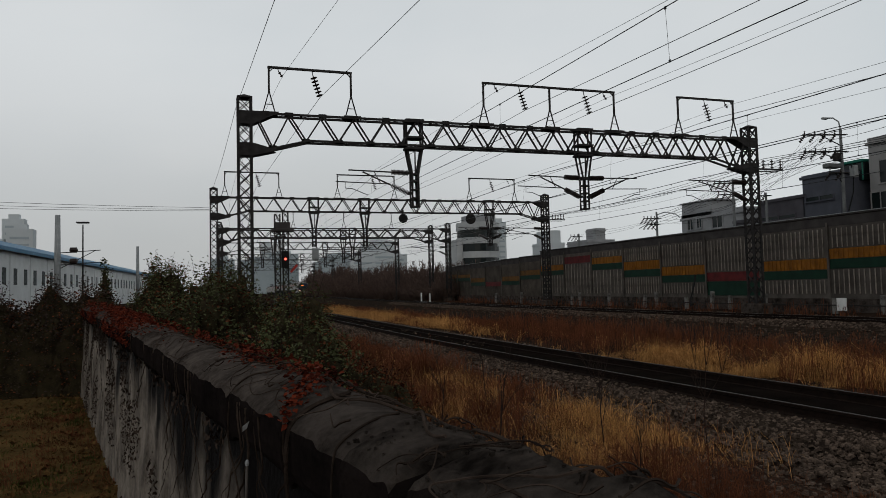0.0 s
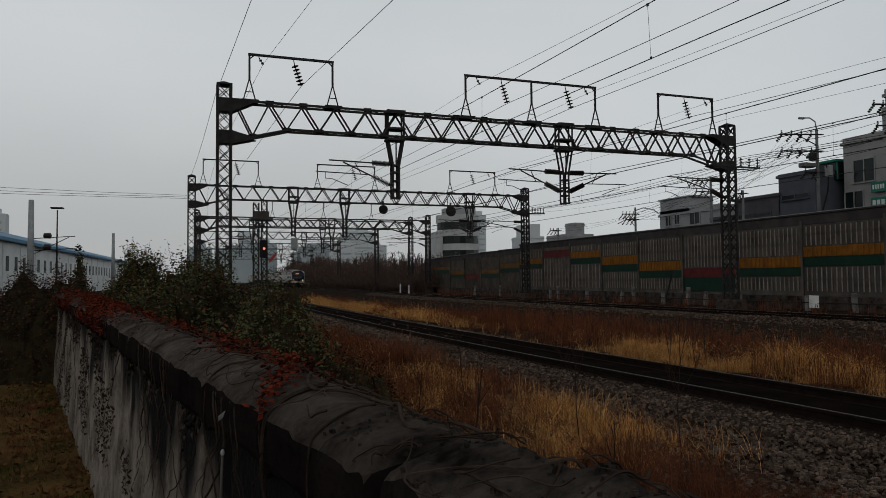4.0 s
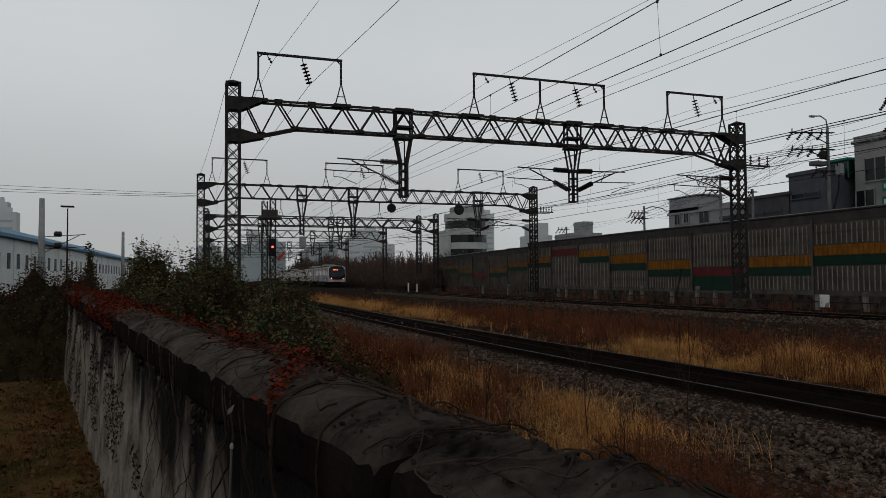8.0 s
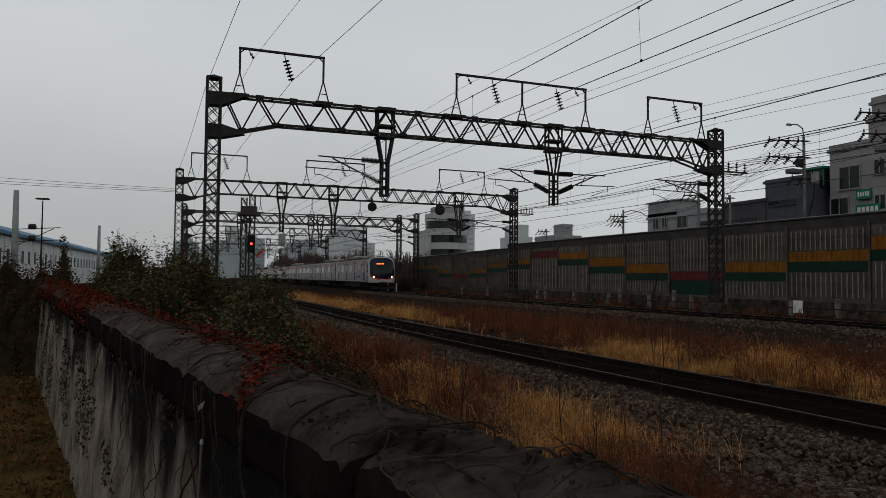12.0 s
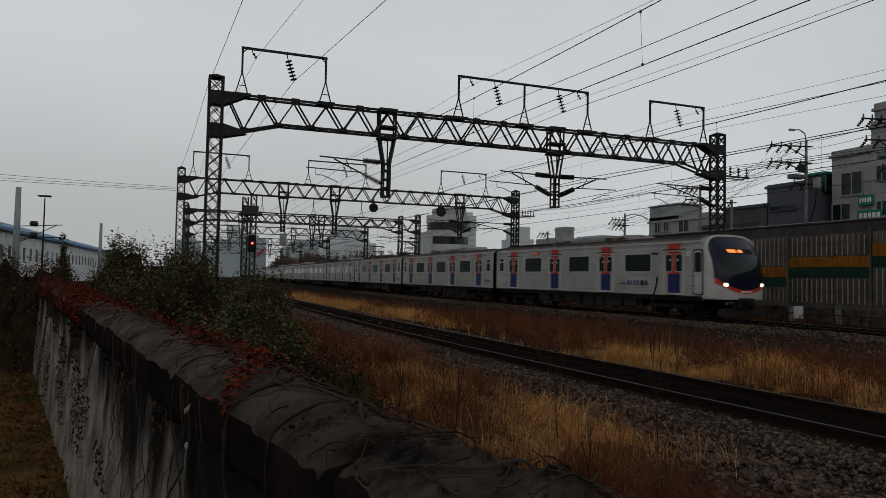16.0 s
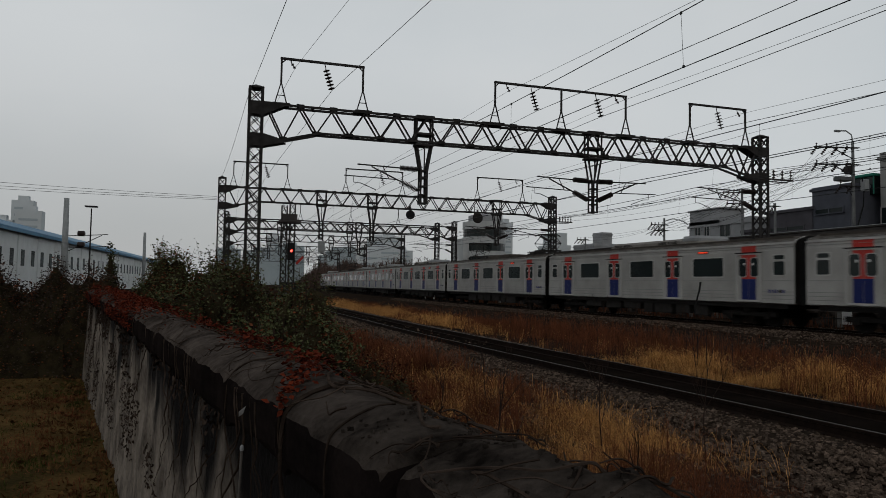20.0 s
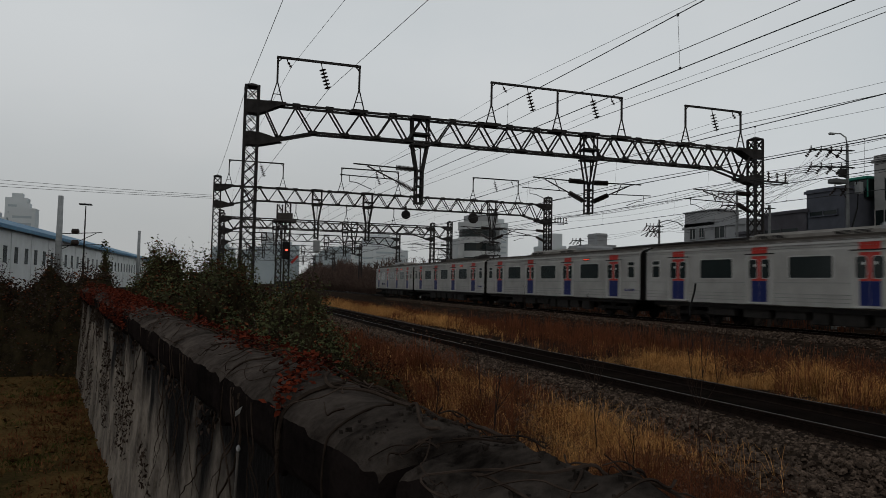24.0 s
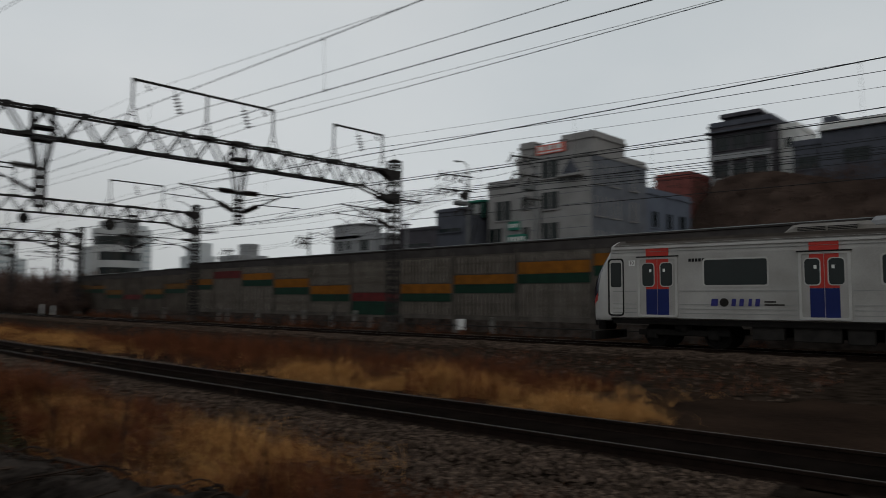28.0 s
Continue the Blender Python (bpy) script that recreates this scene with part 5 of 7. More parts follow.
def boundary_wall():
    """The rendered wall with its upright seams, a humped mortar coping in slabs, and the cross wall at its far end."""
    w = thing("boundary_wall", "soot-stained rendered boundary wall with a humped mortar coping", "wall", kind="structure")
    m = Mesh()
    ys = [-4 + 0.05 * k for k in range(int((WALL_END + 4) / 0.05) + 1)]
    rows = [(-.06 + .085 * k / 13, -1.80 + 1.71 * k / 13) for k in range(14)]
    for y in ys:
        x0, top = wall_x(y), wall_top(y)
        for dx, dz in rows:
            bump = 0.022 * noise.noise((y * 1.6, dz * 2.0, 1)) + 0.010 * noise.noise((y * 6, dz * 6, 5))
            if (y + .35) % 1.02 < .07:
                bump += .030
            if (dz + 1.8) % .42 < .10 and noise.noise((y * 1.3, dz, 4)) > -.1:
                bump += .006
            m.v.append((x0 + dx + bump, y, top + dz))
        m.v.append((x0 + .31, y, top - .09))
        m.v.append((x0 + .33, y, top - 1.9))
    n = len(rows) + 2
    for j in range(len(ys) - 1):
        for i in range(n - 1):
            m.f.append((j * n + i, j * n + i + 1, j * n + n + 1 + i, j * n + n + i))
            m.m.append(0)
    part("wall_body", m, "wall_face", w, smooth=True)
    cuts = [-3.9, -3.0, -2.2, -1.3, -.5, .35, .95] + list(JOINTS)
    while cuts[-1] < WALL_END - .5:
        cuts.append(cuts[-1] + random.uniform(.62, .98))
    p = len(COPING)
    for y0, y1 in zip(cuts, cuts[1:]):
        c, n = Mesh(), 40
        tilt, drop, side = random.uniform(-.014, .014), random.uniform(-.008, .004), random.uniform(-.010, .010)
        skew = random.uniform(-.12, .12)
        for k in range(n):
            f = k / (n - 1)
            yy = y0 + .005 + (y1 - y0 - .010) * f
            pinch = .024 if k in (0, n - 1) else .008 if k in (1, n - 2) else .002 if k in (2, n - 3) else 0
            for i, (dx, dz) in enumerate(COPING):
                r = coping_rough(yy, i)
                ye = yy + skew * (dx - .15)
                c.v.append((wall_x(ye) + dx + side + r * .6, ye, wall_top(ye) + drop + tilt * (f - .5) + dz - pinch + r))
        for k in range(n - 1):
            for i in range(p):
                c.f.append((k * p + i, k * p + (i + 1) % p, (k + 1) * p + (i + 1) % p, (k + 1) * p + i))
                # flanks and underside: soot and the overhang's shade, both put into the black
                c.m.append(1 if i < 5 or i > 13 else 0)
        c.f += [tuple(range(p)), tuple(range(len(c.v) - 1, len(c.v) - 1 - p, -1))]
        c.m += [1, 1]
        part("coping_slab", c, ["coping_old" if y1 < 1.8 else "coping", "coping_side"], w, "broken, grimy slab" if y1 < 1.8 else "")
    e = Mesh()
    ye = ys[-1]
    e.soft_box(-11.0, ye - .1, -.9, wall_x(ye) + .1, ye + .15, 1.1, .03)
    part("cross_wall", e, "block_dark", w, "dark block cross wall")
    block = Mesh().soft_box(-.24, -.03, -.105, .24, .02, .105, .012).data("block", "block_dark")
    for r in range(7):
        for q in range(14):
            ob = part("block", block, "", w)
            ob.matrix_basis = pose(wall_x(ye) - .35 - q * .5 - (r % 2) * .25, ye - .1 - random.uniform(0, .012), -.35 + .22 * r)
    return w


boundary_wall()


# ---- plants ----
def blades(mb, x, y, z, n, h, spread, lean, width, mat=0, droop=0.5):
    """A tuft of blades that arch over towards their tips."""
    for _ in range(n):
        a, r = random.uniform(0, 6.283), spread * random.random() ** 0.6
        bx, by = x + r * math.cos(a), y + r * math.sin(a)
        d = random.uniform(0, 6.283)
        hh, l = h * random.uniform(0.5, 1.15), lean * random.random() ** 1.3 * 1.2
        dx, dy, w = math.cos(d) * l * hh, math.sin(d) * l * hh, width * random.uniform(.7, 1.3)
        e = random.uniform(0, 3.14)
        wx, wy = math.cos(e) * w, math.sin(e) * w
        k = len(mb.v)
        mb.v += [(bx - wx, by - wy, z), (bx + wx, by + wy, z), (bx + dx * .25 - wx, by + dy * .25 - wy, z + hh * .5), (bx + dx * .25 + wx, by + dy * .25 + wy, z + hh * .5),
                 (bx + dx * .62 - wx * .8, by + dy * .62 - wy * .8, z + hh * (.86 - .12 * l)), (bx + dx * .62 + wx * .8, by + dy * .62 + wy * .8, z + hh * (.86 - .12 * l)),
                 (bx + dx, by + dy, z + hh * max(.25, 1 - droop * l))]
        mb.f += [(k, k + 1, k + 3, k + 2), (k + 2, k + 3, k + 5, k + 4), (k + 4, k + 5, k + 6)]
        mb.m += [mat, mat, mat]


def leaf(mb, p, size, mat=0, flat=None):
    """A pointed leaf folded along its rib."""
    d = Vector((random.gauss(0, 1), random.gauss(0, 1), random.gauss(0, .6))).normalized()
    n = flat or Vector((random.gauss(0, .7), random.gauss(0, .7), 1)).normalized()
    d = (d - n * d.dot(n)).normalized()
    s = d.cross(n)
    L, w = size, size * .38
    v = [p, p + d * L * .45 + s * w + n * w * .25, p + d * L, p + d * L * .45 - s * w + n * w * .25, p + d * L * .5]
    mb.add(v, [(0, 1, 4), (1, 2, 4), (2, 3, 4), (3, 0, 4)], mat)


STRIP = ((10.6, 14.2, .8, 1.6, 1.0), (11.6, 10.4, .7, 1.3, 1.0), (10.9, 12.1, .5, .6, .3), (11.2, 34.0, .9, 4.5, 1.5), (11.0, 45.0, .9, 4.5, 1.2), (10.6, 60.0, 1.2, 10.0, 1.8), (10.9, 7.0, .5, 1.2, .5))
NEAR = ((4.0, 6.7, .6, .75, .8), (4.75, 7.2, .5, .7, .7), (5.0, 9.0, .5, 1.0, .5), (3.2, 6.0, .5, .6, .3), (4.6, 8.2, .5, .8, .45), (3.4, 9.4, .5, 1.0, .3), (2.2, 5.6, .4, .8, .25), (4.3, 12.5, .6, 1.4, .4))


def straw_strip():
    g = Mesh()
    for cx, cy, rx, ry, k in STRIP:
        for _ in range(int(620 * k)):
            x, y = random.gauss(cx, rx * .62), random.gauss(cy, ry * .62)
            if not siding(y) + 1.75 < x < bend(y) + 12.2:
                continue
            f = 1 if y < 24 else 2.2
            clump = noise.noise((x * 1.25, y * 1.1, 9)) + .35 * noise.noise((x * 4, y * 4, 2))
            if clump < -.14 and random.random() < .8:
                continue
            blades(g, x, y, -0.44, 26 if y < 24 else 12, random.uniform(.35, .95) * math.exp(-((x - cx) / rx) ** 2 * .35 - ((y - cy) / ry) ** 2 * .35) * (.50 + 1.05 * max(-.25, clump)), .13 * f, 1.7, .0021 * f, 0, .55)
    for _ in range(260):
        y = 6 + 80 * random.random() ** 1.4
        x = siding(y) + 1.8 + (bend(y) + 12.2 - siding(y) - 1.8) * random.random()
        blades(g, x, y, -0.44, 8, random.uniform(.25, .5), .15, 1.1, .003 if y < 24 else .008, 0, .8)
    for cx, cy, rx, ry, k in NEAR:
        for _ in range(int(210 * k)):
            x, y = random.gauss(cx, rx * .6), random.gauss(cy, ry * .6)
            if x < siding(y) - 3.0:
                blades(g, x, y, -0.38, 18, random.uniform(.18, .62) * (.6 + 1.0 * max(-.2, noise.noise((x * 1.9, y * 1.9, 31)))), .12, 1.7, .0017, 0, .6)
    for _ in range(420):
        y = 5.5 + 13 * random.random() ** 1.2
        x = wall_x(y) + .8 + (siding(y) - 2.6 - wall_x(y) - .8) * random.random()
        blades(g, x, y, -0.36, 7, random.uniform(.2, .5), .14, 1.2, .0018, 0, .8)
    tagged(part("straw_grass", g, "straw"), "tall dry yellow grass between the tracks", "grass", kind="stuff")
    w = Mesh()
    for _ in range(11500):
        y = 1.2 + 55 * random.random() ** 1.9
        x0 = wall_x(y) + .5
        verge = siding(y) - 2.35 - .9 * max(0.0, min(1.0, (11 - y) / 3))
        x = x0 + (verge - x0) * random.random() ** .95
        edge = min(1.0, (verge + .15 - x) / 1.6)
        if random.random() > .25 + .75 * edge or (noise.noise((x * 1.5, y * 1.2, 7)) < -.08 and random.random() < .75):
            continue
        f = 1 if y < 12 else 1.6 if y < 25 else 2.4
        tall = .5 + 1.05 * max(0, noise.noise((x * .8, y * .5, 12)) + .3)
        blades(w, x, y, -0.38, 13, random.uniform(.3, .72) * tall * (.5 + .5 * edge), .15 * f, 1.35, (.0015 if y < 9 else .0028) * f, 0, .5)
    for _ in range(4200):
        y = 8.2 + 86 * random.random() ** 1.25
        x = siding(y) + 1.9 + (bend(y) + (12.6 if y < 13 else 14.0) - siding(y) - 1.9) * random.random() ** .6
        f = 1 if y < 30 else 2
        tall = (1.25 if 17 < y < 31 or noise.noise((x * .5, y * .3, 5)) > .15 else .7) * (1 if y < 31 else .6)
        blades(w, x, y, -0.46, 11, random.uniform(.3, .75) * tall, .2 * f, .6, .0036 * f, 0, .3)
    for _ in range(750):
        y = 5 + 70 * random.random() ** 1.2
        x = bend(y) + random.uniform(13, 19.6)
        blades(w, x, y, -0.42, 7, random.uniform(.12, .34), .25, .8, .006, 0, .3)
    for _ in range(240):
        y = 10 + 75 * random.random()
        x = random.uniform(26.2, 29.6)
        blades(w, x, y, -0.3, 7, random.uniform(.3, .9), .3, .5, .01, 0, .3)
    tagged(part("dead_weeds", w, "weed"), "rust-brown dead weeds along the wall and tracks", "weeds", kind="stuff")
    l = Mesh()
    for _ in range(8500):
        y = 1.0 + 15 * random.random()
        x = wall_x(y) - .08 - 5.5 * random.random() ** 1.3
        green = noise.noise((x * .9, y * .9, 21)) > .05
        blades(l, x, y, LAWN_Z - .02, 5, random.uniform(.03, .10), .08, 1.0, .0035, 1 if green and random.random() < .75 else 0)
    for _ in range(4200):
        y = 1.0 + 15 * random.random()
        x = wall_x(y) - .05 - 5.5 * random.random() ** 1.5
        leaf(l, Vector((x, y, LAWN_Z + .05 * noise.noise((x * .8, y * .8, 0)) + random.uniform(.015, .06))), random.uniform(.03, .085), 2)
    tagged(part("lawn_grass", l, ["weed", "lawn_green", "litter"]), "patchy winter grass strewn with fallen leaves", "grass", kind="stuff")


straw_strip()


def sapling(x, y, h, seed, lean=0.1):
    rng = random.Random(seed)
    s = Mesh()

    def grow(p, d, length, r, depth):
        q = p + d * length
        mid = p.lerp(q, .5) + Vector((rng.uniform(-.03, .03), rng.uniform(-.03, .03), 0)) * length
        s.tube([p, mid, q], r, 4, 0, r * .55)
        if depth:
            for _ in range(rng.randint(3, 5)):
                t = rng.uniform(.35, 1.0)
                e = (d + Vector((rng.uniform(-.7, .7), rng.uniform(-.7, .7), rng.uniform(.0, .5)))).normalized()
                grow(p.lerp(q, t), e, length * rng.uniform(.3, .5), r * .5, depth - 1)

    t = tagged(new("sapling"), "leafless brown sapling among dry weeds", "sapling", "saplings")
    t.matrix_basis = pose(x, y, -0.4)
    grow(Vector((0, 0, 0)), Vector((rng.uniform(-lean, lean), rng.uniform(-lean, lean), 1)).normalized(), h, .0085, 3)
    part("stem", s, "twig", t)
    return t


for i, (x, y, h) in enumerate(((4.15, 6.9, 1.0), (5.1, 6.4, 1.1), (3.0, 4.6, .7), (10.2, 13.1, 1.25), (10.9, 20.0, 1.2), (11.4, 26.0, 1.2), (2.6, 8.0, .9), (10.6, 16.0, 1.1), (11.0, 14.6, 1.0),
                               (10.3, 12.4, 1.1), (10.1, 17.2, 1.3), (10.2, 21.5, 1.3), (10.9, 23.6, 1.3), (11.0, 12.9, 1.1), (2.9, 7.0, 1.0), (3.9, 9.6, 1.0))):
    sapling(x, y, h, 40 + i)
dead = thing("dead_stalk", "black withered seed stalk standing among the grass", "weed stalk", pose(10.15, 13.05, -.42))
part("stalk", Mesh().tube([(0, 0, 0), (.02, 0, .9), (-.02, .02, 1.5), (.03, 0, 1.7)], .007, 5, 0, .005), "rubber", dead)
part("seed_head", Mesh().tube([(-.06, 0, 1.42), (-.04, .02, 1.58), (0, 0, 1.72), (.07, 0, 1.94), (.10, 0, 2.12)], .012, 6, 0, .022), "rubber", dead)


def bush(name, label, centre, size, leaves, sprouts, leaf_size, seed, mats, category="bush"):
    """A lumpy heap, its hull coloured dark for inner shade, thick with leaves, and sprouts that stand out of it."""
    rng = random.Random(seed)
    b = tagged(new(name), label, category, "bushes by the wall")
    b.matrix_basis = pose(*centre)

    def skin(a, e, k=1.0):
        d = Vector((math.cos(a) * math.cos(e), math.sin(a) * math.cos(e), math.sin(e)))
        r = k * (1 + .26 * noise.noise((d.x * 2.1 * size[0] + seed, d.y * 2.1 * size[1], d.z * 3)) + .16 * noise.noise((d.x * 6 * size[0], d.y * 6 * size[1] + seed, d.z * 6)))
        return Vector((d.x * size[0] * r, d.y * size[1] * r, d.z * size[2] * r))

    # closed hull whose dark colour stands for the shade behind the leaves
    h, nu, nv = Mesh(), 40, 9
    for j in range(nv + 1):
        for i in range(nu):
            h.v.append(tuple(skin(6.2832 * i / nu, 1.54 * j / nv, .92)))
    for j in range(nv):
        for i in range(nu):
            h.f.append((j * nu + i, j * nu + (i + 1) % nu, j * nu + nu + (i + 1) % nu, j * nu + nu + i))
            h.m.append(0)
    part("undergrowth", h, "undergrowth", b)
    l = Mesh()
    for _ in range(leaves):
        a, e = rng.uniform(0, 6.2832), math.asin(rng.random() ** .8)
        p = skin(a, e, rng.uniform(.9, 1.06))
        leaf(l, p, leaf_size * rng.uniform(.6, 1.35), 1 if len(mats) > 1 and rng.random() < (.30 if mats[0] == "twig" else .22) else 0)
    s = Mesh()
    for _ in range(sprouts):
        a, e = rng.uniform(0, 6.2832), math.asin(rng.uniform(.35, 1))
        p, q = skin(a, e, .8), skin(a, e, rng.uniform(1.02, 1.10)) + Vector((rng.uniform(-.12, .12), rng.uniform(-.12, .12), rng.uniform(.02, .16)))
        s.tube([p, p.lerp(q, .5) + Vector((0, 0, .03)), q], .006, 4, 0, .002)
        for k in range(9):
            leaf(l, p.lerp(q, .35 + .65 * k / 8) + Vector((rng.uniform(-.04, .04), rng.uniform(-.04, .04), rng.uniform(-.02, .04))), leaf_size * rng.uniform(.7, 1.3), 0)
    tagged(part("sprout_growth", s, "twig", b), kind="stuff")
    tagged(part("foliage", l, list(mats), b), kind="stuff")
    return b


bush("bramble_bush", "dull green bramble crowding the back of the wall", (.15, 11.8, -.4), (1.15, 2.9, 2.2), 20000, 110, .042, 5, ("green_leaf", "weed"))
bush("bramble_bush", "dull green bramble pressed against the wall", (0.52, 6.3, -.4), (.42, 1.9, 1.42), 10000, 80, .034, 6, ("green_leaf", "weed"))
bush("bramble_bush", "dull green bramble with rusty shoots", (1.1, 9.4, -.4), (.75, 2.4, 1.75), 12000, 110, .038, 16, ("green_leaf", "weed"))
bush("bramble_bush", "low rust-brown bramble among dead weeds", (1.9, 8.2, -.4), (.55, 1.9, .95), 5000, 60, .032, 17, ("weed", "green_leaf"))
bush("shrub", "slim ivy-clad stem above the brambles", (-2.05, 16.9, -.2), (.2, .22, 2.45), 1300, 30, .06, 7, ("green_leaf", "green_leaf"))
bush("shrub", "tall bushy shrub above the brambles", (-.90, 15.9, -.2), (.68, .6, 2.35), 7500, 70, .05, 8, ("green_leaf", "weed"))
bush("shrub", "bare twiggy shrub beside the green one", (-.1, 16.4, -.2), (.75, .7, 1.85), 2000, 90, .045, 18, ("twig", "weed"))
for hx, hz in ((-2.3, 1.75), (-3.1, 1.80), (-4.1, 1.88), (-5.2, 1.84), (-6.9, 1.84), (-8.8, 1.84)):
    bush("ivy_bush", "withered brown creeper heaped over the cross wall", (hx, 16.1, -.45), (.95, .6, hz + .35), 5200, 60, .048, 9 - int(hx * 3), ("vine", "weed"))
bush("bramble_bush", "low green bramble at the gantry foot", (1.7, 20.0, -.4), (1.6, 5.5, 1.25), 12000, 110, .06, 12, ("green_leaf", "weed"))


def eased(pts):
    """A line with its corners cut twice."""
    for _ in range(2):
        pts = [pts[0]] + [q for a, b in zip(pts, pts[1:]) for q in (a.lerp(b, .25), a.lerp(b, .75))] + [pts[-1]]
    return pts


def ivy():
    """Vine stems creeping over the coping, and red leaves in clusters."""
    s = Mesh()

    def over(y, a):
        """A point round the coping's section: 0 at the inner edge, up over the top, 3.14 at the outer edge."""
        u = max(0.0, min(1.0, a / 3.14)) * (len(COPING) - 4) + 2
        i = min(int(u), len(COPING) - 2)
        (xa, za), (xb, zb) = COPING[i], COPING[i + 1]
        r = coping_rough(y, u)
        return Vector((wall_x(y) + xa + (xb - xa) * (u - i) + r * .6, y, wall_top(y) + za + (zb - za) * (u - i) + r))

    for _ in range(64):
        y, a = 0.9 + 10.6 * random.random() ** 1.3, random.choice((random.uniform(.9, 3.2), random.uniform(2.2, 3.2)))
        dy, da, pts = random.uniform(-.05, .05), random.uniform(-.08, .08), []
        for k in range(random.randint(12, 34)):
            pts.append(over(y, a) + Vector((0, 0, .012)))
            dy = max(-.05, min(.05, dy + random.gauss(0, .022)))
            da = max(-.16, min(.16, da + random.gauss(0, .06)))
            y, a = y + dy, max(.75, a + da)
        s.tube(eased(pts), random.uniform(.0015, .0048), 5, 0, .001)
    for _ in range(7):
        y, a, pts = random.uniform(1.0, 4.0), random.uniform(2.5, 3.0), []
        for k in range(30):
            pts.append(over(y, a) + Vector((0, 0, .018 + .01 * math.sin(k * .7))))
            y, a = y + random.uniform(.03, .06), max(1.7, min(3.0, a + random.gauss(0, .08)))
        s.tube(eased(pts), random.uniform(.004, .007), 6, 0, .002)
    for _ in range(44):
        y, a, pts = 0.9 + 2.6 * random.random() ** 1.2, random.uniform(1.2, 3.1), []
        dy, da = random.uniform(-.03, .03), random.uniform(-.2, .2)
        for k in range(random.randint(5, 13)):
            pts.append(over(y, a) + Vector((0, 0, .012 + .02 * abs(math.sin(k * 1.1 + a)))))
            dy, da = dy + random.gauss(0, .015), da + random.gauss(0, .12)
            y, a = y + max(-.04, min(.04, dy)), max(.8, min(3.1, a + max(-.2, min(.2, da))))
        s.tube(eased(pts), random.uniform(.0018, .004), 4, 0, .001)
    for _ in range(40):
        y = random.choice((random.uniform(1.6, 4.5), random.uniform(3.5, 15.5), random.uniform(3.5, 15.5)))
        pts, z, dy, low = [over(y, .62) + Vector((-.004, 0, 0)), over(y, .3) + Vector((-.004, 0, 0))], wall_top(y) - .17, random.uniform(-.05, .05), random.uniform(-.3, .9)
        while z > low:
            pts.append(Vector((wall_x(y) - .02 - .06 * (wall_top(y) - .09 - z) / 1.66 + random.uniform(-.01, .005), y, z)))
            z -= random.uniform(.02, .06)
            dy = max(-.07, min(.07, dy + random.gauss(0, .03)))
            y += dy
        s.tube(eased(pts), random.uniform(.0015, .0055), 5, 0, .001)
    for y0, r in ((2.13, .0075), (1.76, .0035), (2.9, .004)):
        pts = [over(y0 + .10, 2.1), over(y0 + .06, 1.75), over(y0 + .03, 1.35), over(y0 + .01, .9), over(y0, .45), over(y0, .1) + Vector((-.008, 0, 0))]
        for k in range(15):
            z = wall_top(y0) - .21 - .085 * k
            yy = y0 - .07 * min(k, 5) - .012 * k + .03 * math.sin(k * .55 + y0 * 3)
            pts.append(Vector((wall_x(yy) - .03 - .06 * (wall_top(yy) - .09 - z) / 1.66 + .008 * math.sin(k), yy, z)))
        s.tube(eased(pts), r, 6, 0, r * .6)
    s.tube(eased([over(2.62 - .06 * k, 1.95 + .22 * math.sin(k * .6)) + Vector((0, 0, .012 + .008 * math.sin(k * 1.3))) for k in range(20)]), .0065, 6, 0, .004)
    tagged(part("vine_stems", s, "vine"), "dry vine stems clinging to the wall", "vine", kind="stuff")
    h = Mesh()
    for _ in range(8000):
        y = 3.0 + 13.0 * random.random() ** .75
        z = wall_top(y) - .17 - (.5 + .075 * y) * random.random() ** 1.8
        if noise.noise((y * 1.1, z * 1.2, 8)) < .08:
            continue
        p = Vector((wall_x(y) + .005 - .085 * (wall_top(y) - .09 - z) / 1.66, y, z))
        leaf(h, p, random.uniform(.02, .045), 0, Vector((-1, random.gauss(0, .5), random.gauss(0, .5))).normalized())
    tagged(part("withered_creeper", h, "vine"), "withered dark creeper leaves on the wall face", "creeper", kind="stuff")
    l = Mesh()
    spots = [(2.5, 2.05, .16, 90), (2.42, 1.75, .10, 60), (2.30, 1.45, .07, 55), (2.22, 1.15, .06, 46), (2.16, .85, .05, 36), (2.62, 2.3, .15, 60), (2.85, 2.45, .2, 50), (3.2, 2.3, .3, 60)]
    spots += [(random.uniform(3.2, 4.6), random.uniform(1.7, 2.7), .3, 60) for _ in range(8)] + [(random.uniform(4.6, 6.5), random.uniform(1.5, 2.8), .35, 40) for _ in range(6)]
    spots += [(random.uniform(6.4, 15.5), random.uniform(.1, 2.8), .5, 150) for _ in range(36)]
    for y, t, r, n in spots:
        for _ in range(n):
            yy = y + random.gauss(0, r * .5)
            a = max(.02, min(3.1, t + random.gauss(0, .12 if y < 2.45 else .3)))
            p = over(yy, a)
            n = Vector((-.8 if a < .6 else 0, random.gauss(0, .35), 1)).normalized()
            leaf(l, p + n * random.uniform(.003, .045 + .006 * yy), random.uniform(.012, .027) * (1 + .03 * yy), 0, (n + Vector((random.gauss(0, .5), random.gauss(0, .5), 0))).normalized())
    tagged(part("red_ivy_leaves", l, "red_leaf"), "withered red ivy leaves on the coping", "ivy", kind="stuff")


ivy()


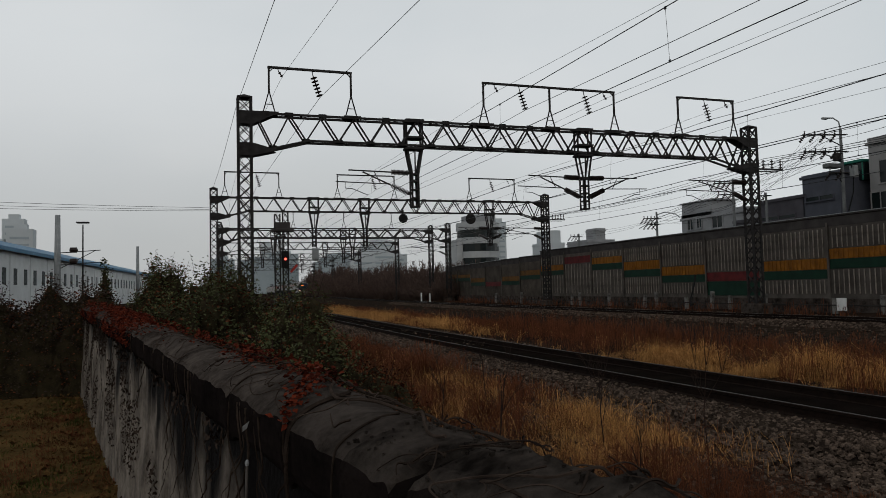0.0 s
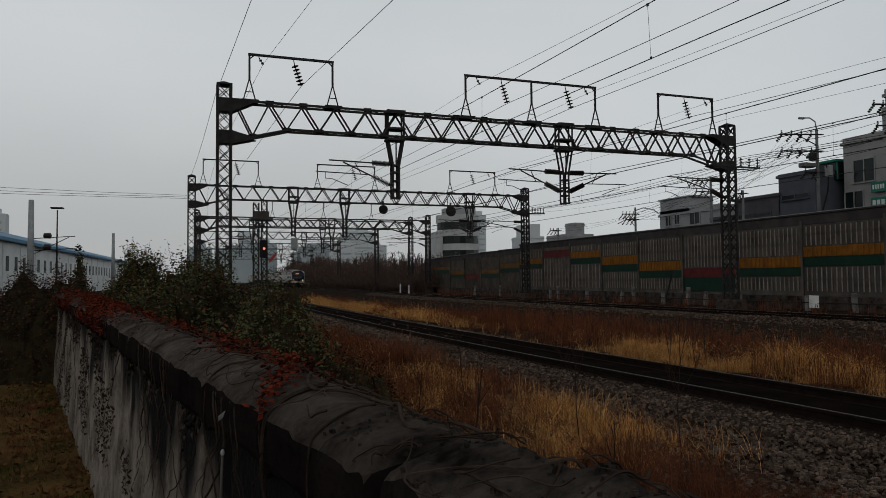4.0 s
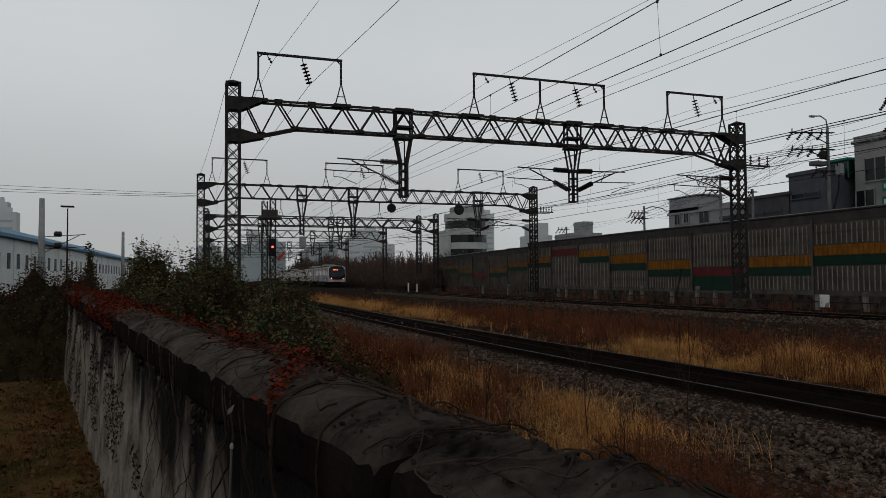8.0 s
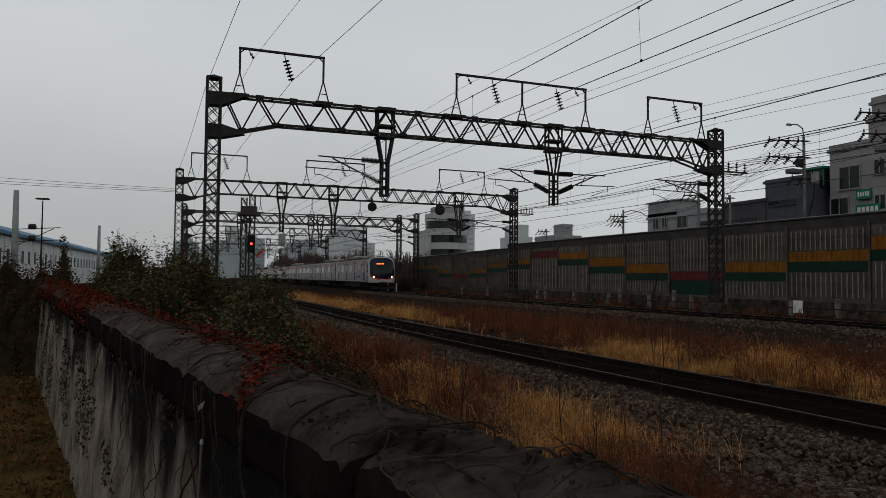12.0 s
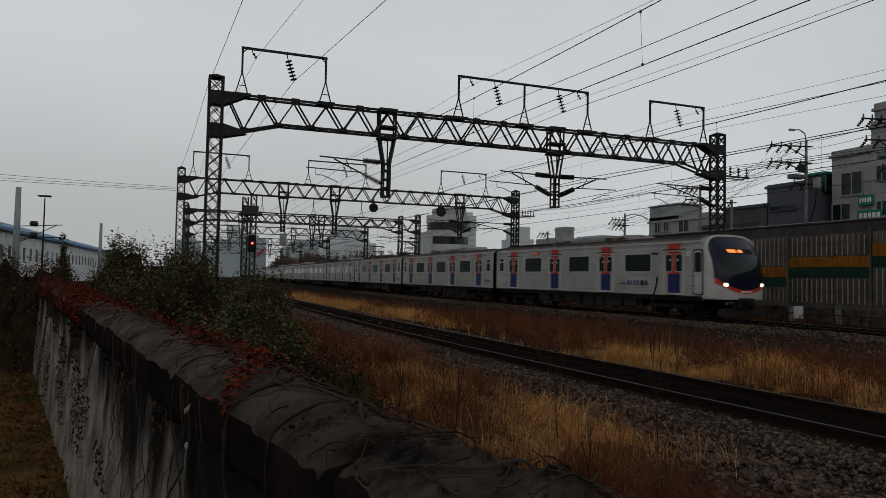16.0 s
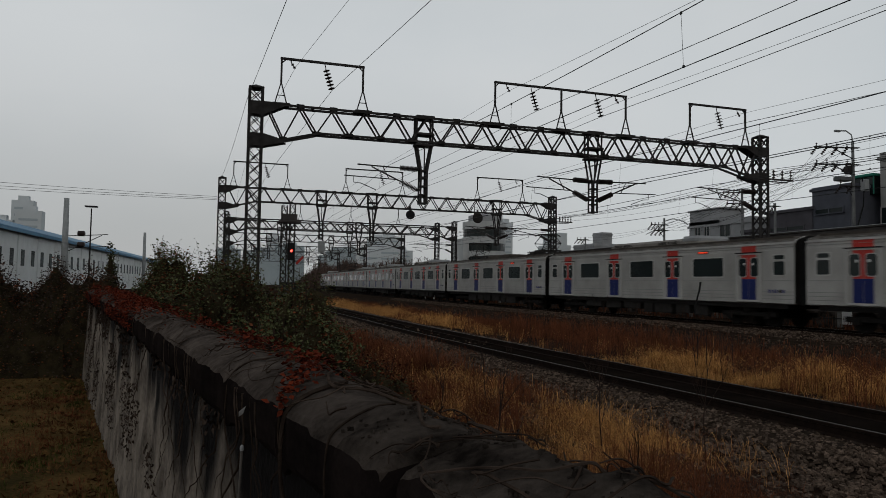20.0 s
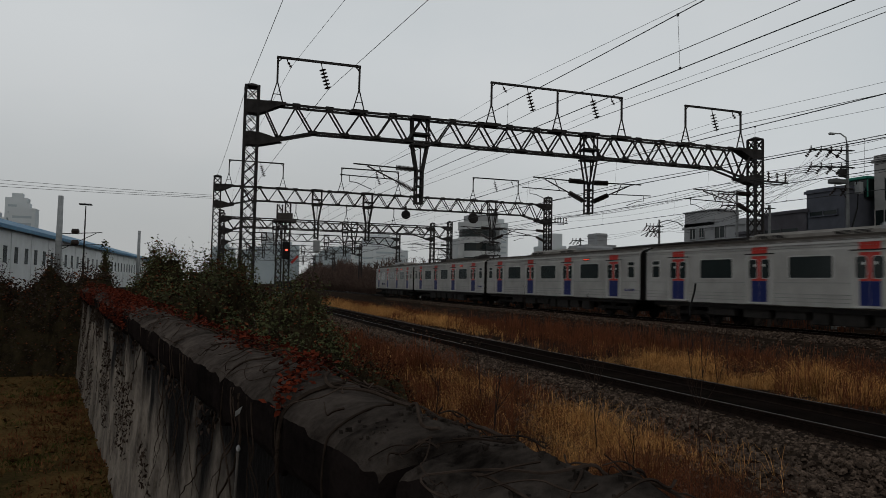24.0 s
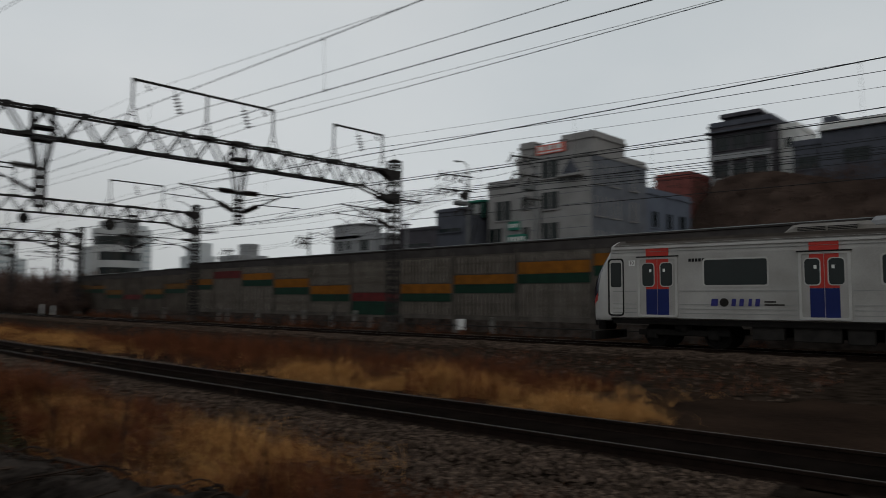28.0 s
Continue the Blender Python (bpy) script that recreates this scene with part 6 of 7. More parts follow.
def mortar_crumbs():
    """Broken mortar lying on the near end of the coping."""
    m = Mesh()
    for _ in range(260):
        y, i = random.uniform(.9, 1.75), random.choice((random.uniform(9.5, 13.5), random.uniform(6.0, 13.5)))
        (xa, za), (xb, zb) = COPING[int(i)], COPING[int(i) + 1]
        u, k = i - int(i), random.uniform(.002, .007)
        p = Vector((wall_x(y) + xa + (xb - xa) * u, y, wall_top(y) + za + (zb - za) * u + coping_rough(y, i) + k * .3))
        a = random.uniform(0, 6.28)
        v = [p + Vector((math.cos(a + q * 1.57) * k * random.uniform(.6, 1.2), math.sin(a + q * 1.57) * k * random.uniform(.6, 1.2), h * k * random.uniform(.5, .9))) for h in (-1, 1) for q in range(4)]
        m.add(v, [(0, 3, 2, 1), (4, 5, 6, 7), (0, 1, 5, 4), (1, 2, 6, 5), (2, 3, 7, 6), (3, 0, 4, 7)])
    tagged(part("mortar_crumbs", m, "coping_old"), "crumbs of broken mortar on the coping", "rubble", kind="stuff")


mortar_crumbs()
rod = thing("plastic_rod", "pale weathered plastic rod standing against the wall", "rod")
part("shaft", Mesh().tube([(wall_x(2.44) - .075, 2.44, 1.0), (wall_x(2.40) - .13, 2.40, -.42)], .0045, 8), "rod", rod, smooth=True)
part("tip", Mesh().lathe((wall_x(2.44) - .075, 2.44, .995), (0, 0, 1), [(0, .005), (.008, .007), (.016, .005), (.020, .001)], 8), "pale_house", rod, "pale cap")
caught = Mesh()
caught.add([(.120, 2.555, 1.085), (.118, 2.522, 1.108), (.138, 2.462, 1.136), (.132, 2.505, 1.104), (.122, 2.512, 1.110)], [(0, 1, 4), (1, 2, 4), (2, 3, 4), (3, 0, 4)])
tagged(part("withered_leaf", caught, "pale_house"), "pale withered leaf caught on a vine", "leaf")

# ---- the embankment and the thicket at the far end of the barrier ----
def thicket(name, label, x0, x1, y0, y1, h, n, seed, rise=0.0, base=None):
    rng = random.Random(seed)
    t = Mesh()
    for _ in range(n):
        y = y0 + (y1 - y0) * rng.random() ** 1.2
        x, v = rng.uniform(x0, x1), (y - y0) / (y1 - y0)
        hh = h * (1 + rise * v) * (0.4 + .6 * min(1, (x - x0) / (x1 - x0) * 1.6)) * rng.uniform(.55, 1.08) * (.85 + .35 * noise.noise((x * .2, y * .12, seed)))
        w = .028 + .00035 * y
        p = Vector((x, y, -.3 if base is None else base(x)))
        for _ in range(3):
            q = p + Vector((rng.uniform(-1.3, 1.3), rng.uniform(-1.3, 1.3), hh * rng.uniform(.6, 1.0)))
            t.bar(p, q, w, w * .6)
            for _ in range(6):
                e = p.lerp(q, rng.uniform(.3, 1))
                t.bar(e, e + Vector((rng.uniform(-1.0, 1.0), rng.uniform(-1.0, 1.0), rng.uniform(-.1, .7))), w * .6, w * .4)
    tagged(part(name, t, "brush"), label, "thicket", kind="stuff")


def mound(name, label, x0, x1, y0, y1, h, mat, flat=0.3):
    g = Mesh()
    nx, ny = 14, 40
    for j in range(ny + 1):
        for i in range(nx + 1):
            u, v = i / nx, j / ny
            z = h * min(1, u / flat) * (0.8 + .2 * noise.noise((u * 5, v * 9, 2))) * min(1, v * 8, (1 - v) * 8)
            g.v.append((x0 + (x1 - x0) * u, y0 + (y1 - y0) * v, -.45 + z))
    for j in range(ny):
        for i in range(nx):
            k = j * (nx + 1) + i
            g.f.append((k, k + 1, k + nx + 2, k + nx + 1))
            g.m.append(0)
    return tagged(part(name, g, mat), label, "slope", kind="structure")


mound("embankment", "brown brushwood embankment beyond the barrier", 28.8, 62, 84, 260, 4.2, "hill")
thicket("thicket", "dense leafless brown thicket on the embankment", 27.8, 35, 83, 235, 5.7, 3600, 3, .75)
mound("hillside", "dark wooded hillside behind the houses", 56, 130, -70, 44, 17.2, "hill", .2)
thicket("hill_brush", "leafless brown brush on the hillside", 57, 73, -40, 38, 2.0, 1400, 4, 0, lambda x: -.3 + 17.2 * min(1, (x - 56) / 14.8) * .77)

# ---- buildings ----
def building(name, label, x0, x1, y0, y1, z1, wall, windows=(), roof=None, category="house", z0=-.4, group="", parapet=.35):
    """A block with a parapet, a roof and windows (side, centre along the side, sill, width, height)."""
    b = thing(name, label, category, group=group)
    m = Mesh().soft_box(x0, y0, z0, x1, y1, z1, .05)
    part("facade", m, wall, b)
    r = Mesh().box(x0 - .12, y0 - .12, z1 - .1, x1 + .12, y1 + .12, z1 + .12)
    if parapet:
        for a in ((x0, y0, x0 + .18, y1), (x1 - .18, y0, x1, y1), (x0 + .18, y0, x1 - .18, y0 + .18), (x0 + .18, y1 - .18, x1 - .18, y1)):
            r.box(a[0], a[1], z1 + .12, a[2], a[3], z1 + .12 + parapet)
    part("roof", r, roof or wall, b)
    for side, c, sill, w, h in windows:
        g, f = Mesh(), Mesh()
        if side == "w":
            g.box(x0 - .03, c - w / 2, sill, x0 + .1, c + w / 2, sill + h)
            for a, q in ((c - w / 2 - .08, c - w / 2), (c + w / 2, c + w / 2 + .08), (c - .03, c + .03)):
                f.box(x0 - .09, a, sill - .08, x0 + .02, q, sill + h + .08)
            f.box(x0 - .16, c - w / 2 - .12, sill - .14, x0 + .02, c + w / 2 + .12, sill - .06)
        else:
            g.box(c - w / 2, y0 - .03, sill, c + w / 2, y0 + .1, sill + h)
            for a, q in ((c - w / 2 - .08, c - w / 2), (c + w / 2, c + w / 2 + .08), (c - .03, c + .03)):
                f.box(a, y0 - .09, sill - .08, q, y0 + .02, sill + h + .08)
            f.box(c - w / 2 - .12, y0 - .16, sill - .14, c + w / 2 + .12, y0 + .02, sill - .06)
        win = part("window", g, "glass", b, "dark window")
        part("window_frame", f, wall, win)
    return b


ap = building("apartment_building", "grey four-storey apartment house with a stepped roof", 48, 57, 29.8, 37.1, 13.3, "grey_render",
              [("w", 33.7, z, 1.6, 1.4) for z in (11.75, 9.15, 6.6)] + [("w", 36.2, z, .8, 1.0) for z in (9.4, 6.8)] + [("s", x, z, w, 1.5) for z in (11.0, 8.4, 5.6) for x, w in ((49.2, 1.3), (51.6, 1.3), (54.6, 1.0))], "grey_render", "apartment house")
# the side's shade is put into this facing's darker colour
part("side_facade", Mesh().soft_box(48.03, 29.76, -.4, 56.97, 29.8, 13.25, .01), "side_render", ap, "side wall coloured darker blue-grey for its shade")
building("stair_tower", "grey rooftop stair tower of the apartment house", 48.6, 53.5, 29.9, 33.0, 14.8, "grey_render", [], category="roof tower", z0=13.3)
building("stair_tower", "grey rooftop stair tower of the apartment house", 48.1, 49.4, 35.4, 36.9, 14.6, "grey_render", [], category="roof tower", z0=13.3)
building("apartment_wing", "lower grey wing of the apartment house", 48.2, 56, 37.1, 40.6, 11.65, "grey_render", [("w", 38.8, 8.6, 1.7, 1.65), ("w", 39.7, 6.6, 1.5, 1.3)], category="apartment house")
building("blue_house", "blue-grey side building behind the apartment house", 57, 66, 29.9, 36, 11.2, "blue_render", [("s", x, z, 1.2, 1.4) for z in (8.2, 5.2) for x in (58.6, 61.4, 64)], category="house")
building("dark_house", "dark blue clad house behind the barrier", 46, 54, 41.3, 44.9, 9.6, "dark_house", [("w", 43.2, 7.7, 2.6, .3)], category="house", parapet=.1)
building("shed", "long brown shed behind the barrier", 46, 54, 44.7, 49.9, 8.2, "brown_house", [("w", 47.5, 6.6, 3.6, .25)], category="shed", parapet=.05)
building("lean_to", "low dark lean-to beside the shed", 46, 52, 49.95, 52.8, 6.8, "brown_house", [], category="shed", parapet=.05)
ph = building("pale_house", "pale grey flat-roofed house with dark windows", 48, 51.5, 53.9, 63.0, 8.0, "pale_house", [("w", 61.5, 6.9, .8, 1.0), ("w", 60.1, 7.0, .7, 1.1), ("w", 57.4, 6.8, 1.4, 1.1)], category="house")
part("roof_room", Mesh().soft_box(48.0, 58.2, 8.1, 51, 62.9, 9.6, .05).box(47.9, 58.0, 9.6, 51.2, 63.1, 9.75), "pale_house", ph)
for k in range(9):
    part("course_joint", Mesh().box(47.985, 29.85, 4.6 + .95 * k, 48.0, 37.05, 4.635 + .95 * k), "side_render", ap)
tri = thing("gable_balcony", "dark triangular gabled balcony on the apartment house", "balcony")
part("gable", Mesh().add([(47.7, 30.8, 11.8), (47.7, 32.4, 11.8), (47.7, 31.6, 13.0), (48, 30.8, 11.8), (48, 32.4, 11.8), (48, 31.6, 13.0)], [(0, 1, 2), (3, 5, 4), (0, 3, 4, 1), (1, 4, 5, 2), (2, 5, 3, 0)]), "dark_house", tri)
part("slab", Mesh().soft_box(47.3, 30.5, 11.55, 48, 32.6, 11.75, .03), "grey_render", tri)
th = building("tiered_house", "dark tiered house with glazed storeys and a raised tower roof", 74, 82, 24.8, 31.3, 20.2, "brown_house",
              [("w", y, 17.6, 1.5, 1.4) for y in (26.2, 28.1, 30.0)] + [("w", y, 14.7, 1.6, 1.3) for y in (26.0, 28.0, 30.0)], "dark_house", "house", z0=10)
part("tower_room", Mesh().soft_box(75.5, 26.8, 20.3, 80, 30.1, 21.3, .05).box(75.0, 26.3, 21.3, 80.4, 30.6, 21.7), "brown_house", th)
part("balcony_band", Mesh().soft_box(73.6, 24.9, 16.4, 74, 31.2, 17.1, .04), "pale_house", th)
part("lower_storey", Mesh().soft_box(73.7, 24.9, 12.6, 73.96, 31.2, 14.6, .03), "pale_house", th, "pale rendered lower storey")
for y in (24.98, 26.95, 28.95, 30.95):
    part("pier", Mesh().soft_box(73.7, y, 14.6, 73.96, y + .2, 16.4, .02), "pale_house", th)
part("eave", Mesh().soft_box(73.4, 24.5, 19.4, 74.2, 31.6, 19.6, .03), "dark_house", th)
building("white_house", "small white house wedged behind the tiered house", 76, 82, 23.0, 24.75, 19.4, "white", [("w", 23.9, 17.4, .8, 1.0)], category="house", z0=10)
building("hill_annex", "low dark annex with a pale window band", 74, 80, 20.6, 22.95, 17.0, "dark_house", [("w", 21.6, 14.6, 1.9, 1.1)], "dark_house", "house", z0=9)
hh = building("hill_house", "dark flat-roofed house with a pale roof edge on the hillside", 74, 84, 4, 20.5, 18.2, "dark_house", [("w", 17.3, 14.8, 2.2, 1.3), ("w", 12.5, 15.2, 3, 1.2)], "dark_house", "house", z0=9)
part("roof_edge", Mesh().soft_box(73.55, 4, 18.0, 74.3, 20.4, 18.75, .04), "white", hh)
part("roof_room", Mesh().soft_box(74.4, 18.9, 18.4, 77, 20.3, 19.5, .05), "dark_house", hh)
building("red_house", "low house with a dull red wall", 70, 78, 31.6, 35.6, 14.6, "tile_red", [], category="house", z0=9)
building("block_house", "pale boxy roofs beyond the barrier", 68.6, 74.5, 118, 126, 9.4, "pale_house", [], category="house")
building("block_tower", "pale water tower house beyond the barrier", 70.6, 72.8, 118.5, 122, 11.6, "pale_house", [], category="house", z0=9.5)
sb = building("stepped_block", "stepped pale office block beyond the barrier", 81.2, 86.4, 160, 168, 11.6, "far_tower", [], category="office block")
part("upper_block", Mesh().soft_box(82, 160.5, 11.6, 85.6, 167, 15.2, .05), "far_tower", sb)
bn = thing("roof_banner", "red banner with pale unreadable lettering on the roof edge", "banner")
part("sheet", Mesh().soft_box(47.9, 32.2, 13.75, 48.0, 35.0, 14.55, .02), "sign_red", bn)
for k in range(3):
    part("lettering_bar", Mesh().box(47.88, 32.5 + .85 * k, 14.08, 47.9, 33.1 + .85 * k, 14.44), "white", bn)
part("lettering_bar", Mesh().box(47.88, 32.5, 13.84, 47.9, 34.8, 13.96), "white", bn)
rf = thing("roof_railing", "thin steel railing along the roof edge", "railing")
for k in range(8):
    part("baluster", Mesh().bar((48.1, 32.2 + .45 * k, 13.7), (48.1, 32.2 + .45 * k, 14.75), .03), "steel", rf)
part("handrail", Mesh().bar((48.1, 32.1, 14.75), (48.1, 35.45, 14.75), .04), "steel", rf)
for ya, yb, za, zb in ((36.83, 38.03, 7.61, 8.36), (36.14, 38.09, 6.46, 7.23)):
    sn = thing("shop_sign", "green shop sign with pale unreadable lettering", "sign", group="shop signs")
    part("board", Mesh().soft_box(47.82, ya, za, 48.0, yb, zb, .02), "sign_green", sn)
    for k in range(5):
        w = (yb - ya - .2) / 5
        part("lettering_bar", Mesh().box(47.8, ya + .12 + k * w, za + .22, 47.82, ya + .08 + (k + .8) * w, zb - .2), "white", sn)
gr = thing("roof_shelter", "green glazed roof shelter beside the apartment house", "roof shelter")
part("glazing", Mesh().soft_box(48.0, 40.9, 9.0, 50.0, 42.8, 10.4, .04), "glass", gr)
part("roof", Mesh().soft_box(47.8, 40.85, 10.4, 50.2, 43.0, 10.62, .04), "sign_green", gr)
for y in (40.95, 41.85, 42.75):
    part("mullion", Mesh().box(47.94, y - .04, 9.0, 48.0, y + .04, 10.4), "sign_green", gr)


def shed_row():
    """The long cream shed with its blue roof, beyond the left side of the line."""
    b = thing("warehouse", "long cream warehouse with a blue sheet roof and narrow windows", "warehouse", pose(-21.6, 62, 0, 0, 0, -2.2))
    L = 190.0
    m = Mesh().box(-14, 0, -.4, 0, L, 6.9)
    part("facade", m, "shed_wall", b)
    r = Mesh().prism([(.6, 6.75), (.6, 7.05), (-7, 9.4), (-14.6, 7.05), (-14.6, 6.75)], -.6, L + .6)
    part("roof", r, "blue_roof", b, "blue sheet metal roof")
    fs = Mesh().box(.6, -.6, 6.6, .68, L + .6, 7.0)
    part("fascia", fs, "blue_roof", b)
    wd = Mesh().box(-.06, -.62, 0, .04, .62, 1.85).data("window", "glass")
    for k in range(46):
        w = part("window", wd, "", b)
        w.matrix_basis = pose(0.01, 1.05 + k * 4.1, 3.0)
    ps = Mesh().box(-.02, -.12, -.4, .10, .12, 6.7).data("pilaster", "shed_wall")
    for k in range(22):
        w = part("pilaster", ps, "", b)
        w.matrix_basis = pose(0, 3.1 + k * 8.2, 0)
    return b


shed_row()


def round_tower():
    b = thing("round_office", "white rounded office tower with dark ribbon windows", "office tower", pose(62.0, 158, 0))
    part("roof_plant", Mesh().box(-2.6, -.1, 18.3, -2.5, .1, 20.6).box(.4, -.1, 18.3, .5, .1, 21.2).box(2.0, -.1, 18.3, 2.1, .1, 20.0).box(-2.6, -.05, 19.6, 2.1, .05, 19.7), "steel", b, "spindly roof aerials")
    for z0, z1, mt in ((-.4, 6.5, "office_white"), (6.5, 8.2, "glass"), (8.2, 9.7, "office_white"), (9.7, 11.5, "glass"), (11.5, 13.0, "office_white"), (13.0, 14.8, "glass"), (14.8, 16.6, "office_white")):
        m = Mesh().lathe((0, 0, z0), (0, 0, 1), [(0, 5.2 if mt == "office_white" else 5.0), (z1 - z0, 5.2 if mt == "office_white" else 5.0)], 24)
        part("storey" if mt == "office_white" else "ribbon_window", m, mt, b)
    m = Mesh().box(-6.0, -2, -.4, -4, 6, 12.6)
    part("side_block", m, "office_white", b)
    m = Mesh().soft_box(-3, -3, 16.6, 3.5, 3, 18.4, .1)
    part("roof_room", m, "pale_house", b)


round_tower()


def far_block(x, y, w, d, h, mat):
    b = thing("far_tower_block", "distant tower block, haze put into its pale colour", "tower block", pose(x, y, 0), "distant tower blocks")
    part("facade", Mesh().box(-w / 2, -d / 2, -1, w / 2, d / 2, h), mat, b)
    part("roof_room", Mesh().box(-w / 4, -d / 4, h, w / 4, d / 4, h + 3), mat, b)
    wm = Mesh().box(-w * .36, -.15, -.7, w * .36, .1, .7).data("window_band", "far_blue")
    for k in range(int(h / 4.5)):
        o = part("window_band", wm, "", b)
        o.matrix_basis = pose(0, -d / 2, 3 + k * 4.2)


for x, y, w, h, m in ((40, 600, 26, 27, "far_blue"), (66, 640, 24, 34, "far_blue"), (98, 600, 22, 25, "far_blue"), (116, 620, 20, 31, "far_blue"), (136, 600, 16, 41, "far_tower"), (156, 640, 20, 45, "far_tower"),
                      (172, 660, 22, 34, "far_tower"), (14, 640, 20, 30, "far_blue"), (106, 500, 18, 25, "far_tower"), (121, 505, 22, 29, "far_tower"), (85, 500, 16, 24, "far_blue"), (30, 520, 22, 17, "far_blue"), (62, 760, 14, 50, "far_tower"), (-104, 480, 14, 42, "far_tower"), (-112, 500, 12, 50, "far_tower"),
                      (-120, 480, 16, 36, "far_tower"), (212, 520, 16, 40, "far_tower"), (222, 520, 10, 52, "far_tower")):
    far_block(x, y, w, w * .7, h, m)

# ---- poles, signals and signs ----
def lattice_pole(x, y, h, label):
    p = thing("lattice_pole", label, "pole", group="lattice poles")
    m = Mesh()
    lattice(m, x, y, -.4, h, .36, .36, .5, .06, .035)
    part("mast", m, "steel", p)
    return p


lattice_pole(4.75, 50, 6.9, "slim dark lattice signal pole")
sp = lattice_pole(5.3, 50, 7.1, "slim dark lattice signal pole with platform")
sg = thing("railway_signal", "railway signal with a glowing red lamp", "signal")
part("head", Mesh().soft_box(4.95, 49.2, 3.1, 5.45, 49.6, 4.3, .05), "rubber", sg)
part("lamp", Mesh().lathe((5.2, 49.2, 3.72), (0, -1, 0), [(0, .075), (.04, .065), (.06, .03)], 12), "signal_red", sg, "glowing red lamp")
part("bracket", Mesh().box(5.1, 49.55, 3.5, 5.3, 49.9, 3.7), "steel", sg)
tagged(part("signal_platform", Mesh().soft_box(4.35, 49.5, 5.65, 5.85, 50.5, 5.85, .04).box(4.6, 49.6, 5.85, 5.6, 49.9, 6.3), "barrier_dark"), "small dark platform on the signal pole", "platform")


def sloping_pole(x, y, h, r=.19):
    p = thing("concrete_pole", "tapered pale concrete pole beside the warehouse", "pole", group="concrete poles")
    part("shaft", Mesh().lathe((x, y, -.4), (0, 0, 1), [(0, r * 1.5), (h + .4, r)], 12), "concrete_pole", p, smooth=True)
    a = Mesh()
    for z in (4.9, 6.2):
        a.tube([(x, y, z), (x + 4.2, y, z + .3)], .045, 5)
    a.tube([(x, y, 4.4), (x + 3.6, y, 6.4)], .04, 5)
    part("arm", a, "steel", p)
    for z in (5.3, 6.5):
        i = Mesh().lathe((x + 1.2, y - .3, z), (1, 0, 0), [(0, .1), (.1, .3), (.7, .3), (.8, .1)], 10)
        part("insulator", i, "porcelain", p)
    return p


sloping_pole(-15.0, 85, 10.3, .26)
sloping_pole(-15.0, 180, 12.8, .3)
lm = thing("light_mast", "tall slim yard light mast with a flat head", "light mast")
part("mast", Mesh().lathe((-15.0, 101.6, -.4), (0, 0, 1), [(0, .13), (11.2, .07)], 8), "train_box", lm)
part("lamp_head", Mesh().soft_box(-15.75, 101, 10.95, -14.25, 102, 11.12, .05), "steel", lm)


def utility_pole(x, y, h, levels, lamp=True, group="utility poles"):
    """A tapered pole; each level is (height, reach towards the line, number of insulator pairs)."""
    p = thing("utility_pole", "grey utility pole with crossarms, insulators and cables", "utility pole", group=group)
    part("shaft", Mesh().lathe((x, y, -.4), (0, 0, 1), [(0, .16), (h + .4, .09)], 10), "pole_grey", p, smooth=True)
    for z, reach, n in levels:
        b = Mesh().bar((x - reach, y + reach * .25, z), (x + .35, y - .1, z), .10, .09)
        b.bar((x - reach * .55, y + reach * .14, z), (x, y, z - .75), .05)
        b.bar((x - reach, y + reach * .25 - .16, z - .02), (x + .35, y - .26, z - .02), .05)
        c = part("crossarm", b, "steel", p)
        for k in range(n):
            u = reach * (.95 - .8 * k / max(1, n - 1))
            i = Mesh()
            insulator(i, (x - u, y + u * .25, z - .03), (x - u - .38, y + u * .25 + .1, z - .52), 4, .10)
            part("insulator", i, "porcelain", c)
            i = Mesh()
            insulator(i, (x - u, y + u * .25, z + .05), (x - u, y + u * .25, z + .28), 2, .07)
            part("pin_insulator", i, "porcelain", c)
    if lamp:
        l = Mesh().tube([(x, y, h), (x - .05, y + .05, h + .5), (x - .25, y + .3, h + .8), (x - .5, y + .6, h + .85)], .05, 6)
        part("lamp_bracket", l, "concrete_pole", p)
        part("lamp_head", Mesh().soft_box(x - .85, y + .55, h + .76, x - .4, y + .75, h + .9, .03), "concrete_pole", p)
    return p


def service_drops(x, y, z, n, to, fall):
    for k in range(n):
        wire(sag_line((x - .5 * (k % 4) - .4, y + .15 * k, z - .05 * k), (to[0], to[1] + 1.4 * (k % 3), to[2] - .16 * k), fall + .12 * k), .007, "slack service cable from the utility pole", "service_cable")


up = utility_pole(40.85, 36.4, 11.6, ((11.2, 2.6, 4), (10.05, 2.6, 4), (8.6, .9, 2)))
part("transformer", Mesh().soft_box(39.5, 36.2, 8.9, 40.6, 36.8, 9.2, .06), "pole_grey", up)
part("transformer", Mesh().lathe((40.2, 36.2, 9.35), (0, 0, 1), [(0, .22), (.1, .26), (.5, .26), (.56, .1)], 10), "steel", up)
part("cable_riser", Mesh().tube([(41.0, 36.2, 6.0), (41.6, 36.3, 7.3), (41.7, 36.3, 8.6), (41.5, 36.3, 9.2)], .05, 5), "rubber", up)
part("junction_box", Mesh().soft_box(41.55, 36.1, 8.3, 41.95, 36.5, 9.1, .04), "concrete_pole", up)
up = utility_pole(41.5, 30.4, 11.9, ((11.9, 2.2, 4), (10.6, 2.0, 3), (8.9, .9, 2)), False)
part("transformer", Mesh().soft_box(40.3, 30.2, 9.5, 41.2, 30.8, 9.85, .06), "pole_grey", up)
part("cable_riser", Mesh().tube([(41.7, 30.2, 6.0), (42.0, 30.3, 7.6), (41.9, 30.3, 9.2)], .06, 5), "rubber", up)
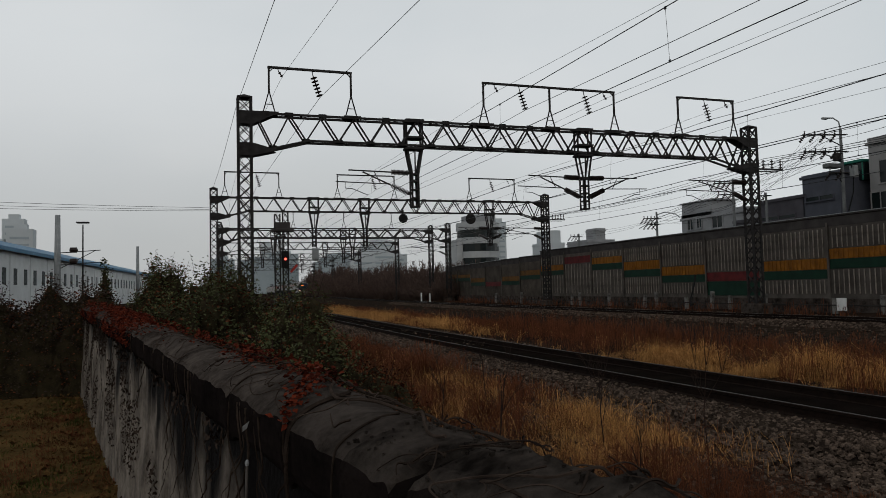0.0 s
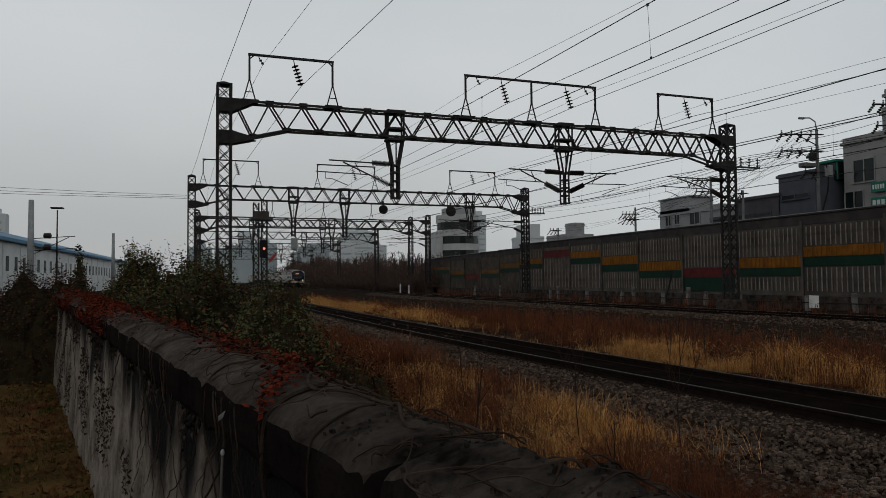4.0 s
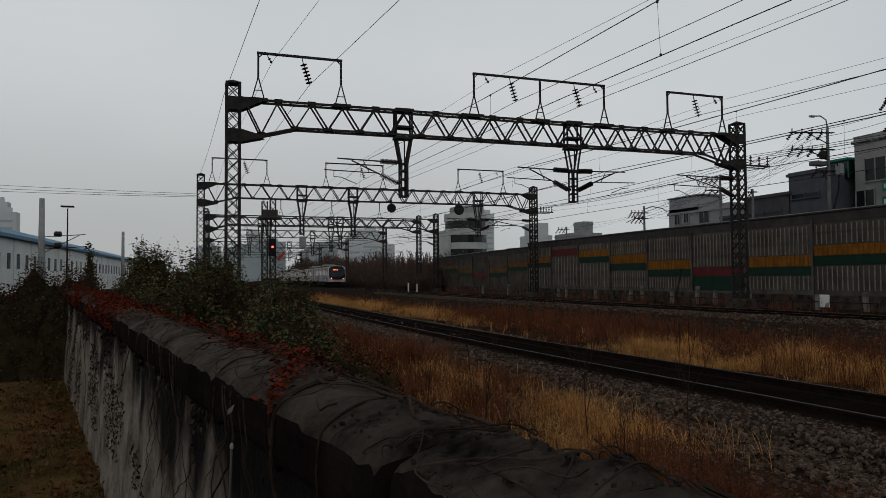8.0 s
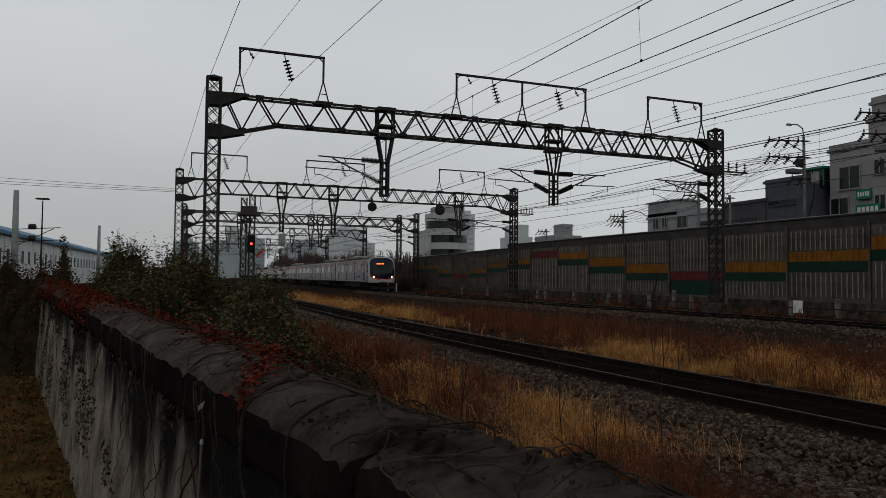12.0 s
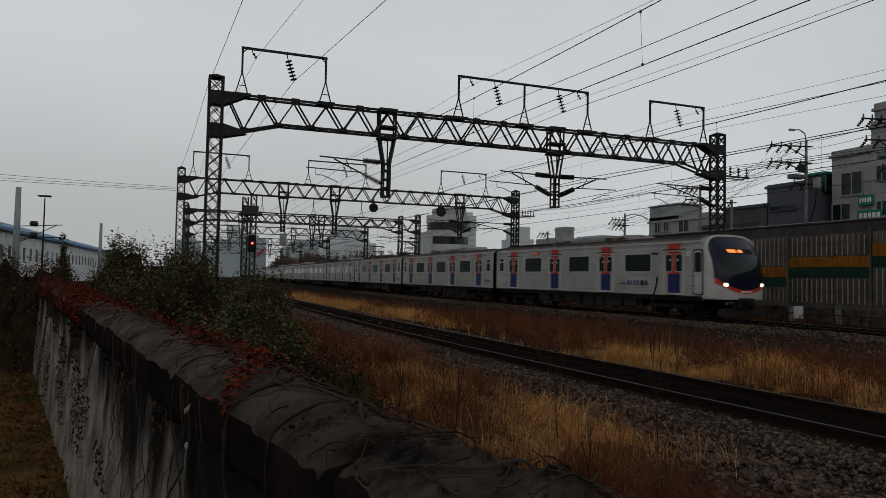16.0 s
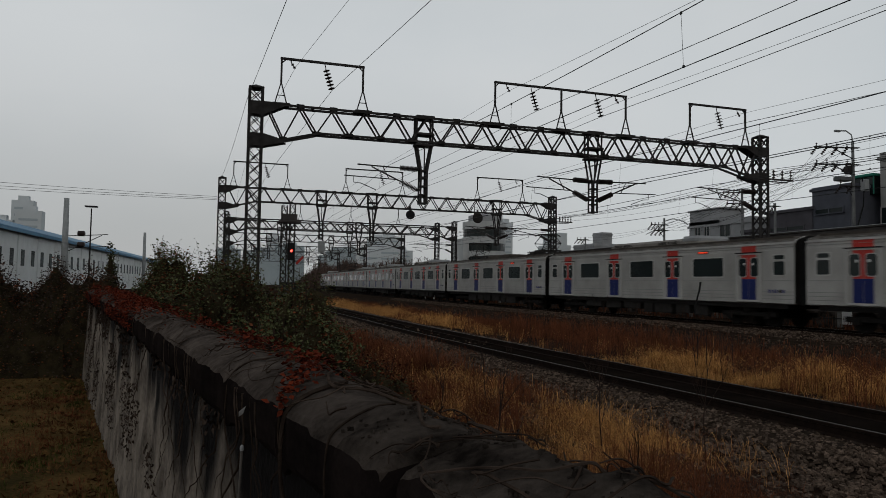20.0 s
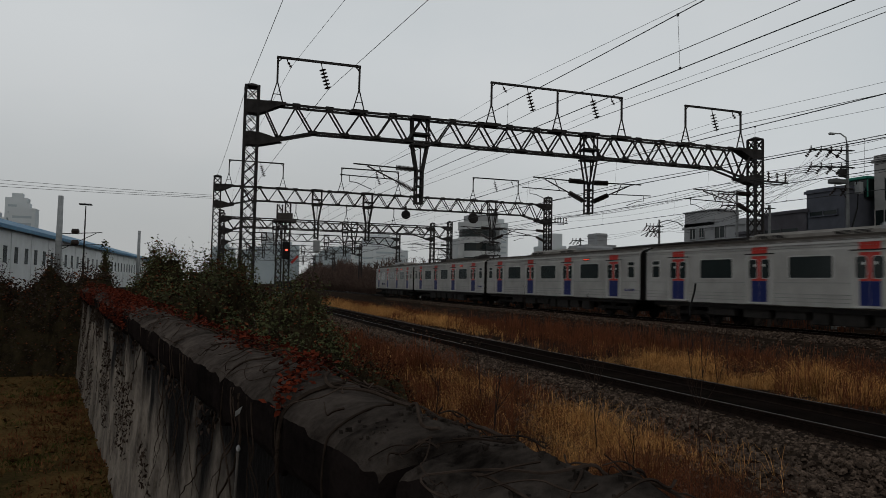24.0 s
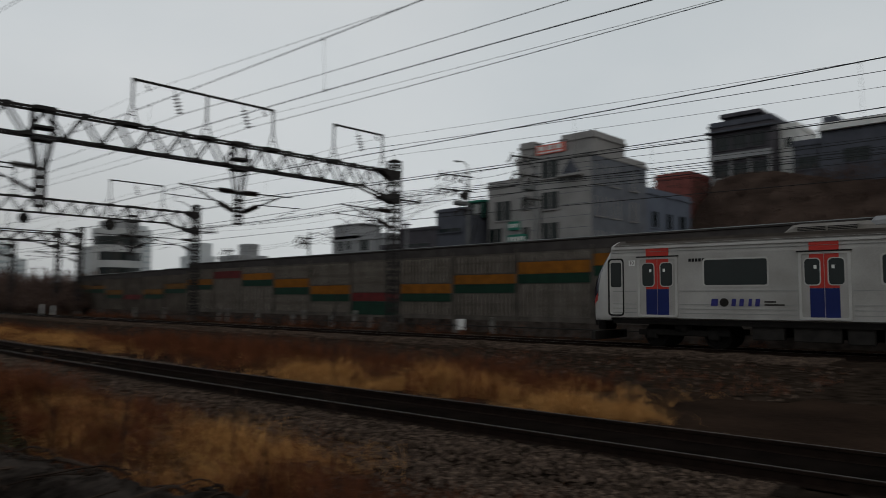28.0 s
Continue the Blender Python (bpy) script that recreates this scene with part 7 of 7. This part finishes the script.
up = utility_pole(42, 58.9, 8.4, ((7.75, 1.3, 4), (7.2, 1.0, 3)), False)
part("lamp_arm", Mesh().tube([(42, 58.9, 8.1), (42, 57.6, 8.25), (42, 56.0, 7.9), (42, 55.3, 7.5)], .05, 6), "concrete_pole", up)
part("lamp_arm", Mesh().tube([(42, 58.9, 7.4), (41.9, 60.5, 7.3), (41.8, 61.6, 7.0)], .04, 6), "concrete_pole", up)
utility_pole(44, 46.7, 8.7, ((8.45, .7, 2),), False)
utility_pole(42, 48.2, 10.0, ((9.65, 1.6, 4), (8.7, 1.3, 3)), False)
utility_pole(43, 76.0, 7.6, ((7.3, 1.0, 3),), False)
service_drops(40, 36.4, 11.0, 5, (30.5, 38.0, 6.6), .8)
service_drops(40, 36.4, 10.0, 4, (30.5, 41.0, 6.0), .9)
service_drops(41.8, 48.2, 9.5, 3, (31.0, 53.0, 6.0), .8)
for k in range(4):
    z = 11.0 - .28 * k
    wire(sag_line((40 - .3 * (k % 3), 36.4, z), (26.0, 28 + 26 * (k % 2), 7.3 - .12 * k), 0.9), .007, "slack service cable from the utility pole", "service_cable")
for k in range(5):
    za, zb, zc = 11.3 - .55 * k, 11.8 - .6 * k, 11.4 - .6 * k
    wire(sag_line((40 - .3 * k, 36.4, za), (41 - .2 * k, 30.4, zb), .15) + sag_line((41 - .2 * k, 30.4, zb), (40, -20, zc), .6)[1:], .014, "thin black street power line", "power_line")
    wire(sag_line((40 - .3 * k, 36.4, za), (41.5 - .2 * k, 48.2, 9.9 - .3 * k), .3) + sag_line((41.5 - .2 * k, 48.2, 9.9 - .3 * k), (42, 58.9, 8.1 - .25 * k), .3)[1:], .012, "thin black street power line", "power_line")

mk = thing("track_marker", "small white enamel marker plate on a stake", "marker")
part("plate", Mesh().soft_box(28.47, 25.55, -.02, 28.51, 26.1, .58, .01), "white", mk)
part("stake", Mesh().box(28.52, 25.78, -.3, 28.56, 25.86, .5), "steel", mk)
for x, y, h in ((24.3, 80.7, .95), (26.4, 84, .8)):
    st = thing("white_post", "short white painted trackside post", "post", group="trackside posts")
    part("shaft", Mesh().soft_box(x - .07, y - .07, -.3, x + .07, y + .07, h, .02), "white", st)

for x, z, r, mt in ((15.4, 7.25, .38, "rubber"), (21.3, 7.25, .45, "train_box")):
    d = thing("round_signal", "round signal board hung on the gantry, seen from behind", "signal board", group="signal boards")
    part("disc", Mesh().lathe((x, 55.8, z), (0, -1, 0), [(0, r), (.05, r), (.12, r * .8)], 18), mt, d)
    part("hanger", Mesh().box(x - .05, 55.75, z, x + .05, 55.95, z + .7), "steel", d)
cb = thing("cable_cabinet", "pale metal cabinet fixed to a gantry post", "cabinet")
part("case", Mesh().soft_box(7.95, 55.6, 3.95, 8.45, 56.0, 4.85, .03), "concrete_pole", cb)
part("door", Mesh().soft_box(8.0, 55.57, 4.0, 8.4, 55.6, 4.8, .01), "concrete_pole", cb)
tp = thing("slim_post", "slim grey trackside post", "post")
part("shaft", Mesh().lathe((26.4, 100, -.4), (0, 0, 1), [(0, .07), (6.1, .05)], 8), "steel", tp)

for k, (y, h) in enumerate(((24.3, .75), (27.0, .6), (31.6, .8), (34.4, .7), (36.0, .95), (38.3, .6), (41.5, .9), (43.0, .7), (47.5, .8), (52.0, .9), (53.4, .7), (58.0, .8), (63.5, .9), (70.0, .8))):
    st = thing("concrete_stub", "short broken concrete stub at the foot of the barrier", "stub", pose(29.35, y, -.35, random.uniform(-6, 6), random.uniform(-6, 6)), "stubs at the barrier")
    part("shaft", Mesh().soft_box(-.09, -.11, 0, .09, .11, h + .3, .02), "wall", st)

# ---- small works on the left of the line ----
tr = thing("motor_trolley", "small dark track trolley parked on the siding", "trolley", pose(7.7, 74, -.14))
part("chassis", Mesh().soft_box(-1.0, -1.4, .35, 1.0, 1.4, .75, .05), "train_dark", tr)
part("cabin", Mesh().soft_box(-.9, -1.0, .75, .9, 1.0, 1.75, .1), "train_box", tr)
part("windscreen", Mesh().soft_box(-.75, -1.03, 1.2, .75, -1.0, 1.62, .01), "glass", tr)
part("roof", Mesh().soft_box(-.98, -1.1, 1.75, .98, 1.1, 1.84, .03), "concrete_pole", tr)
part("bumper", Mesh().soft_box(-1.0, -1.5, .55, 1.0, -1.4, .68, .02), "concrete_pole", tr)
for s_ in (-.75, .75):
    for y_ in (-.9, .9):
        part("wheel", Mesh().lathe((s_ - .06, y_, .22), (1, 0, 0), [(0, .2), (.02, .24), (.04, .21), (.12, .21)], 14), "rubber", tr)
rs = thing("route_plate", "red slanted plate on the signal pole", "sign plate")
part("plate", Mesh().bar((5.6, 49.7, 2.85), (6.05, 49.7, 3.35), .05, .16), "train_red", rs)
part("bracket", Mesh().bar((5.3, 49.75, 3.1), (5.8, 49.75, 3.1), .04), "steel", rs)

motions()
